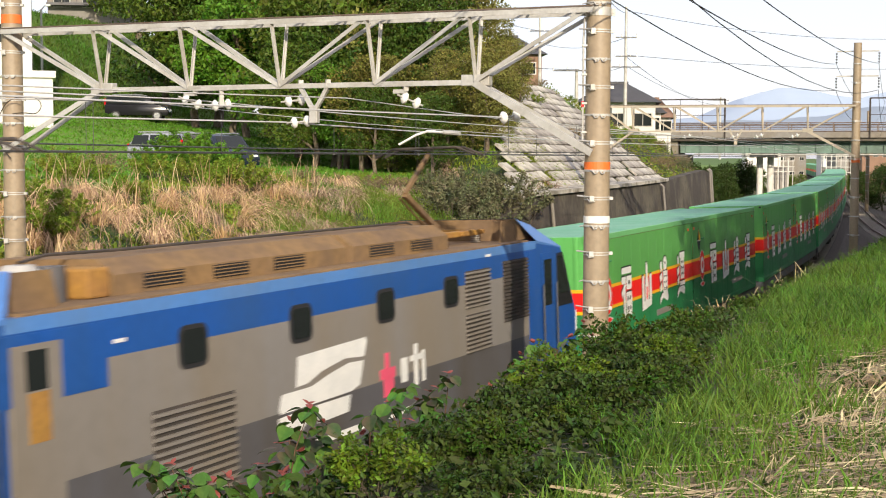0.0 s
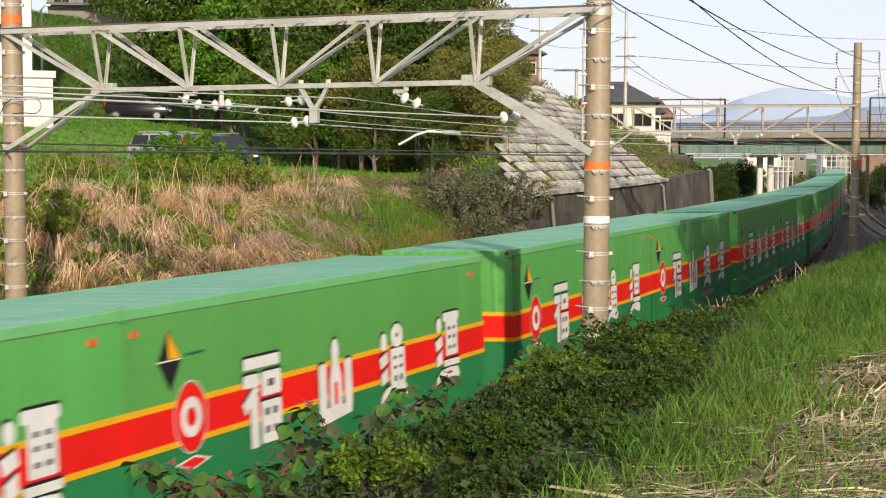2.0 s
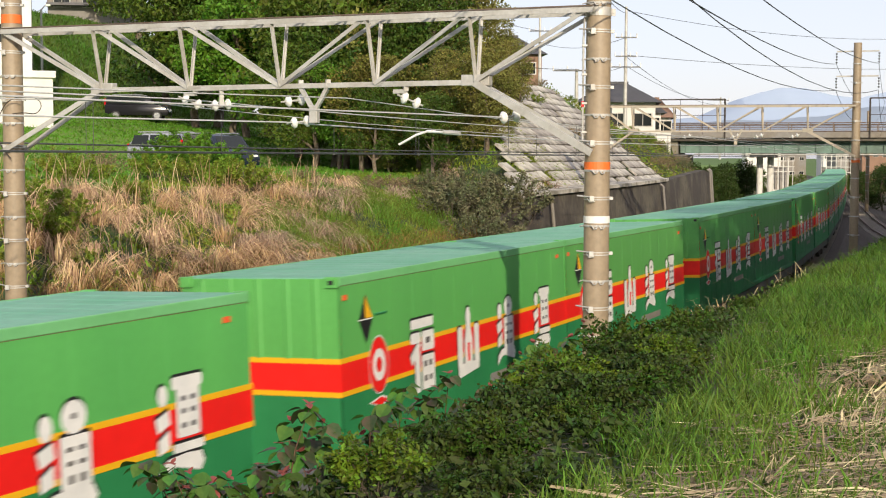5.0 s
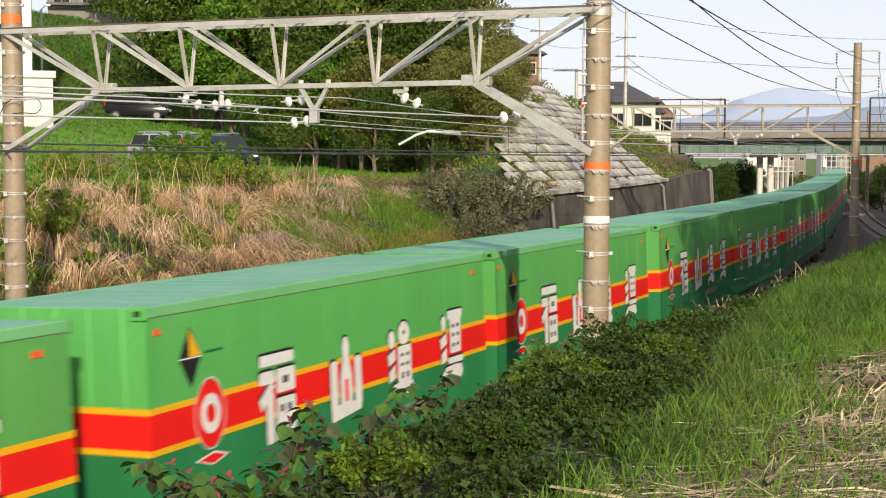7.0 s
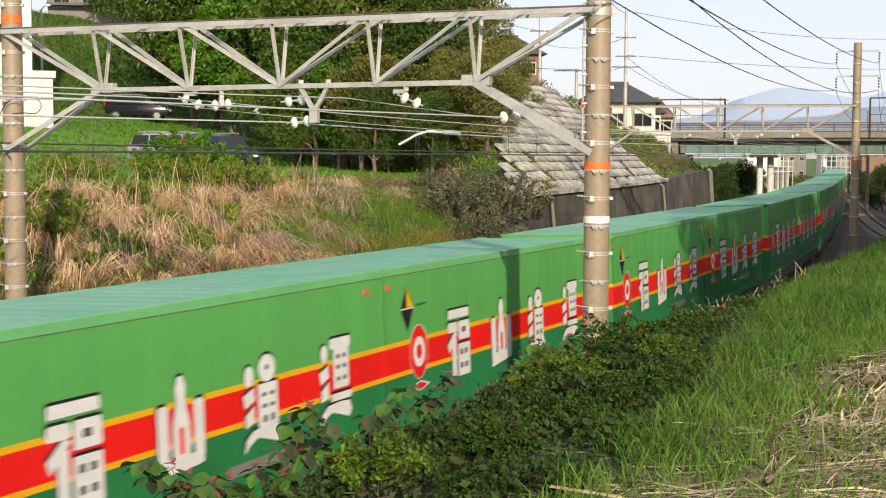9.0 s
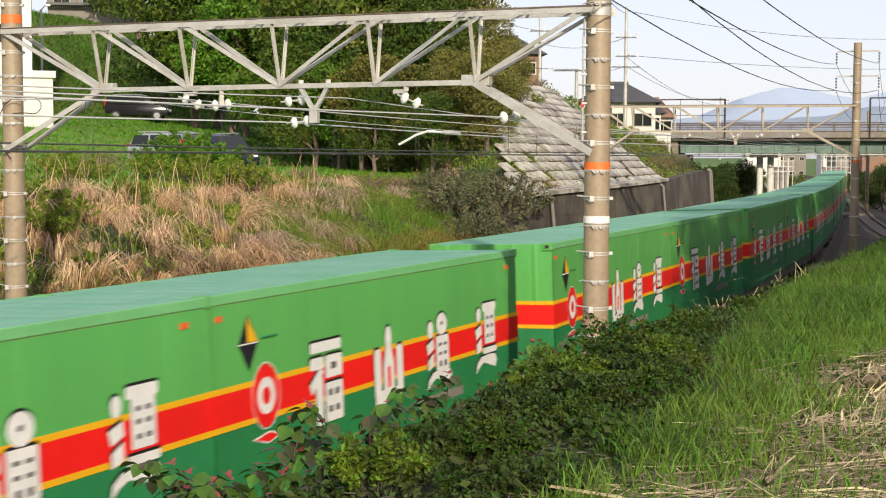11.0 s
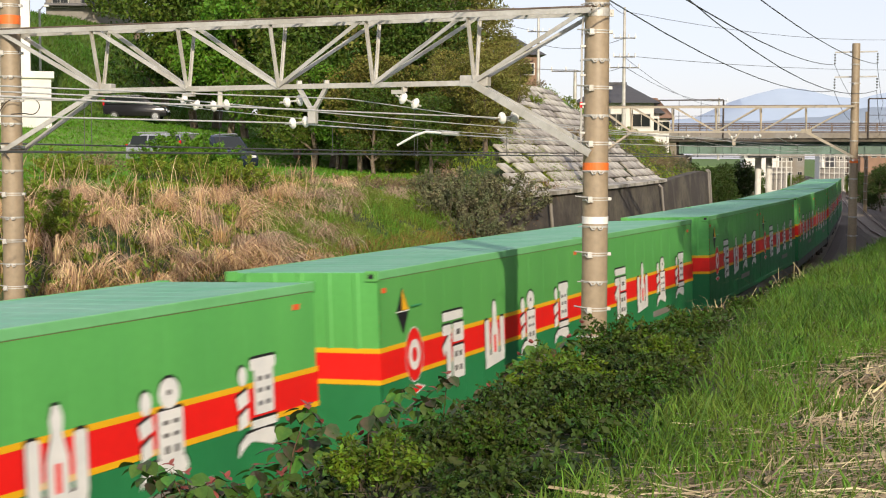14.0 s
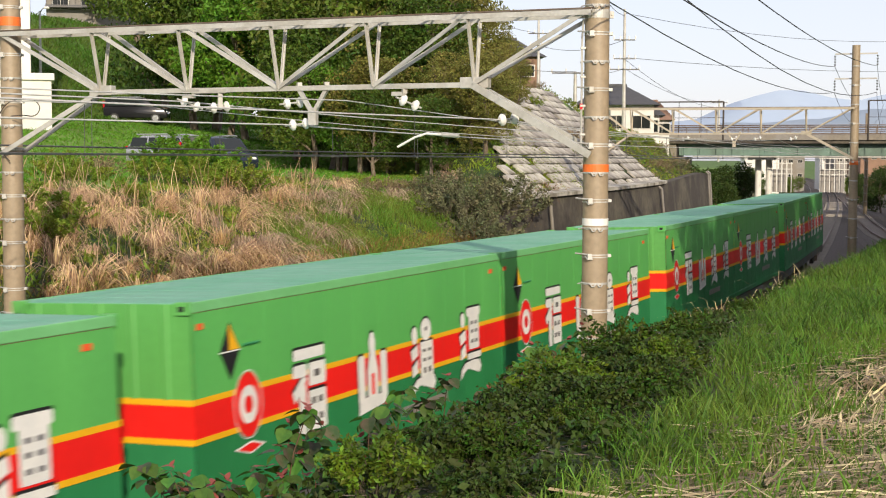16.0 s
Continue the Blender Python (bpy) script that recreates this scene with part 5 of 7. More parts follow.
def crown_points(n, blobs):
    """Points near the skin of several lumps (x, y, z, rx, rz), thinned to leave gaps."""
    out = []
    wts = np.array([b[3] ** 2 for b in blobs])
    cnt = (n * wts / wts.sum()).astype(int)
    for (x, y, z, rx, rz), k in zip(blobs, cnt):
        d = rng.normal(size=(k, 3))
        d /= np.linalg.norm(d, axis=1)[:, None]
        r = rng.uniform(0.55, 1.08, k) ** 0.6
        lump = 1 + 0.22 * np.sin(d[:, 0] * 7 + x) * np.sin(d[:, 1] * 6 + y) + 0.15 * np.sin(d[:, 2] * 9 + z)
        p = d * (r * lump)[:, None] * np.array([rx, rx, rz]) + np.array([x, y, z])
        out.append(p)
    return np.concatenate(out)


def make_tree(name, hgt, rad, m, n, leaf, label, seed, low=0.25):
    """Tapered trunk with limbs, and a lumpy crown of small leaves."""
    r = random.Random(seed)
    top = empty(name)
    bm = bmesh.new()
    pts = [Vector((0, 0, -0.5))]
    for i in range(5):
        pts.append(pts[-1] + Vector((r.uniform(-0.25, 0.25), r.uniform(-0.25, 0.25), hgt * 0.18)))
    for i in range(5):
        tube(bm, pts[i], pts[i + 1], 0.22 * (1 - i / 6) * hgt / 9, 0.22 * (1 - (i + 1) / 6) * hgt / 9, n=8)
    blobs = []
    for i in range(13):
        a, zf = r.uniform(0, 6.28), low + (0.95 - low) * (i + 0.5) / 13
        rr = rad * (1 - abs(zf - 0.5) * 0.9) * r.uniform(0.45, 0.75)
        c = Vector((math.cos(a) * rr, math.sin(a) * rr, hgt * zf))
        br = rad * r.uniform(0.32, 0.55)
        blobs.append((c.x, c.y, c.z, br, br * r.uniform(0.6, 0.85)))
        st = pts[min(4, max(1, int(zf * 5)))]
        tube(bm, st, c, 0.07 * hgt / 9, 0.02, n=6)
    part("trunk", bm, M["bark"], top)
    v, f = leaf_cloud(crown_points(n, blobs), leaf)
    tagged(cloud("crown", v, f, M[m], top), kind="stuff")
    return tagged(top, label, "tree", "trees on the hill")


def place_tree(proto, x, y, turn, sc=1.0, used=[]):
    m = Matrix.Translation((x, y, ground_z(x, y))) @ Matrix.Rotation(turn, 4, "Z") @ Matrix.Scale(sc, 4)
    if proto in used:
        ob = copy_thing(proto, m)
        ob.scale = (sc, sc, sc)
        return ob
    used.append(proto)
    proto.matrix_world = m
    return proto


protos = [make_tree("tree", 11, 4.2, "leafdark", 10500, 0.28, "dense dark green broadleaf tree on the hillside", 1),
          make_tree("tree", 10, 3.8, "leaf", 10500, 0.27, "broad leafy green tree on the hillside", 2),
          make_tree("tree", 9, 3.4, "leafolive", 10000, 0.25, "olive brown spring tree on the hillside", 3),
          make_tree("tree", 9, 3.2, "leafbright", 10000, 0.24, "bright green spring tree on the hillside", 4),
          make_tree("tree", 9, 2.9, "treeyellow", 11000, 0.19, "feathery olive bamboo-like tree on the hillside", 6, 0.1),
          make_tree("tree", 10, 4.0, "shrubdark", 8000, 0.34, "dark-leaved tree beside the line", 8, 0.1)]


def px(x, y):
    """World x for a bearing, at depth y."""
    return (x - 784) / 2459 * y


# front row at the lawn's edge, then the wood behind it
TREES = [(300, 98, 0, 1.25), (350, 92, 1, 1.2), (385, 96, 0, 1.35), (440, 86, 3, 1.25), (480, 92, 0, 1.4), (525, 80, 3, 1.2), (545, 88, 2, 1.5), (590, 76, 1, 1.2), (620, 84, 2, 1.5), (655, 72, 1, 1.15),
         (690, 80, 2, 1.45), (725, 70, 4, 1.25), (765, 76, 4, 1.28), (805, 68, 4, 0.95), (840, 72, 4, 0.66), (868, 70, 4, 0.5), (895, 70, 4, 0.42), (918, 69, 4, 0.34), (885, 64, 4, 0.45), (862, 60, 4, 0.5), (560, 73, 0, 0.75), (610, 71, 0, 0.7), (245, 118, 1, 1.2), (640, 66, 2, 0.6), (690, 66, 4, 0.6), (740, 65, 2, 0.55), (790, 63, 4, 0.5), (835, 61, 2, 0.45), (600, 69, 3, 0.6), (555, 70, 1, 0.6), (665, 64, 0, 0.4), (765, 61, 0, 0.36), (410, 90, 0, 0.9), (700, 68, 0, 0.7), (770, 66, 0, 0.6)]
for i, (c, d, k, sc) in enumerate(TREES):
    place_tree(protos[k], px(c, d), d, i * 1.7, sc)
# an unseen wood added beyond the near bank, so that its shade falls over the far end of the train
for i, (x, y, k, sc) in enumerate([(11.5, 18.5, 0, 0.75), (14.5, 23, 0, 0.95), (18, 28, 1, 1.05), (22, 34, 0, 1.05), (27, 41, 1, 1.15), (29, 49, 0, 1.2), (32, 59, 0, 1.25), (24, 26, 1, 1.2), (35.5, 70, 1, 1.25), (30.5, 54, 1, 1.2), (39, 81, 0, 1.25), (43, 93, 1, 1.25), (34, 64, 0, 1.2), (37, 75, 0, 1.2), (41, 87, 0, 1.2), (17.5, 37, 1, 0.9), (20.5, 45, 0, 0.68), (23, 54, 1, 0.95), (26.8, 64, 0, 1.0), (30.5, 75, 1, 1.0), (34.5, 88, 0, 1.0)]):
    place_tree(protos[k], x, y, i * 2.1, sc)


def motions():
    times = [i * 0.5 for i in range(33)]
    for item in train:
        ob, s0, span = item[:3]
        rows = []
        for t in times:
            m = riding(lead(t) + s0, span)
            if len(item) > 3:
                m = m @ Matrix.Translation((item[3], 0, DECK))
            rows.append((t, m))
        walk(ob, rows)


# ---- grass and shrubs ----
def blades(p, hgt, wid, lean, droop=0.5, down=None):
    """Bent grass blades rooted at the points p (n, 3): three-piece strips that taper to a tip. down: a common drift of the tips."""
    n = len(p)
    a = rng.uniform(0, 2 * np.pi, n)
    d = np.stack([np.cos(a), np.sin(a), np.zeros(n)], 1)
    if down is not None:
        d = d * 0.6 + np.asarray(down)
    h = (hgt * rng.uniform(0.55, 1.3, n))[:, None]
    ln = (lean * rng.uniform(0.3, 1.4, n))[:, None]
    side = np.stack([-d[:, 1], d[:, 0], np.zeros(n)], 1)
    side /= np.linalg.norm(side, axis=1)[:, None] + 1e-9
    a2 = rng.uniform(0, np.pi, n)[:, None]
    side = side * np.cos(a2) + d * np.sin(a2)
    side = side * (wid * rng.uniform(0.6, 1.3, n))[:, None] / 2
    up = np.array([0, 0, 1.0])
    q1 = p + up * h * 0.5 + d * h * ln * 0.25
    q2 = p + up * h * (0.9 - 0.25 * droop * ln) + d * h * ln * 0.7
    q3 = p + up * h * (1.05 - 0.75 * droop * ln) + d * h * ln * 1.15
    v = np.stack([p - side, p + side, q1 - side * 0.9, q1 + side * 0.9, q2 - side * 0.6, q2 + side * 0.6, q3], 1).reshape(-1, 3)
    i = (np.arange(n) * 7)[:, None]
    f4 = np.concatenate([i + np.array([[0, 1, 3, 2]]), i + np.array([[2, 3, 5, 4]])])
    f3 = i + np.array([[4, 5, 6]])
    return v, f4.tolist() + f3.tolist()


def scatter(n, x0, x1, y0, y1, keep):
    """Random places in a stretch of the plan where keep(x, y, s, l) holds, on the ground."""
    x, y = rng.uniform(x0, x1, n), rng.uniform(y0, y1, n)
    s, l = so(x, y)
    k = keep(x, y, s, l)
    x, y = x[k], y[k]
    return np.stack([x, y, height(x, y) - 0.02], 1)


def grass(name, p, hgt, wid, lean, m, label, droop=0.5, down=None):
    v, f = blades(p, hgt, wid, lean, droop, down)
    return tagged(cloud(name, v, f, M[m]), label, "grass", kind="stuff")


def mown(x, y):
    """The strip by the camera that was cut: straw lies there."""
    return x - (1.0 + (y - 6.5) * 0.5) + 0.5 * wob(x, y, 1.1, 3)


def verge(s):
    """Side offset at which the shrubs end and the grass begins."""
    return -7.45 - np.clip((-4 - s) / 10, 0, 1.3) + 0.95 * np.clip((s + 7) / 10, 0, 1)


NEAR = (-3.5, 10.5, 4.5, 30.0)
grass("near_grass", scatter(190000, *NEAR, lambda x, y, s, l: (l < verge(s) + 0.1 + 0.4 * wob(x, y, 1.7)) & (l > -11) & (mown(x, y) < 0.3) & (rng.uniform(0, 1, len(x)) < np.clip(1.5 - y / 22, 0.4, 1))), 0.20, 0.0085, 0.75, "grass", "fresh green grass on the embankment shoulder")
# beyond 13 m more of this dark grass stands in for shade
grass("deep_grass", scatter(60000, *NEAR, lambda x, y, s, l: (l < verge(s) + 0.1) & (l > -9.5) & (mown(x, y) < -0.2) & (wob(x, y, 0.8, 9) > np.where(y > 13, -0.4, 0.0))), 0.25, 0.010, 0.8, "grassdark", "taller deep green grass beside the shrubs, thicker for far shade")
grass("sparse_grass", scatter(90000, *NEAR, lambda x, y, s, l: (l < -6.5) & (mown(x, y) > 0.0) & (wob(x, y, 1.4, 5) > -0.15)), 0.15, 0.009, 0.6, "grass", "short grass growing up through straw")
grass("clover", scatter(90000, *NEAR, lambda x, y, s, l: (l < verge(s) + 0.3) & (mown(x, y) < 1.5)), 0.08, 0.02, 1.2, "grassdark", "low leafy ground cover between the grass")


def lying_straw(name, p, ln, wid, m, label, turn=0.35, spread=0.85, pile=0.10):
    n = len(p)
    a = rng.normal(turn, spread, n)
    d = np.stack([np.cos(a), np.sin(a), rng.normal(0, 0.10, n)], 1) * (ln * rng.uniform(0.3, 1.4, n))[:, None]
    side = np.stack([-np.sin(a), np.cos(a), rng.uniform(-0.6, 0.6, n)], 1) * (wid * rng.uniform(0.5, 1.4, n))[:, None] / 2
    c = p + np.array([0, 0, 1.0]) * rng.uniform(0.02, pile, n)[:, None]
    mid = c + np.array([0, 0, 1.0]) * (0.05 * ln * rng.uniform(-0.5, 1.0, n))[:, None]
    v = np.stack([c - d / 2 - side, c - d / 2 + side, mid + side, mid - side, c + d / 2 + side * 0.5, c + d / 2 - side * 0.5], 1).reshape(-1, 3)
    i = (np.arange(n) * 6)[:, None]
    f = np.concatenate([i + np.array([[0, 1, 2, 3]]), i + np.array([[3, 2, 4, 5]])])
    return tagged(cloud(name, v, f, M[m]), label, "straw", kind="stuff")


lying_straw("cut_straw", scatter(110000, *NEAR, lambda x, y, s, l: (l < -6.4) & (mown(x, y) > rng.uniform(-0.4, 0.6, len(x)))), 0.24, 0.0055, "straw", "pale cut straw lying on the shoulder")
lying_straw("thick_straw", scatter(700, 0.5, 8.0, 5.0, 14.0, lambda x, y, s, l: (mown(x, y) > 0.3) & (wob(x, y, 0.9, 2) > -0.2)), 0.6, 0.016, "straw", "long bleached reed stems lying on the straw")
lying_straw("reed_bundle", scatter(3000, 0.8, 6.0, 6.6, 11.5, lambda x, y, s, l: ((x - 2.75) * 0.36 + (y - 9.2) * 0.93) ** 2 / 1.7 + ((x - 2.75) * 0.93 - (y - 9.2) * 0.36) ** 2 / 0.10 < 1), 0.6, 0.010, "reed", "bundle of bleached reeds lying on the shoulder", 1.2, 0.13, 0.10)
grass("dead_reed", scatter(5200, 2.0, 8.0, 14.0, 24.0, lambda x, y, s, l: (l > -6.0) & (l < -4.9) & (s > -1) & (s < 8) & (wob(x, y, 2.3, 6) > 0.25)), 0.62, 0.012, 0.7, "reed", "bleached dead reed stems among the shrubs", 0.6)
lying_straw("brown_litter", scatter(30000, *NEAR, lambda x, y, s, l: (l < -4.5) & (mown(x, y) > -3.0)), 0.16, 0.010, "bark", "brown dead stems among the grass")


def fern_shrub(name, seed, rad, hgt, n, leaf, m, label, tall=0.0):
    """Low tangled shrub: arching stems with rows of small leaves."""
    r = np.random.default_rng(seed)
    top = empty(name)
    bm = bmesh.new()
    pts = []
    for i in range(46):
        a, rr = r.uniform(0, 6.28), rad * math.sqrt(r.uniform(0, 1))
        base = Vector((math.cos(a) * rr * 0.5, math.sin(a) * rr * 0.5, -0.1))
        h = hgt * r.uniform(0.55, 1.1) * (1 - 0.45 * (rr / rad) ** 2)
        tip = Vector((math.cos(a) * rr * 1.15 + r.normal() * 0.12, math.sin(a) * rr * 1.15 + r.normal() * 0.12, h))
        mid = base.lerp(tip, 0.5) + Vector((0, 0, h * 0.22))
        q = [base, base.lerp(mid, 0.5) + Vector((0, 0, 0.03)), mid, mid.lerp(tip, 0.6) + Vector((0, 0, 0.05)), tip]
        line(bm, q, 0.006, 4)
        k = n // 46
        for _ in range(k):
            u = r.uniform(0.35, 1.0) ** 0.8 * 3.999
            j = int(u)
            c = q[j].lerp(q[j + 1], u - j)
            pts.append((c.x + r.normal() * 0.055, c.y + r.normal() * 0.055, c.z + r.normal() * 0.04))
    tagged(part("twig_tangle", bm, M["twig"], top), kind="stuff")
    v, f = leaf_cloud(np.array(pts), leaf, up=1.2)
    tagged(cloud("foliage", v, f, M[m], top), kind="stuff")
    return tagged(top, label, "shrub", "embankment shrubs")


def set_down(proto, x, y, turn, sc, used=[], dz=0.0):
    m = Matrix.Translation((x, y, ground_z(x, y) + dz)) @ Matrix.Rotation(turn, 4, "Z")
    ob = proto
    if proto in used:
        ob = copy_thing(proto, m)
    used.append(proto)
    ob.matrix_world = m @ Matrix.Scale(sc, 4)
    return ob


shrubs = [fern_shrub("shrub", 11, 0.75, 0.85, 3000, 0.095, "shrubgreen", "tangled low green shrub with small leaves"),
          fern_shrub("shrub", 12, 0.8, 0.75, 3000, 0.095, "shrubdark", "dark tangled bramble shrub on the slope"),
          fern_shrub("shrub", 13, 0.7, 0.8, 3200, 0.085, "leafmid", "yellow-green feathery shrub on the slope")]
r2 = random.Random(5)
s = -17.0
while s < 34:
    edge = float(verge(s))
    for l, hgt in ((edge + 0.4, 0.40), (edge + 0.75, 0.52), (edge + 1.1, 0.60), (-6.0, 0.52), (-5.3, 0.48), (-4.6, 0.48), (-3.7, 0.52)):
        q = at(s + r2.uniform(-0.6, 0.6), l + r2.uniform(-0.3, 0.3))
        k = r2.choice((0, 1, 1, 2)) if l > -5.9 else r2.choice((0, 1, 1, 2, 0))
        set_down(shrubs[k], q.x, q.y, r2.uniform(0, 6.28), 1.08 * hgt * r2.uniform(0.8, 1.15) * min(1.0, max(0.6, (s + 22) / 20)) * min(1.0, max(*((0.55, 1 - (s + 6) * 0.055) if l > -5.9 else (0.35, 1 - (s + 6) * 0.09)))))
    s += 1.2 if s < 8 else 1.9


def leaf_mesh(name, m, ln, wd):
    """Heart-shaped leaf, folded along its middle, tip hanging."""
    me = bpy.data.meshes.new(name)
    o = [(0.0, 0.0), (0.10, 0.30), (0.30, 0.48), (0.55, 0.42), (0.80, 0.22), (1.0, 0.0)]
    v = [(x * ln, 0, 0.04 * ln * math.sin(x * 3) - 0.10 * ln * x * x) for x, _ in o]
    up = [(x * ln - (0.06 * ln if i == 1 else 0), w * wd, 0.04 * ln * math.sin(x * 3) - 0.10 * ln * x * x + 0.16 * w * wd) for i, (x, w) in enumerate(o[1:-1], 1)]
    dn = [(x, -y, z) for x, y, z in up]
    v = v + up + dn
    f = [(0, 1, 6), (1, 2, 7, 6), (2, 3, 8, 7), (3, 4, 9, 8), (4, 5, 9), (0, 10, 1), (1, 10, 11, 2), (2, 11, 12, 3), (3, 12, 13, 4), (4, 13, 5)]
    me.from_pydata(v, [], f)
    me.materials.append(M[m])
    return me


LEAVES = [leaf_mesh("leaf", "bigleaf", 0.105, 0.095), leaf_mesh("leaf", "bigleaf", 0.085, 0.08), leaf_mesh("young_leaf", "redtip", 0.06, 0.045), leaf_mesh("leaf", "bigleafdark", 0.10, 0.095)]


def sprig(x, y, z, bend, seed, ln=0.9):
    """A shoot of broad leaves in tufts with reddish tips; the tip is at (x, y, z)."""
    r = random.Random(seed)
    tip = Vector((x, y, z))
    root = tip + Vector((bend * 0.45 + r.uniform(-0.15, 0.15), r.uniform(-0.1, 0.25), -ln))
    top = empty("broadleaf_shoot", Matrix.Translation(root))
    d = tip - root
    q = [Vector((0, 0, -0.25)), d * 0.3 + Vector((bend * 0.06, 0, 0.06)), d * 0.65 + Vector((bend * 0.06, 0, 0.08)), d]
    bm = bmesh.new()
    for i in range(3):
        tube(bm, q[i], q[i + 1], 0.007 - 0.0015 * i, 0.0055 - 0.0015 * i, n=6)
    part("stem", bm, M["redstem"], top, "thin reddish stem")
    # leaves droop outward in whorls, each round a small reddish tuft
    whorls = [(1.0, 8), (0.84, 7), (0.66, 6), (0.5, 5)]
    for j, (u, count) in enumerate(whorls):
        k = min(2, int(u * 3 - 1e-6))
        c = q[k].lerp(q[k + 1], u * 3 - k)
        if j:
            c = c + Vector((r.uniform(-0.12, 0.12), r.uniform(-0.12, 0.12), 0))
        a0 = r.uniform(0, 6.28)
        for i in range(count):
            a = a0 + 6.283 * i / count + r.uniform(-0.3, 0.3)
            reach = r.uniform(0.01, 0.05)
            ob = new("leaf", r.choice((LEAVES[0], LEAVES[0], LEAVES[1], LEAVES[3])))
            ob.parent = top
            ob.matrix_local = Matrix.Translation(c + Vector((math.cos(a) * reach, math.sin(a) * reach, r.uniform(-0.04, 0.03)))) @ Matrix.Rotation(a, 4, "Z") @ Matrix.Rotation(r.uniform(0.15, 0.95), 4, "Y") @ Matrix.Rotation(r.uniform(-0.5, 0.5), 4, "X") @ Matrix.Scale(r.uniform(0.8, 1.25), 4)
        for i in range(3 if r.random() < 0.75 else 0):
            a = a0 + 2.1 * i
            ob = new("young_leaf", LEAVES[2])
            ob.parent = top
            ob.matrix_local = Matrix.Translation(c + Vector((0, 0, 0.035))) @ Matrix.Rotation(a, 4, "Z") @ Matrix.Rotation(r.uniform(-0.9, 0.2), 4, "Y") @ Matrix.Scale(r.uniform(0.7, 1.1), 4)
    return tagged(top, "broad-leaved shoot with green leaves and reddish tips", "shrub", "broadleaf shoots")


# tips of the tall shoots that stand out against the train: bearing, depth, height
for i, (c, d, z, b) in enumerate([(250, 7.6, 3.66, 0.6), (300, 7.5, 3.64, 0.5), (350, 7.4, 3.56, 0.3), (330, 7.9, 3.50, 0.2), (400, 7.7, 3.52, 0.4), (455, 7.9, 3.55, -0.2), (480, 7.6, 3.45, 0.3), (545, 8.0, 3.88, -0.3),
                                  (515, 8.2, 3.74, -0.2), (560, 8.4, 3.62, 0.2), (610, 8.1, 3.62, 0.4), (655, 8.7, 3.70, 0.1), (690, 9.0, 3.72, 0.2), (715, 9.2, 3.80, -0.2), (760, 9.4, 3.72, 0.3), (795, 9.8, 3.78, 0.1),
                                  (845, 9.9, 3.60, 0.2), (870, 10.2, 3.62, -0.3), (905, 10.8, 3.68, 0.3), (945, 11.0, 3.84, 0.3), (970, 11.2, 3.80, -0.2), (1010, 11.8, 3.78, 0.2), (1035, 12.2, 3.86, 0.1), (1200, 12.4, 3.62, 0.1), (590, 8.3, 3.42, -0.3), (425, 7.3, 3.44, 0.3), (280, 7.9, 3.50, 0.3), (375, 8.0, 3.42, -0.2), (500, 7.9, 3.50, 0.2), (640, 8.9, 3.52, -0.2), (675, 9.3, 3.60, 0.2), (740, 9.6, 3.62, 0.2), (820, 10.0, 3.52, 0.1), (925, 10.9, 3.62, 0.0), (990, 11.6, 3.62, 0.2), (1100, 12.6, 3.55, 0.1), (530, 8.1, 3.58, 0.3)]):
    sprig(px(c, d), d, z - 0.10, b, 40 + i)

# ---- the bank behind the train ----
def bank(n, keep):
    return scatter(n, -26, 16, 20, 66, keep)


def dryness(x, y):
    return wob(x, y, 0.45, 2) + 0.6 * wob(x, y, 1.3, 7)


def col(x, y):
    return 784 + 2459 * x / y


def thin(x, y):
    return rng.uniform(0, 1, len(x))


def tussocks(name, centres, per, ln, wid, m, label):
    """Arching clumps of long blades that hang down the bank."""
    p = np.repeat(centres, per, axis=0)
    n = len(p)
    a = rng.uniform(0, 2 * np.pi, n)
    k = len(centres)
    drift = np.repeat(np.stack([rng.normal(0.35, 0.75, k), rng.normal(-0.4, 0.5, k), np.zeros(k)], 1), per, axis=0)
    d = np.stack([np.cos(a), np.sin(a) * 0.8, np.zeros(n)], 1) + drift
    p = p + np.stack([np.cos(a), np.sin(a), np.zeros(n)], 1) * rng.uniform(0, 0.22, n)[:, None]
    L = (ln * rng.uniform(0.4, 1.25, n) * np.repeat(rng.uniform(0.45, 1.25, k), per))[:, None]
    sp = rng.uniform(0.25, 0.75, n)[:, None]
    side = np.stack([-np.sin(a), np.cos(a), rng.uniform(-0.5, 0.5, n)], 1) * (wid * rng.uniform(0.6, 1.3, n))[:, None] / 2
    up = np.array([0, 0, 1.0])
    q = [p, p + up * L * 0.38 + d * L * sp * 0.25, p + up * L * 0.55 + d * L * sp * 0.62, p + up * L * (0.48 - 0.25 * sp) + d * L * sp * 1.0, p + up * L * (0.20 - 0.55 * sp) + d * L * sp * 1.3]
    v = np.stack([q[0] - side, q[0] + side, q[1] - side, q[1] + side, q[2] - side, q[2] + side, q[3] - side * 0.7, q[3] + side * 0.7, q[4]], 1).reshape(-1, 3)
    i = (np.arange(n) * 9)[:, None]
    f4 = np.concatenate([i + np.array([[0, 1, 3, 2]]), i + np.array([[2, 3, 5, 4]]), i + np.array([[4, 5, 7, 6]])])
    return tagged(cloud(name, v, f4.tolist() + (i + np.array([[6, 7, 8]])).tolist(), M[m]), label, "grass", kind="stuff")


def is_dry(x, y):
    return dryness(x, y) + np.clip((520 - col(x, y)) / 200, -0.35, 0.42) + 0.3 * wob(x, y, 2.6, 4) > -0.30


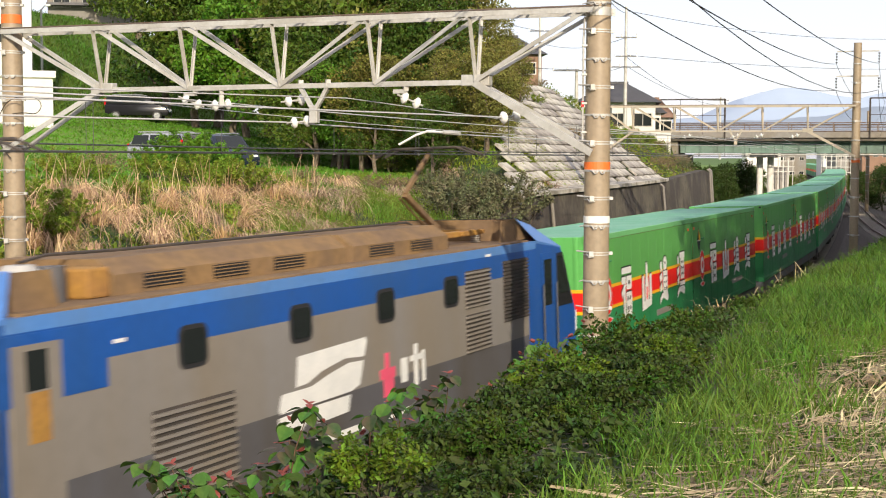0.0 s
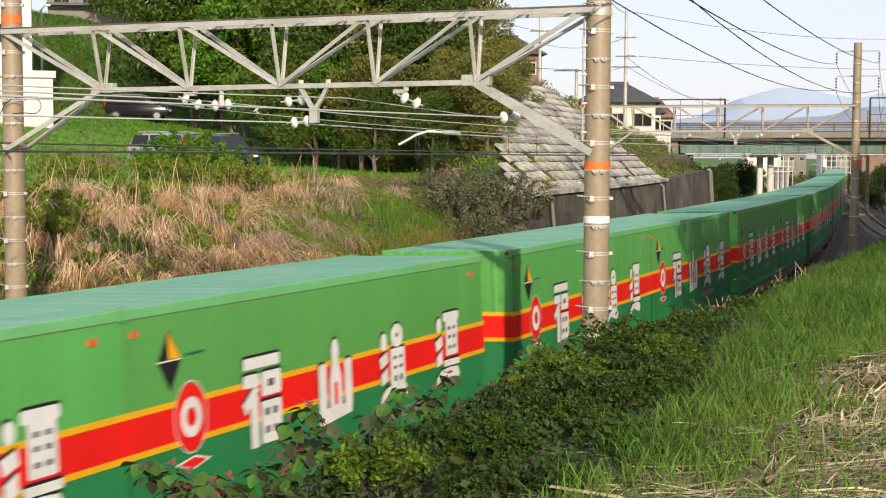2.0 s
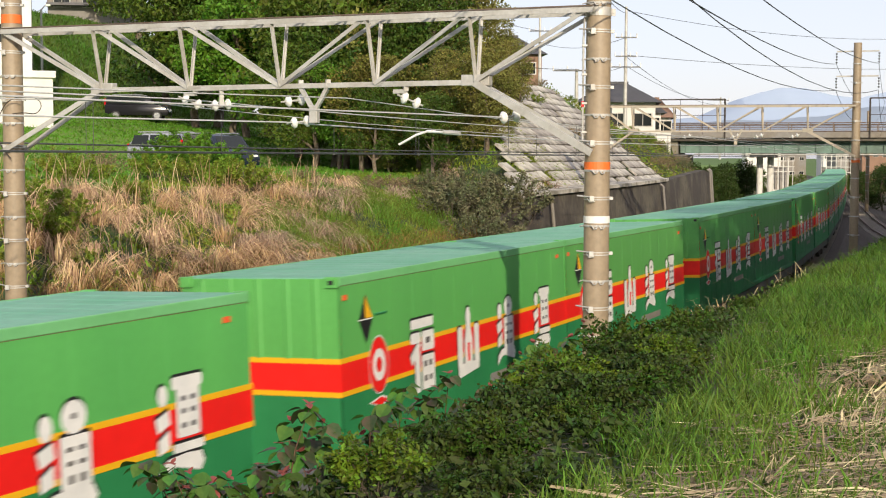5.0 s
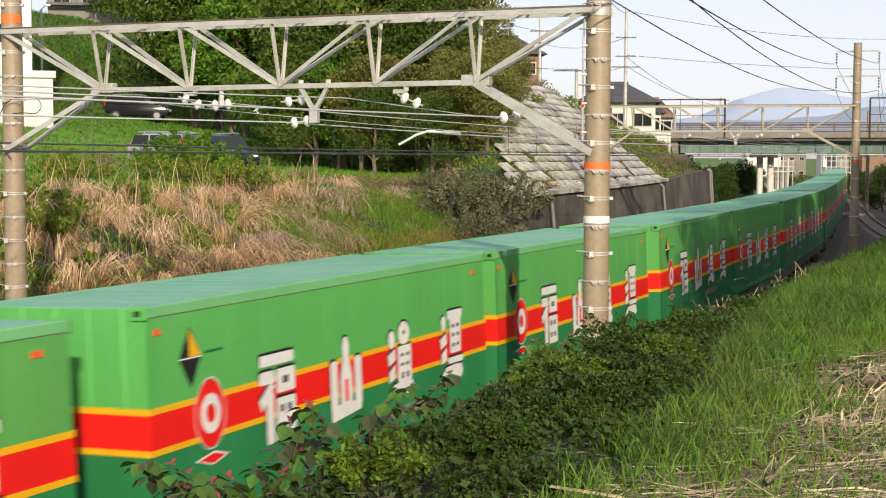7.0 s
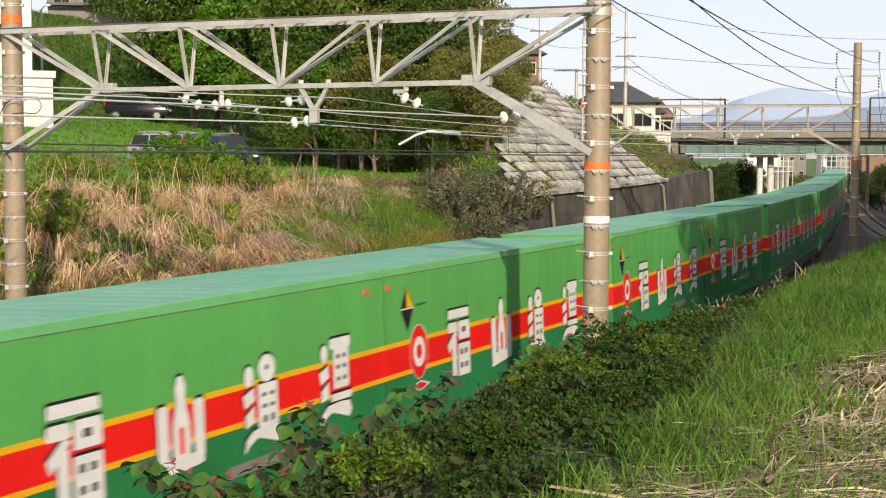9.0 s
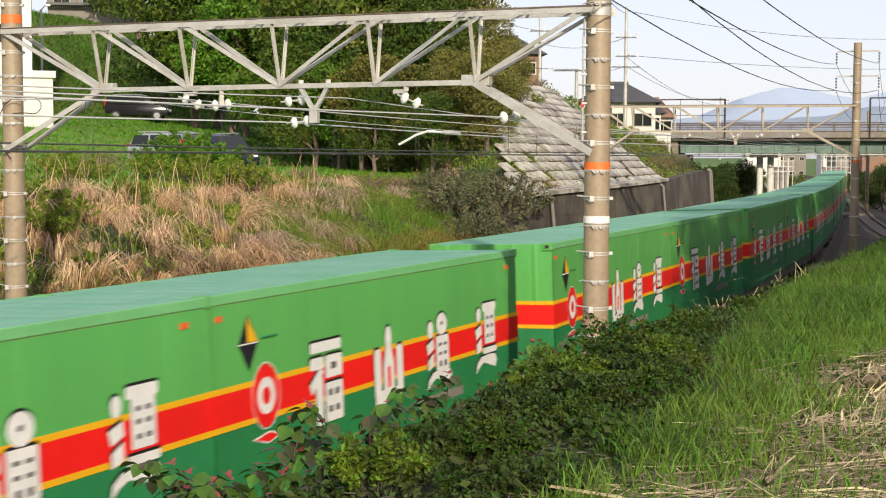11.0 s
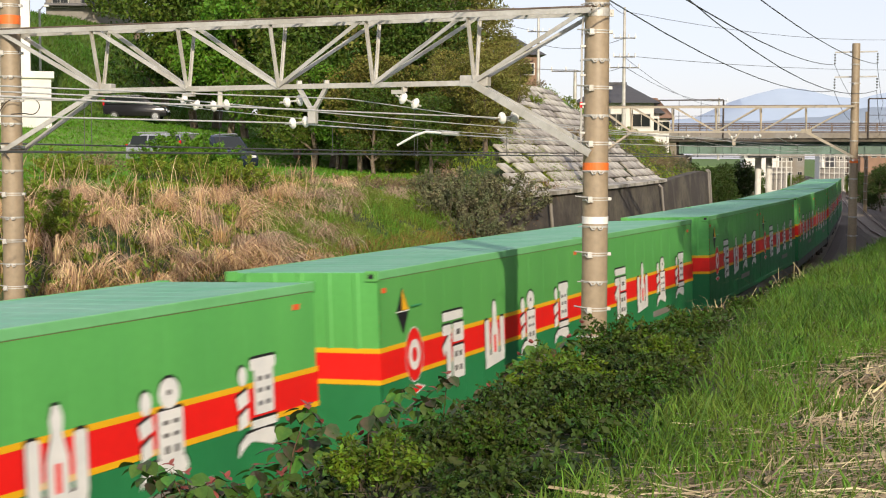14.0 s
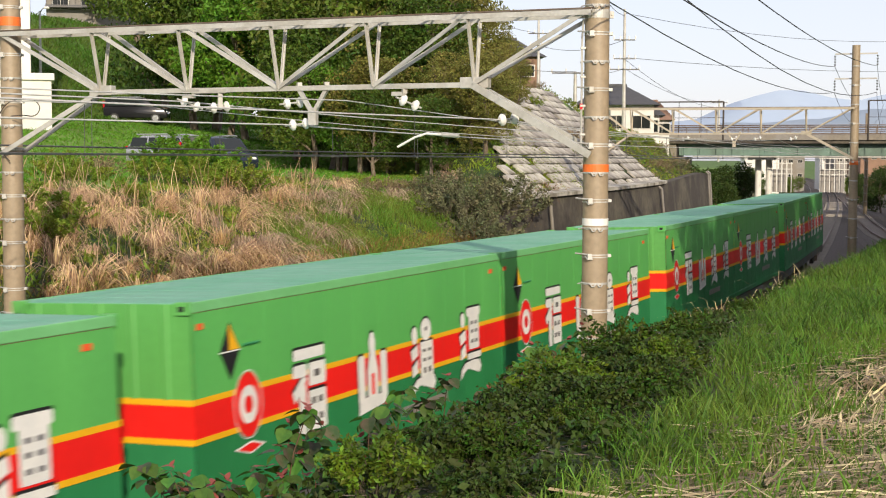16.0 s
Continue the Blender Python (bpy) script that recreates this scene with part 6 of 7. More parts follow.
tussocks("pampas", bank(3100, lambda x, y, s, l: (l > 8.2) & (l < 13.8) & (col(x, y) < 600) & (col(x, y) > -60) & is_dry(x, y)), 70, 0.85, 0.015, "dry", "dry straw-coloured pampas grass hanging down the bank")
grass("pampas_stalk", bank(9000, lambda x, y, s, l: (l > 9.5) & (l < 14.5) & (col(x, y) < 560) & (col(x, y) > -60) & is_dry(x, y)), 1.15, 0.016, 0.35, "dry", "upright dry reed stalks on the bank", 0.4)
grass("dry_fringe", bank(110000, lambda x, y, s, l: (l > 7.4) & (l < 9.1) & (s < 40)), 0.55, 0.018, 1.2, "drybrown", "brown dead grass along the foot of the bank", 0.8, (0.3, -0.5, 0))
grass("green_mound", scatter(40000, -7, 2, 37, 54, lambda x, y, s, l: (l > 8.4) & (l < 13.2) & (col(x, y) > 470) & (col(x, y) < 800) & (wob(x, y, 0.8, 3) > -0.5)), 0.42, 0.018, 0.9, "mound", "tall bright green grass on the bank", 0.7, (0.2, -0.3, 0))
tussocks("dead_brush", scatter(900, -9, 3, 44, 62, lambda x, y, s, l: (l > 11.8) & (l < 14.0) & (col(x, y) > 440) & (col(x, y) < 810) & (wob(x, y, 1.1, 6) > -0.05)), 60, 0.6, 0.014, "deadgrey", "grey-brown dead brush along the top of the bank")
tussocks("dead_tussock", scatter(420, -9, -1, 33, 50, lambda x, y, s, l: (l > 8.6) & (l < 12.5) & (col(x, y) > 380) & (col(x, y) < 620) & (wob(x, y, 1.2, 9) > 0.25)), 80, 0.8, 0.014, "deadgrey", "dull dead tussocks hanging on the bank")
grass("bank_grass", bank(80000, lambda x, y, s, l: (l > 7.6) & (l < 17) & (s < 46) & (dryness(x, y) + np.clip((440 - col(x, y)) / 200, -1.5, 0.9) < 0.55)), 0.20, 0.020, 1.2, "bankgreen", "green grass and weeds on the bank", 0.7, (0.1, -0.2, 0))
grass("bank_weeds", bank(90000, lambda x, y, s, l: (l > 7.6) & (l < 16) & (s < 46) & (wob(x, y, 0.7, 5) > -0.2)), 0.22, 0.07, 1.3, "weed", "leafy weeds on the bank", 0.6)
grass("lawn_grass", scatter(70000, -34, 8, 44, 100, lambda x, y, s, l: (l > 14.0) & (l < 44) & (col(x, y) < 880) & (col(x, y) > -30)), 0.16, 0.06, 1.2, "lawnblade", "bright green grass around the parked cars", 0.6)
grass("hill_grass", scatter(60000, -48, -8, 84, 122, lambda x, y, s, l: (l > 42) & (l < 66) & (col(x, y) < 480) & (col(x, y) > -30)), 0.4, 0.07, 1.0, "hillbladeshade", "rough green grass on the hillside, toned for shade", 0.6)


def weeds(name, p, tall, size, m, label):
    """Low leafy plants: small leaves at random heights over the ground."""
    q = p + np.array([0, 0, 1.0]) * (tall * rng.uniform(0.05, 1.0, len(p)) * (0.55 + 0.45 * wob(p[:, 0], p[:, 1], 3.1, 1)))[:, None]
    v, f = leaf_cloud(q, size, up=1.0)
    return tagged(cloud(name, v, f, M[m]), label, "weeds", kind="stuff")


weeds("leafy_weeds", bank(110000, lambda x, y, s, l: (l > 8.0) & (l < 16) & (s < 44) & ~is_dry(x, y)), 0.5, 0.085, "weed", "leafy green weeds covering the bank")
weeds("low_weeds", bank(50000, lambda x, y, s, l: (l > 8.0) & (l < 16) & (s < 44) & (wob(x, y, 0.9, 8) > 0.2)), 0.35, 0.11, "leaf", "darker leafy weeds among the dry grass")
weeds("slope_growth", scatter(70000, 0, 34, 78, 124, lambda x, y, s, l: (s > 67) & (s < 112) & (l > 8.8) & (l < 24) & (wob(x, y, 0.5, 4) > -0.35)), 0.6, 0.16, "weed", "green growth on the slope beyond the paving")
weeds("brown_growth", scatter(40000, 0, 34, 78, 124, lambda x, y, s, l: (s > 66) & (s < 100) & (l > 8.8) & (l < 20) & (wob(x, y, 0.4, 1) > 0.0)), 0.7, 0.13, "twigbrown", "brown dead growth on the slope beyond the paving")
weeds("verge_plants", scatter(190000, *NEAR, lambda x, y, s, l: (l < -4.0) & (l > verge(s) + 0.1) & (mown(x, y) < 0.0)), 0.34, 0.06, "shrubdark", "small leafy plants at the edge of the shrubs")
bankshrubs = [fern_shrub("shrub", 21, 1.3, 1.6, 5000, 0.11, "leafbright", "bright green leafy shrub on the bank"),
              fern_shrub("shrub", 22, 1.4, 1.5, 5000, 0.11, "weed", "green leafy shrub on the bank"),
              fern_shrub("shrub", 23, 1.5, 1.7, 3600, 0.10, "leafgrey", "grey-green half-bare shrub on the bank"),
              fern_shrub("shrub", 24, 1.3, 1.2, 1800, 0.09, "twigbrown", "brown bare-twigged shrub on the bank")]
for i, (c, d, k, sc) in enumerate([(300, 48, 0, 0.95), (325, 49, 0, 1.05), (365, 50, 0, 1.0), (345, 52, 0, 1.0), (405, 46, 1, 0.6), (435, 45, 2, 0.6), (460, 44, 3, 0.5), (350, 44, 1, 0.7), (270, 45, 1, 0.6), (425, 43, 1, 0.8),
                                  (690, 54, 3, 0.6), (650, 53, 3, 0.55), (730, 54, 3, 0.65), (770, 53, 2, 0.8), (805, 50, 2, 1.0), (835, 52, 2, 1.2), (870, 52, 2, 1.2), (905, 53, 2, 1.1), (850, 48, 2, 1.0), (890, 49.5, 2, 0.9), (925, 52, 3, 0.9), (830, 46.5, 3, 0.6),
                                  (540, 51, 3, 0.5), (600, 52, 3, 0.5), (60, 31, 1, 0.55), (90, 31.5, 1, 0.5), (50, 33, 1, 0.5), (120, 33, 1, 0.5), (150, 40, 1, 0.6), (215, 38, 1, 0.5), (180, 46, 3, 0.7), (110, 44, 1, 0.7), (1010, 73, 3, 0.8)]):
    set_down(bankshrubs[k], px(c, d), d, i * 1.3, sc)
# brown growth over the far end of the paved slope, dark thicket by the bridge
for i, (s, l, k, sc) in enumerate([(70, 10, 3, 0.5), (73, 9.6, 3, 0.6), (76, 10, 3, 0.6), (79, 9.5, 2, 0.6), (82, 10, 3, 0.7), (72, 12, 1, 0.45), (76, 12.5, 1, 0.5), (80, 12, 1, 0.5), (84, 11.5, 3, 0.6), (74, 14, 1, 0.4), (79, 14.5, 3, 0.45), (84, 14, 1, 0.5), (88, 12.5, 2, 0.7), (52, 11, 1, 0.3), (48, 9.6, 2, 0.3), (60, 12, 1, 0.3), (57, 14.5, 1, 0.4), (66, 16.6, 3, 0.5), (62, 16.8, 1, 0.5), (70, 15.5, 1, 0.4)]):
    q = at(s, l)
    set_down(bankshrubs[k], q.x, q.y, i * 1.1, sc)
for i in range(34):
    q = at(58 + i * 2.1, -8.6 - (i % 3) * 0.9)
    set_down(bankshrubs[(1, 2, 3)[i % 3]], q.x, q.y, i * 1.4, 0.5 + 0.08 * (i % 4))
for i, (s, l, k, sc) in enumerate([(94, 9.6, 5, 0.40), (100, 10.5, 5, 0.44), (106, 9, 5, 0.45), (111, 10, 5, 0.45), (97, 12.5, 5, 0.40), (103, 8.2, 5, 0.36), (126, 9.5, 5, 0.5), (134, 9, 5, 0.45), (120, -9, 5, 0.5), (112, -10, 5, 0.55), (128, -9.5, 5, 0.5), (66, -9.5, 5, 0.4), (74, -9.5, 5, 0.42), (82, -9.5, 5, 0.45), (92, -9, 5, 0.5), (102, -9, 5, 0.5), (140, -8.5, 5, 0.5), (152, -8.5, 5, 0.5), (98, -12, 5, 0.7)]):
    q = at(s, l)
    place_tree(protos[k], q.x, q.y, i * 1.9, sc)


# ---- retaining wall and paved slope ----
def make_wall():
    top = empty("wall_stone")
    tagged(top, "dark stained stone retaining wall beside the track", "retaining wall", kind="structure")
    bm = bmesh.new()
    ss = np.arange(29.0, 90.0, 0.8)
    rows = []
    for k, s in enumerate(ss):
        zt = float(np.interp(s, [29, 33, 62, 75, 82, 85, 90], [2.6, 3.72, 3.85, 4.2, 4.35, 4.2, 1.2]))
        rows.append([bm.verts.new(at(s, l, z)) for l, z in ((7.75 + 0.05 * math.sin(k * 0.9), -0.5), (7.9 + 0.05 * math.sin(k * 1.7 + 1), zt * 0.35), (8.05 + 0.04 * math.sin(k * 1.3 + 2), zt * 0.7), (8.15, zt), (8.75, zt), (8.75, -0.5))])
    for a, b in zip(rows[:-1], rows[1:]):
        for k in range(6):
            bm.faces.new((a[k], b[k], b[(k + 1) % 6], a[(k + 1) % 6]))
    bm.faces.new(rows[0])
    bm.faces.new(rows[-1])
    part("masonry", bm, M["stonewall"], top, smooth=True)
    bm = bmesh.new()
    cop = []
    for s in np.arange(32.0, 64.0, 0.8):
        zt = float(np.interp(s, [29, 33, 62, 75], [2.6, 3.72, 3.85, 4.2]))
        cop.append([bm.verts.new(at(s, l, z)) for l, z in ((8.02, zt), (8.02, zt + 0.16), (8.85, zt + 0.22), (8.85, zt))])
    for a, b in zip(cop[:-1], cop[1:]):
        for k in range(4):
            bm.faces.new((a[k], b[k], b[(k + 1) % 4], a[(k + 1) % 4]))
    bm.faces.new(cop[0])
    bm.faces.new(cop[-1])
    part("coping", bm, M["slab"], top, "pale concrete coping")
    for s in (35.5, 60.5, 83.5, 84.6):
        bm = bmesh.new()
        zt = float(np.interp(s, [33, 62, 75, 95], [3.7, 3.85, 4.2, 4.9]))
        line(bm, [at(s, 8.1, zt - 0.1), at(s, 7.92, zt - 0.25), at(s + 0.15, 7.62, 0.0)], 0.07, 8)
        part("drain_pipe", bm, M["lgrey"], top, "pale grey drain pipe")


make_wall()


def make_slope():
    """Concrete slabs laid in courses on the slope above the wall."""
    top = empty("slope_paving")
    tagged(top, "weathered concrete slab paving on the slope above the wall", "paving", kind="structure")
    r = random.Random(9)
    meshes = []
    for k in range(4):
        bm = bmesh.new()
        box(bm, -0.52 + r.uniform(0, 0.08), 0.52 - r.uniform(0, 0.08), -0.31, 0.31 - r.uniform(0, 0.05), -0.06, 0.05, 0.02)
        finish(bm)
        me = bpy.data.meshes.new("slab")
        bm.to_mesh(me)
        bm.free()
        me.materials.append(M["slab"])
        meshes.append(me)
    run, rise = 7.5, 5.72
    ang = math.atan2(rise, run)
    n = 14
    for j in range(n):
        u = (j + 0.5) / n
        l, z = 8.7 + run * u, 3.68 + rise * u + 0.12
        s = 32.5 + (l - 8.6) * 2.6 + 0.5 * (j % 2)
        while s < 66.5 + 0.2 * (l - 8.6):
            if r.random() > 0.07:
                ob = new("slab", r.choice(meshes))
                ob.parent = top
                ob.matrix_world = frame_at(s, l, z, 0) @ Matrix.Rotation(ang + r.uniform(-0.025, 0.025), 4, "X") @ Matrix.Rotation(r.uniform(-0.04, 0.04), 4, "Z") @ Matrix.Translation((0, 0, r.uniform(-0.02, 0.02)))
            s += 1.06


make_slope()


# ---- buildings ----
def make_house(x, y, z, w, d, h, turn, label, wall="house", roof="rooftile", flat=False, windows=3, floors=2, pitch=0.28, name="house", ws=0.75):
    """House with wall, roof, doors and windows; its front faces the camera's side."""
    top = empty(name, Matrix.Translation((x, y, z)) @ Matrix.Rotation(turn, 4, "Z"))
    bm = bmesh.new()
    box(bm, -w / 2, w / 2, -d / 2, d / 2, -3.0, h)
    part("wall", bm, M[wall], top)
    bm = bmesh.new()
    if flat:
        box(bm, -w / 2 - 0.15, w / 2 + 0.15, -d / 2 - 0.15, d / 2 + 0.15, h - 0.1, h + 0.25, 0.03)
    else:
        e, k = 0.5, d * pitch
        put(bm, [(-w / 2 - e, -d / 2 - e, h - 0.1), (w / 2 + e, -d / 2 - e, h - 0.1), (w / 2 + e, d / 2 + e, h - 0.1), (-w / 2 - e, d / 2 + e, h - 0.1), (-w / 2 + d * 0.3, 0, h + k), (w / 2 - d * 0.3, 0, h + k)],
            [(0, 1, 5, 4), (1, 2, 5), (2, 3, 4, 5), (3, 0, 4), (3, 2, 1, 0)])
        beam(bm, (-w / 2 + d * 0.3 - 0.1, 0, h + k + 0.05), (w / 2 - d * 0.3 + 0.1, 0, h + k + 0.05), 0.3, 0.2)
    part("roof", bm, M[roof], top)
    for f in range(floors):
        for i in range(windows):
            xc = -w / 2 + w * (i + 0.5) / windows
            zc = h * (f + 0.55) / floors
            bm = bmesh.new()
            box(bm, xc - ws, xc + ws, -d / 2 - 0.06, -d / 2 + 0.02, zc - ws * 0.73, zc + ws * 0.73, 0.01)
            fr = part("window", bm, M["galv"], top)
            bm = bmesh.new()
            box(bm, xc - ws * 0.88, xc - 0.02, -d / 2 - 0.075, -d / 2 - 0.05, zc - ws * 0.63, zc + ws * 0.63)
            box(bm, xc + 0.02, xc + ws * 0.88, -d / 2 - 0.075, -d / 2 - 0.05, zc - ws * 0.63, zc + ws * 0.63)
            part("pane", bm, M["glass"], fr)
    return tagged(top, label, "house", "houses")


make_house(-27.2, 75.5, 6.6, 9.6, 6, 13, 0.28, "tall off-white rendered building on the hill", roof="house", flat=True, windows=4, floors=4)
make_house(-23.2, 70.5, 6.4, 6.7, 3.4, 2.8, 0.28, "low white annex beside the tall building", roof="house", flat=True, windows=1, floors=1)
h2 = make_house(-31.6, 128, 17.4, 7.5, 8, 5.2, 0.1, "grey two-storey house with a balcony on the hilltop", "bridgegrey", windows=3)
bm = bmesh.new()
for k in range(15):
    tube(bm, (-3.6 + k * 0.5, -4.9, 1.2), (-3.6 + k * 0.5, -4.9, 2.2), 0.02, n=5)
for z in (1.2, 2.2):
    beam(bm, (-3.7, -4.9, z), (3.5, -4.9, z), 0.06, 0.06)
box(bm, -3.7, 3.5, -5.0, -3.9, 1.0, 1.15)
part("balcony", bm, M["dgrey"], h2, "dark balcony railing")
make_house(13.9, 112, 6.4, 5.8, 7, 3.2, -0.1, "white house with a dark tiled hip roof", windows=3, floors=1, pitch=0.22)
make_house(px(1130, 118), 118, 6.8, 3.2, 6, 2.2, -0.1, "pale house behind the bridge", windows=2, floors=1)
make_house(px(1156, 128), 128, 6.9, 2.6, 6, 2.0, -0.1, "small white house with a brown roof", roof="housebrown", windows=2, floors=1)
make_house(6.0, 128, 11.5, 5.0, 6, 3.0, 0.1, "brown wooden house above the trees", "housebrown", windows=2, floors=1)
r3 = random.Random(3)
for i, (c, d, w, h) in enumerate([(1345, 228, 5.5, 5.6), (1392, 250, 5.0, 5.0), (1468, 262, 4.0, 5.4), (1490, 240, 4.0, 5.4), (1535, 215, 4.2, 5.8), (1370, 290, 6, 6.5), (1520, 300, 9, 6.0), (1560, 250, 6, 6)]):
    make_house(px(c, d), d, 1.2, w, 6, h, r3.uniform(-0.2, 0.2), "small pale house beyond the bridge", ("house", "bridgegrey", "house", "lgrey", "housebrown")[i % 5], windows=3, floors=2, ws=0.42, roof=("rooftile", "housebrown")[i % 2])


def white_frame(c, d, z0, w, h, bays):
    """Open white steel frame: posts, rails and a low solid base."""
    top = empty("steel_frame", Matrix.Translation((px(c, d), d, z0)))
    for k in range(bays + 1):
        x = -w / 2 + w * k / bays
        for y in (0, 2.5):
            bm = bmesh.new()
            box(bm, x - 0.05, x + 0.05, y - 0.05, y + 0.05, -2.5, h * (1.0, 0.8, 1.1)[k % 3], 0.01)
            part("post", bm, M["galv"], top)
    for z in (h, h * 0.72, h * 0.36, 0.1):
        for y in (0, 2.5):
            bm = bmesh.new()
            beam(bm, (-w / 2 - 0.2, y, z), (w / 2 + 0.2, y, z), 0.09, 0.09)
            part("crossbar", bm, M["galv"], top)
    bm = bmesh.new()
    box(bm, -w / 2, w / 2, 2.6, 2.8, -2.5, h * 0.36, 0.02)
    part("panel", bm, M["lgrey"], top)
    return tagged(top, "white painted steel frame beside the far tracks", "steel frame", "steel frames")


white_frame(1384, 196, 3.2, 2.8, 2.2, 4)
white_frame(1482, 205, 3.0, 3.6, 2.5, 5)


def make_lamp(x, y, z, h, arm):
    top = empty("street_lamp", Matrix.Translation((x, y, z)))
    bm = bmesh.new()
    tube(bm, (0, 0, -0.5), (0, 0, h), 0.09, 0.06, n=12)
    part("post", bm, M["galv"], top)
    bm = bmesh.new()
    line(bm, [(0, 0, h - 0.1), (arm * 0.5, 0, h + 0.15), (arm, 0, h + 0.2)], 0.035, 8)
    part("arm", bm, M["galv"], top)
    bm = bmesh.new()
    box(bm, min(arm * 0.8, arm * 1.6), max(arm * 0.8, arm * 1.6), -0.12, 0.12, h + 0.13, h + 0.26, 0.04)
    part("lamp_head", bm, M["porcelain"], top)
    return tagged(top, "grey steel street lamp on the hillside", "street lamp")


make_lamp(px(78, 82), 82, 8.0, 5.8, 0.35)


def make_far_pole(c, d, z0, z1, arms, name="power_pole"):
    top = empty(name, Matrix.Translation((px(c, d), d, 0)))
    bm = bmesh.new()
    tube(bm, (0, 0, z0), (0, 0, z1), 0.16, 0.10, n=10)
    part("shaft", bm, M["galv"], top)
    for k, (z, half) in enumerate(arms):
        bm = bmesh.new()
        beam(bm, (-half, -0.12, z), (half, -0.12, z), 0.09, 0.09)
        part("cross_arm", bm, M["wire"], top)
        for t in (-1, -0.4, 0.4, 1):
            bm = bmesh.new()
            tube(bm, (half * t, -0.12, z), (half * t, -0.12, z + 0.3), 0.06, 0.04, n=6)
            part("insulator", bm, M["porcelain"], top)
    return tagged(top, "slim utility pole with cross arms above the houses", "utility pole", "power poles")


make_far_pole(1104, 105, 7, 16.5, [(12.0, 1.1), (12.8, 0.8), (14.2, 0.8)])
make_far_pole(953, 120, 8, 17.3, [(16.0, 0.9), (15.0, 0.7)])
make_far_pole(1018, 95, 8, 11.2, [(11.1, 1.6)])
make_far_pole(1272, 175, 5, 12.8, [(12.4, 1.0), (11.7, 0.8)])
for a, b, sag in (((1104, 105, 16.2), (1700, 150, 18.5), 1.2), ((1104, 105, 12.9), (1800, 160, 16.0), 0.8), ((1104, 105, 12.1), (1272, 175, 12.4), 0.8), ((1104, 105, 12.8), (1272, 175, 11.8), 0.9), ((1104, 105, 14.2), (953, 120, 15.0), 0.6),
                  ((953, 120, 16.0), (640, 110, 20.0), 0.6), ((1018, 95, 11.2), (1104, 105, 12.1), 0.3), ((1018, 95, 11.2), (700, 90, 13.0), 0.6), ((1104, 105, 16.0), (960, 40, 13.0), 0.8)):
    wire("power_line", [(px(a[0], a[1]), a[1], a[2]), (px(b[0], b[1]), b[1], b[2])], 0.02, "wire", "thin dark power line against the sky", sag)


# ---- parked cars ----
def make_car(x, y, turn, paint, label, van=True, ln=4.1):
    """Small estate or van, nose at +x."""
    top = empty("car", Matrix.Translation((x, y, ground_z(x, y) + 0.02)) @ Matrix.Rotation(turn, 4, "Z"))
    b = ln / 2
    if van:
        side = [(-b, 0.32), (b - 0.05, 0.30), (b, 0.62), (b - 0.25, 0.92), (b - 0.85, 1.02), (-b + 0.02, 1.02)]
        roof = [(-b + 0.04, 1.02), (b - 0.80, 1.02), (b - 1.35, 1.52), (b - 1.7, 1.60), (-b + 0.3, 1.60), (-b + 0.12, 1.50)]
    else:
        side = [(-b, 0.32), (b - 0.05, 0.30), (b, 0.60), (b - 0.25, 0.84), (b - 1.1, 0.92), (-b + 0.02, 0.95)]
        roof = [(-b + 0.05, 0.95), (b - 1.05, 0.92), (b - 1.8, 1.42), (b - 2.1, 1.48), (-b + 0.75, 1.46), (-b + 0.2, 1.10)]

    def shell(poly, hw, taper):
        bm = bmesh.new()
        prism(bm, poly, "y", -hw, hw)
        for v in bm.verts:
            if v.co.z > 1.2:
                v.co.y *= taper
        bmesh.ops.bevel(bm, geom=bm.edges[:], offset=0.05, segments=2, affect="EDGES", profile=0.5)
        return bm
    part("body", shell(side, 0.83, 1.0), M[paint], top, smooth=True)
    part("cabin", shell(roof, 0.80, 0.86), M[paint], top, smooth=True)
    zc, zt = (1.06, 1.50) if van else (0.98, 1.38)
    for sgn in (-1, 1):
        for i in range(3):
            x0 = -b + 0.22 + i * (ln - 1.5) / 3
            x1 = x0 + (ln - 1.5) / 3 - 0.08
            bm = bmesh.new()
            put(bm, [(x0, sgn * 0.815, zc), (x1, sgn * 0.815, zc), (x1 - (0.25 if i == 2 else 0.0), sgn * 0.72, zt), (x0 + (0.1 if i == 0 else 0), sgn * 0.72, zt)], [(0, 1, 2, 3)])
            part("side_window", bm, M["glass"], top)
    bm = bmesh.new()
    put(bm, [(-b - 0.01, -0.62, zc), (-b - 0.01, 0.62, zc), (-b + (0.13 if van else 0.45), 0.56, zt), (-b + (0.13 if van else 0.45), -0.56, zt)], [(0, 1, 2, 3)])
    part("rear_window", bm, M["glass"], top)
    bm = bmesh.new()
    put(bm, [(b - 0.78, -0.66, zc), (b - 0.78, 0.66, zc), (b - 1.35, 0.58, zt + 0.02), (b - 1.35, -0.58, zt + 0.02)], [(0, 1, 2, 3)])
    part("windscreen", bm, M["glass"], top)
    for xx in (-b + 0.72, b - 0.75):
        for sgn in (-1, 1):
            bm = bmesh.new()
            tube(bm, (xx, sgn * 0.68, 0.30), (xx, sgn * 0.85, 0.30), 0.30, n=20)
            wh = part("wheel", bm, M["rubber"], top)
            bm = bmesh.new()
            tube(bm, (xx, sgn * 0.84, 0.30), (xx, sgn * 0.865, 0.30), 0.20, n=16)
            part("rim", bm, M["carsilver"], wh)
    for sgn in (-1, 1):
        bm = bmesh.new()
        box(bm, -b - 0.02, -b + 0.10, sgn * 0.72 - 0.08, sgn * 0.72 + 0.08, 0.95, 1.38 if van else 1.0, 0.02)
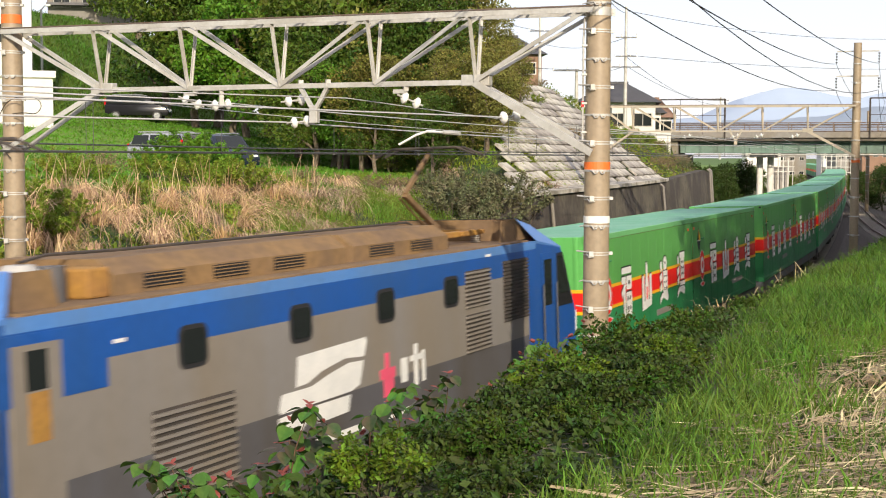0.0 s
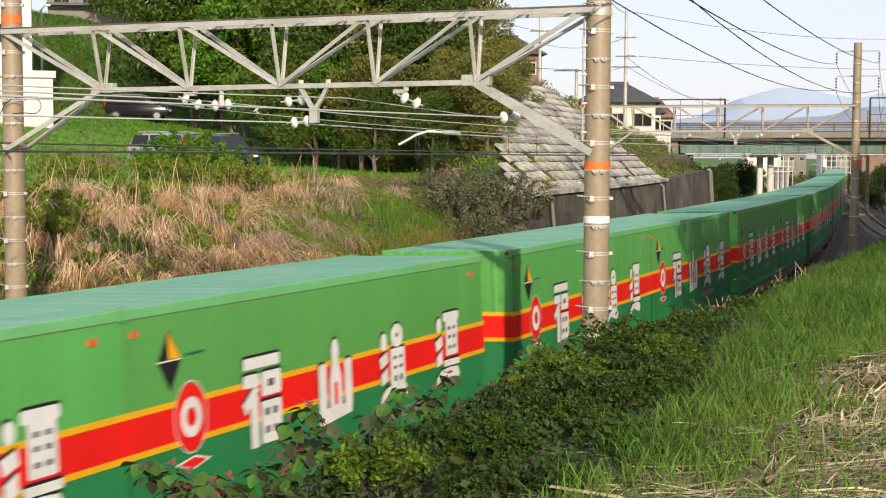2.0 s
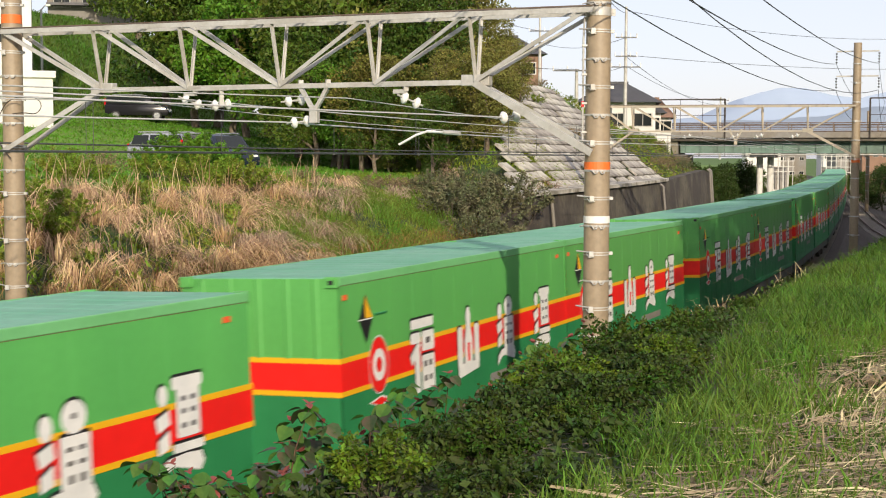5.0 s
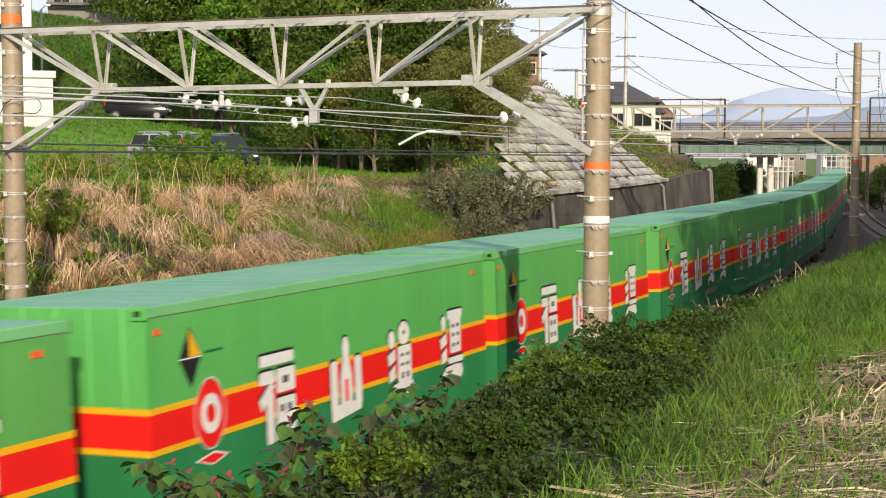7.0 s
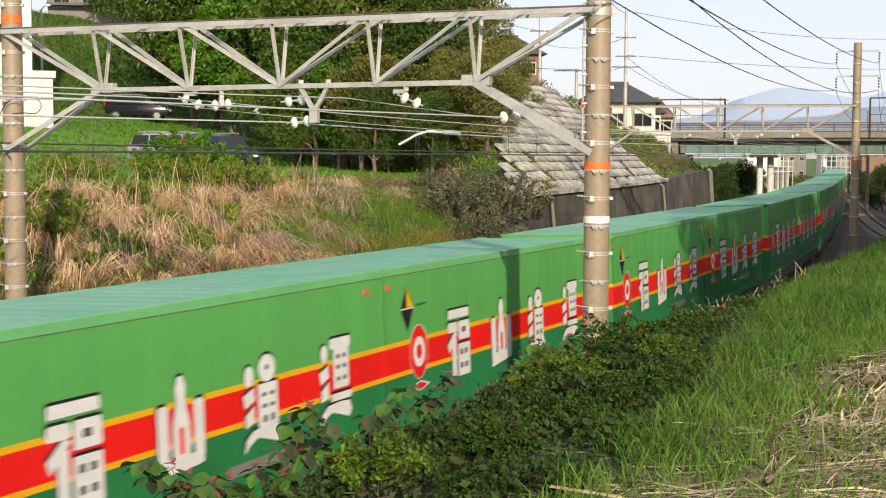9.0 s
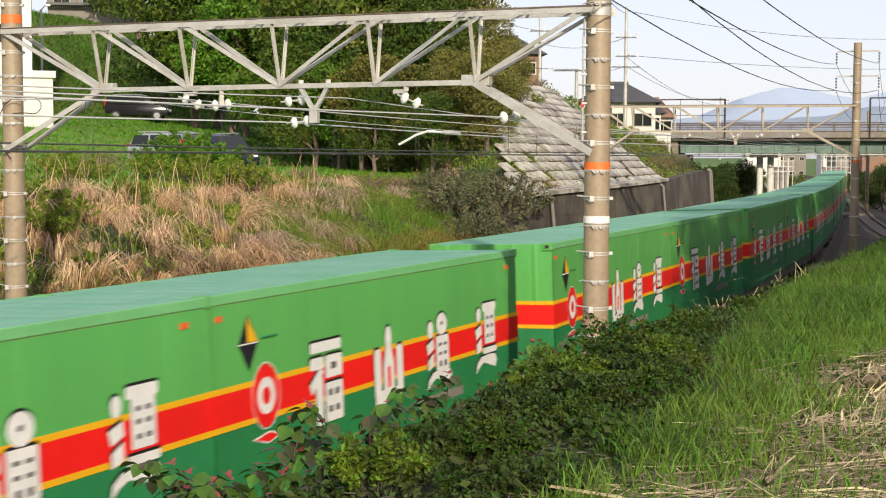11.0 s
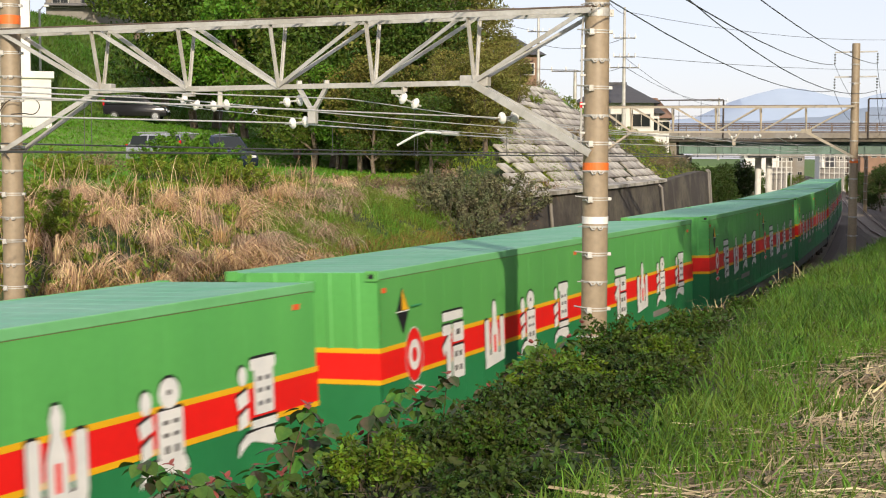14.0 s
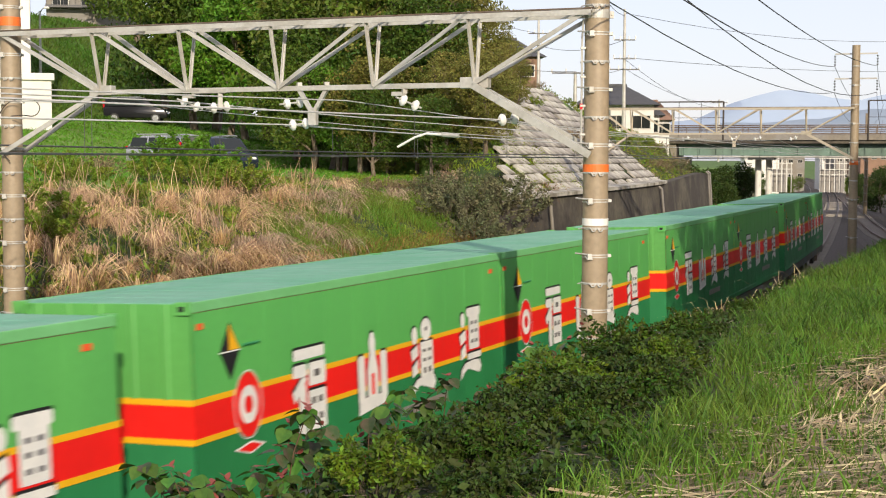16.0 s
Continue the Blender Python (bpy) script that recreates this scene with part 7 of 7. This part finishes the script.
        part("tail_lamp", bm, M["tail"], top)
        bm = bmesh.new()
        box(bm, b - 0.16, b - 0.02, sgn * 0.62 - 0.11, sgn * 0.62 + 0.11, 0.64, 0.74, 0.03)
        part("headlight", bm, M["porcelain"], top)
        bm = bmesh.new()
        line(bm, [(-b + 0.5, sgn * 0.66, zt + 0.13), (0.2, sgn * 0.66, zt + 0.15), (b - 1.6, sgn * 0.66, zt + 0.12)], 0.03, 6)
        part("roof_rail", bm, M["carsilver"], top)
    return tagged(top, label, "car", "parked cars")


make_car(px(247, 91), 91, 0.05, "carblack", "dark minivan parked on the grassy hillside")
make_car(px(388, 59), 59, -0.95, "carnavy", "dark estate car with roof rails parked behind shrubs", ln=4.3)
make_car(px(316, 62), 62, -0.3, "carsilver", "silver car parked beside the dark estate", van=False, ln=4.2)


# ---- droppers and hills ----
def make_dropper(s, l, z0, z1):
    bm = bmesh.new()
    tube(bm, at(s, l, z0), at(s, l, z1), 0.006, n=5)
    box(bm, *[v for c in at(s, l, z0) for v in (c - 0.02, c + 0.02)])
    return tagged(part("wire_dropper", bm, M["wire"]), "thin vertical dropper between two overhead wires", "wire dropper", "wire droppers")


for l in (-0.1, 3.7):
    for k in range(10):
        u = (k + 0.5) / 10
        make_dropper(PS + 41.72 * u, l, 5.30, 6.12 - u * (1 - u))
for l in (5.0, 4.85):
    make_dropper(PS, l, 5.30, 6.3)


def make_hills():
    top = empty("distant_hills")
    tagged(top, "blue mountains on the horizon with haze in their colour", "mountain", kind="structure")
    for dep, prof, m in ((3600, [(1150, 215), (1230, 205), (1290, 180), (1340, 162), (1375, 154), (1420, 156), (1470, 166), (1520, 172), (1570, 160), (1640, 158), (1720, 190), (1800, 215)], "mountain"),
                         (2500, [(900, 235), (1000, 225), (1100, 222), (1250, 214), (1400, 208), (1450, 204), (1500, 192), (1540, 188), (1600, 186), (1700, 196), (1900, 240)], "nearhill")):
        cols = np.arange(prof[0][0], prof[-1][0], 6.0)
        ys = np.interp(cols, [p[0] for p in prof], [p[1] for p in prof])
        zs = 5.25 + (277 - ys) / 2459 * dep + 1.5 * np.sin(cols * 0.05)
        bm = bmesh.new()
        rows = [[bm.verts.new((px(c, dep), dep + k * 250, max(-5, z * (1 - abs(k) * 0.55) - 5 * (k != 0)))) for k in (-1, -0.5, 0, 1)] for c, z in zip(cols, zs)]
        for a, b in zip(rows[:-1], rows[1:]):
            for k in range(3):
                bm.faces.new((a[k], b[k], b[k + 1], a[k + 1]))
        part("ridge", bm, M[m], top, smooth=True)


make_hills()


# ---- hedges beyond the bridge ----
for i, (c, d, k, sc) in enumerate([(1335, 190, 0, 0.35), (1350, 180, 0, 0.3), (1395, 215, 1, 0.3), (1520, 170, 5, 0.4), (1545, 160, 5, 0.45), (1562, 150, 5, 0.5), (1500, 215, 1, 0.3), (1475, 230, 0, 0.28), (1415, 240, 1, 0.28)]):
    place_tree(protos[k], px(c, d), d, i * 1.3, sc)


motions()
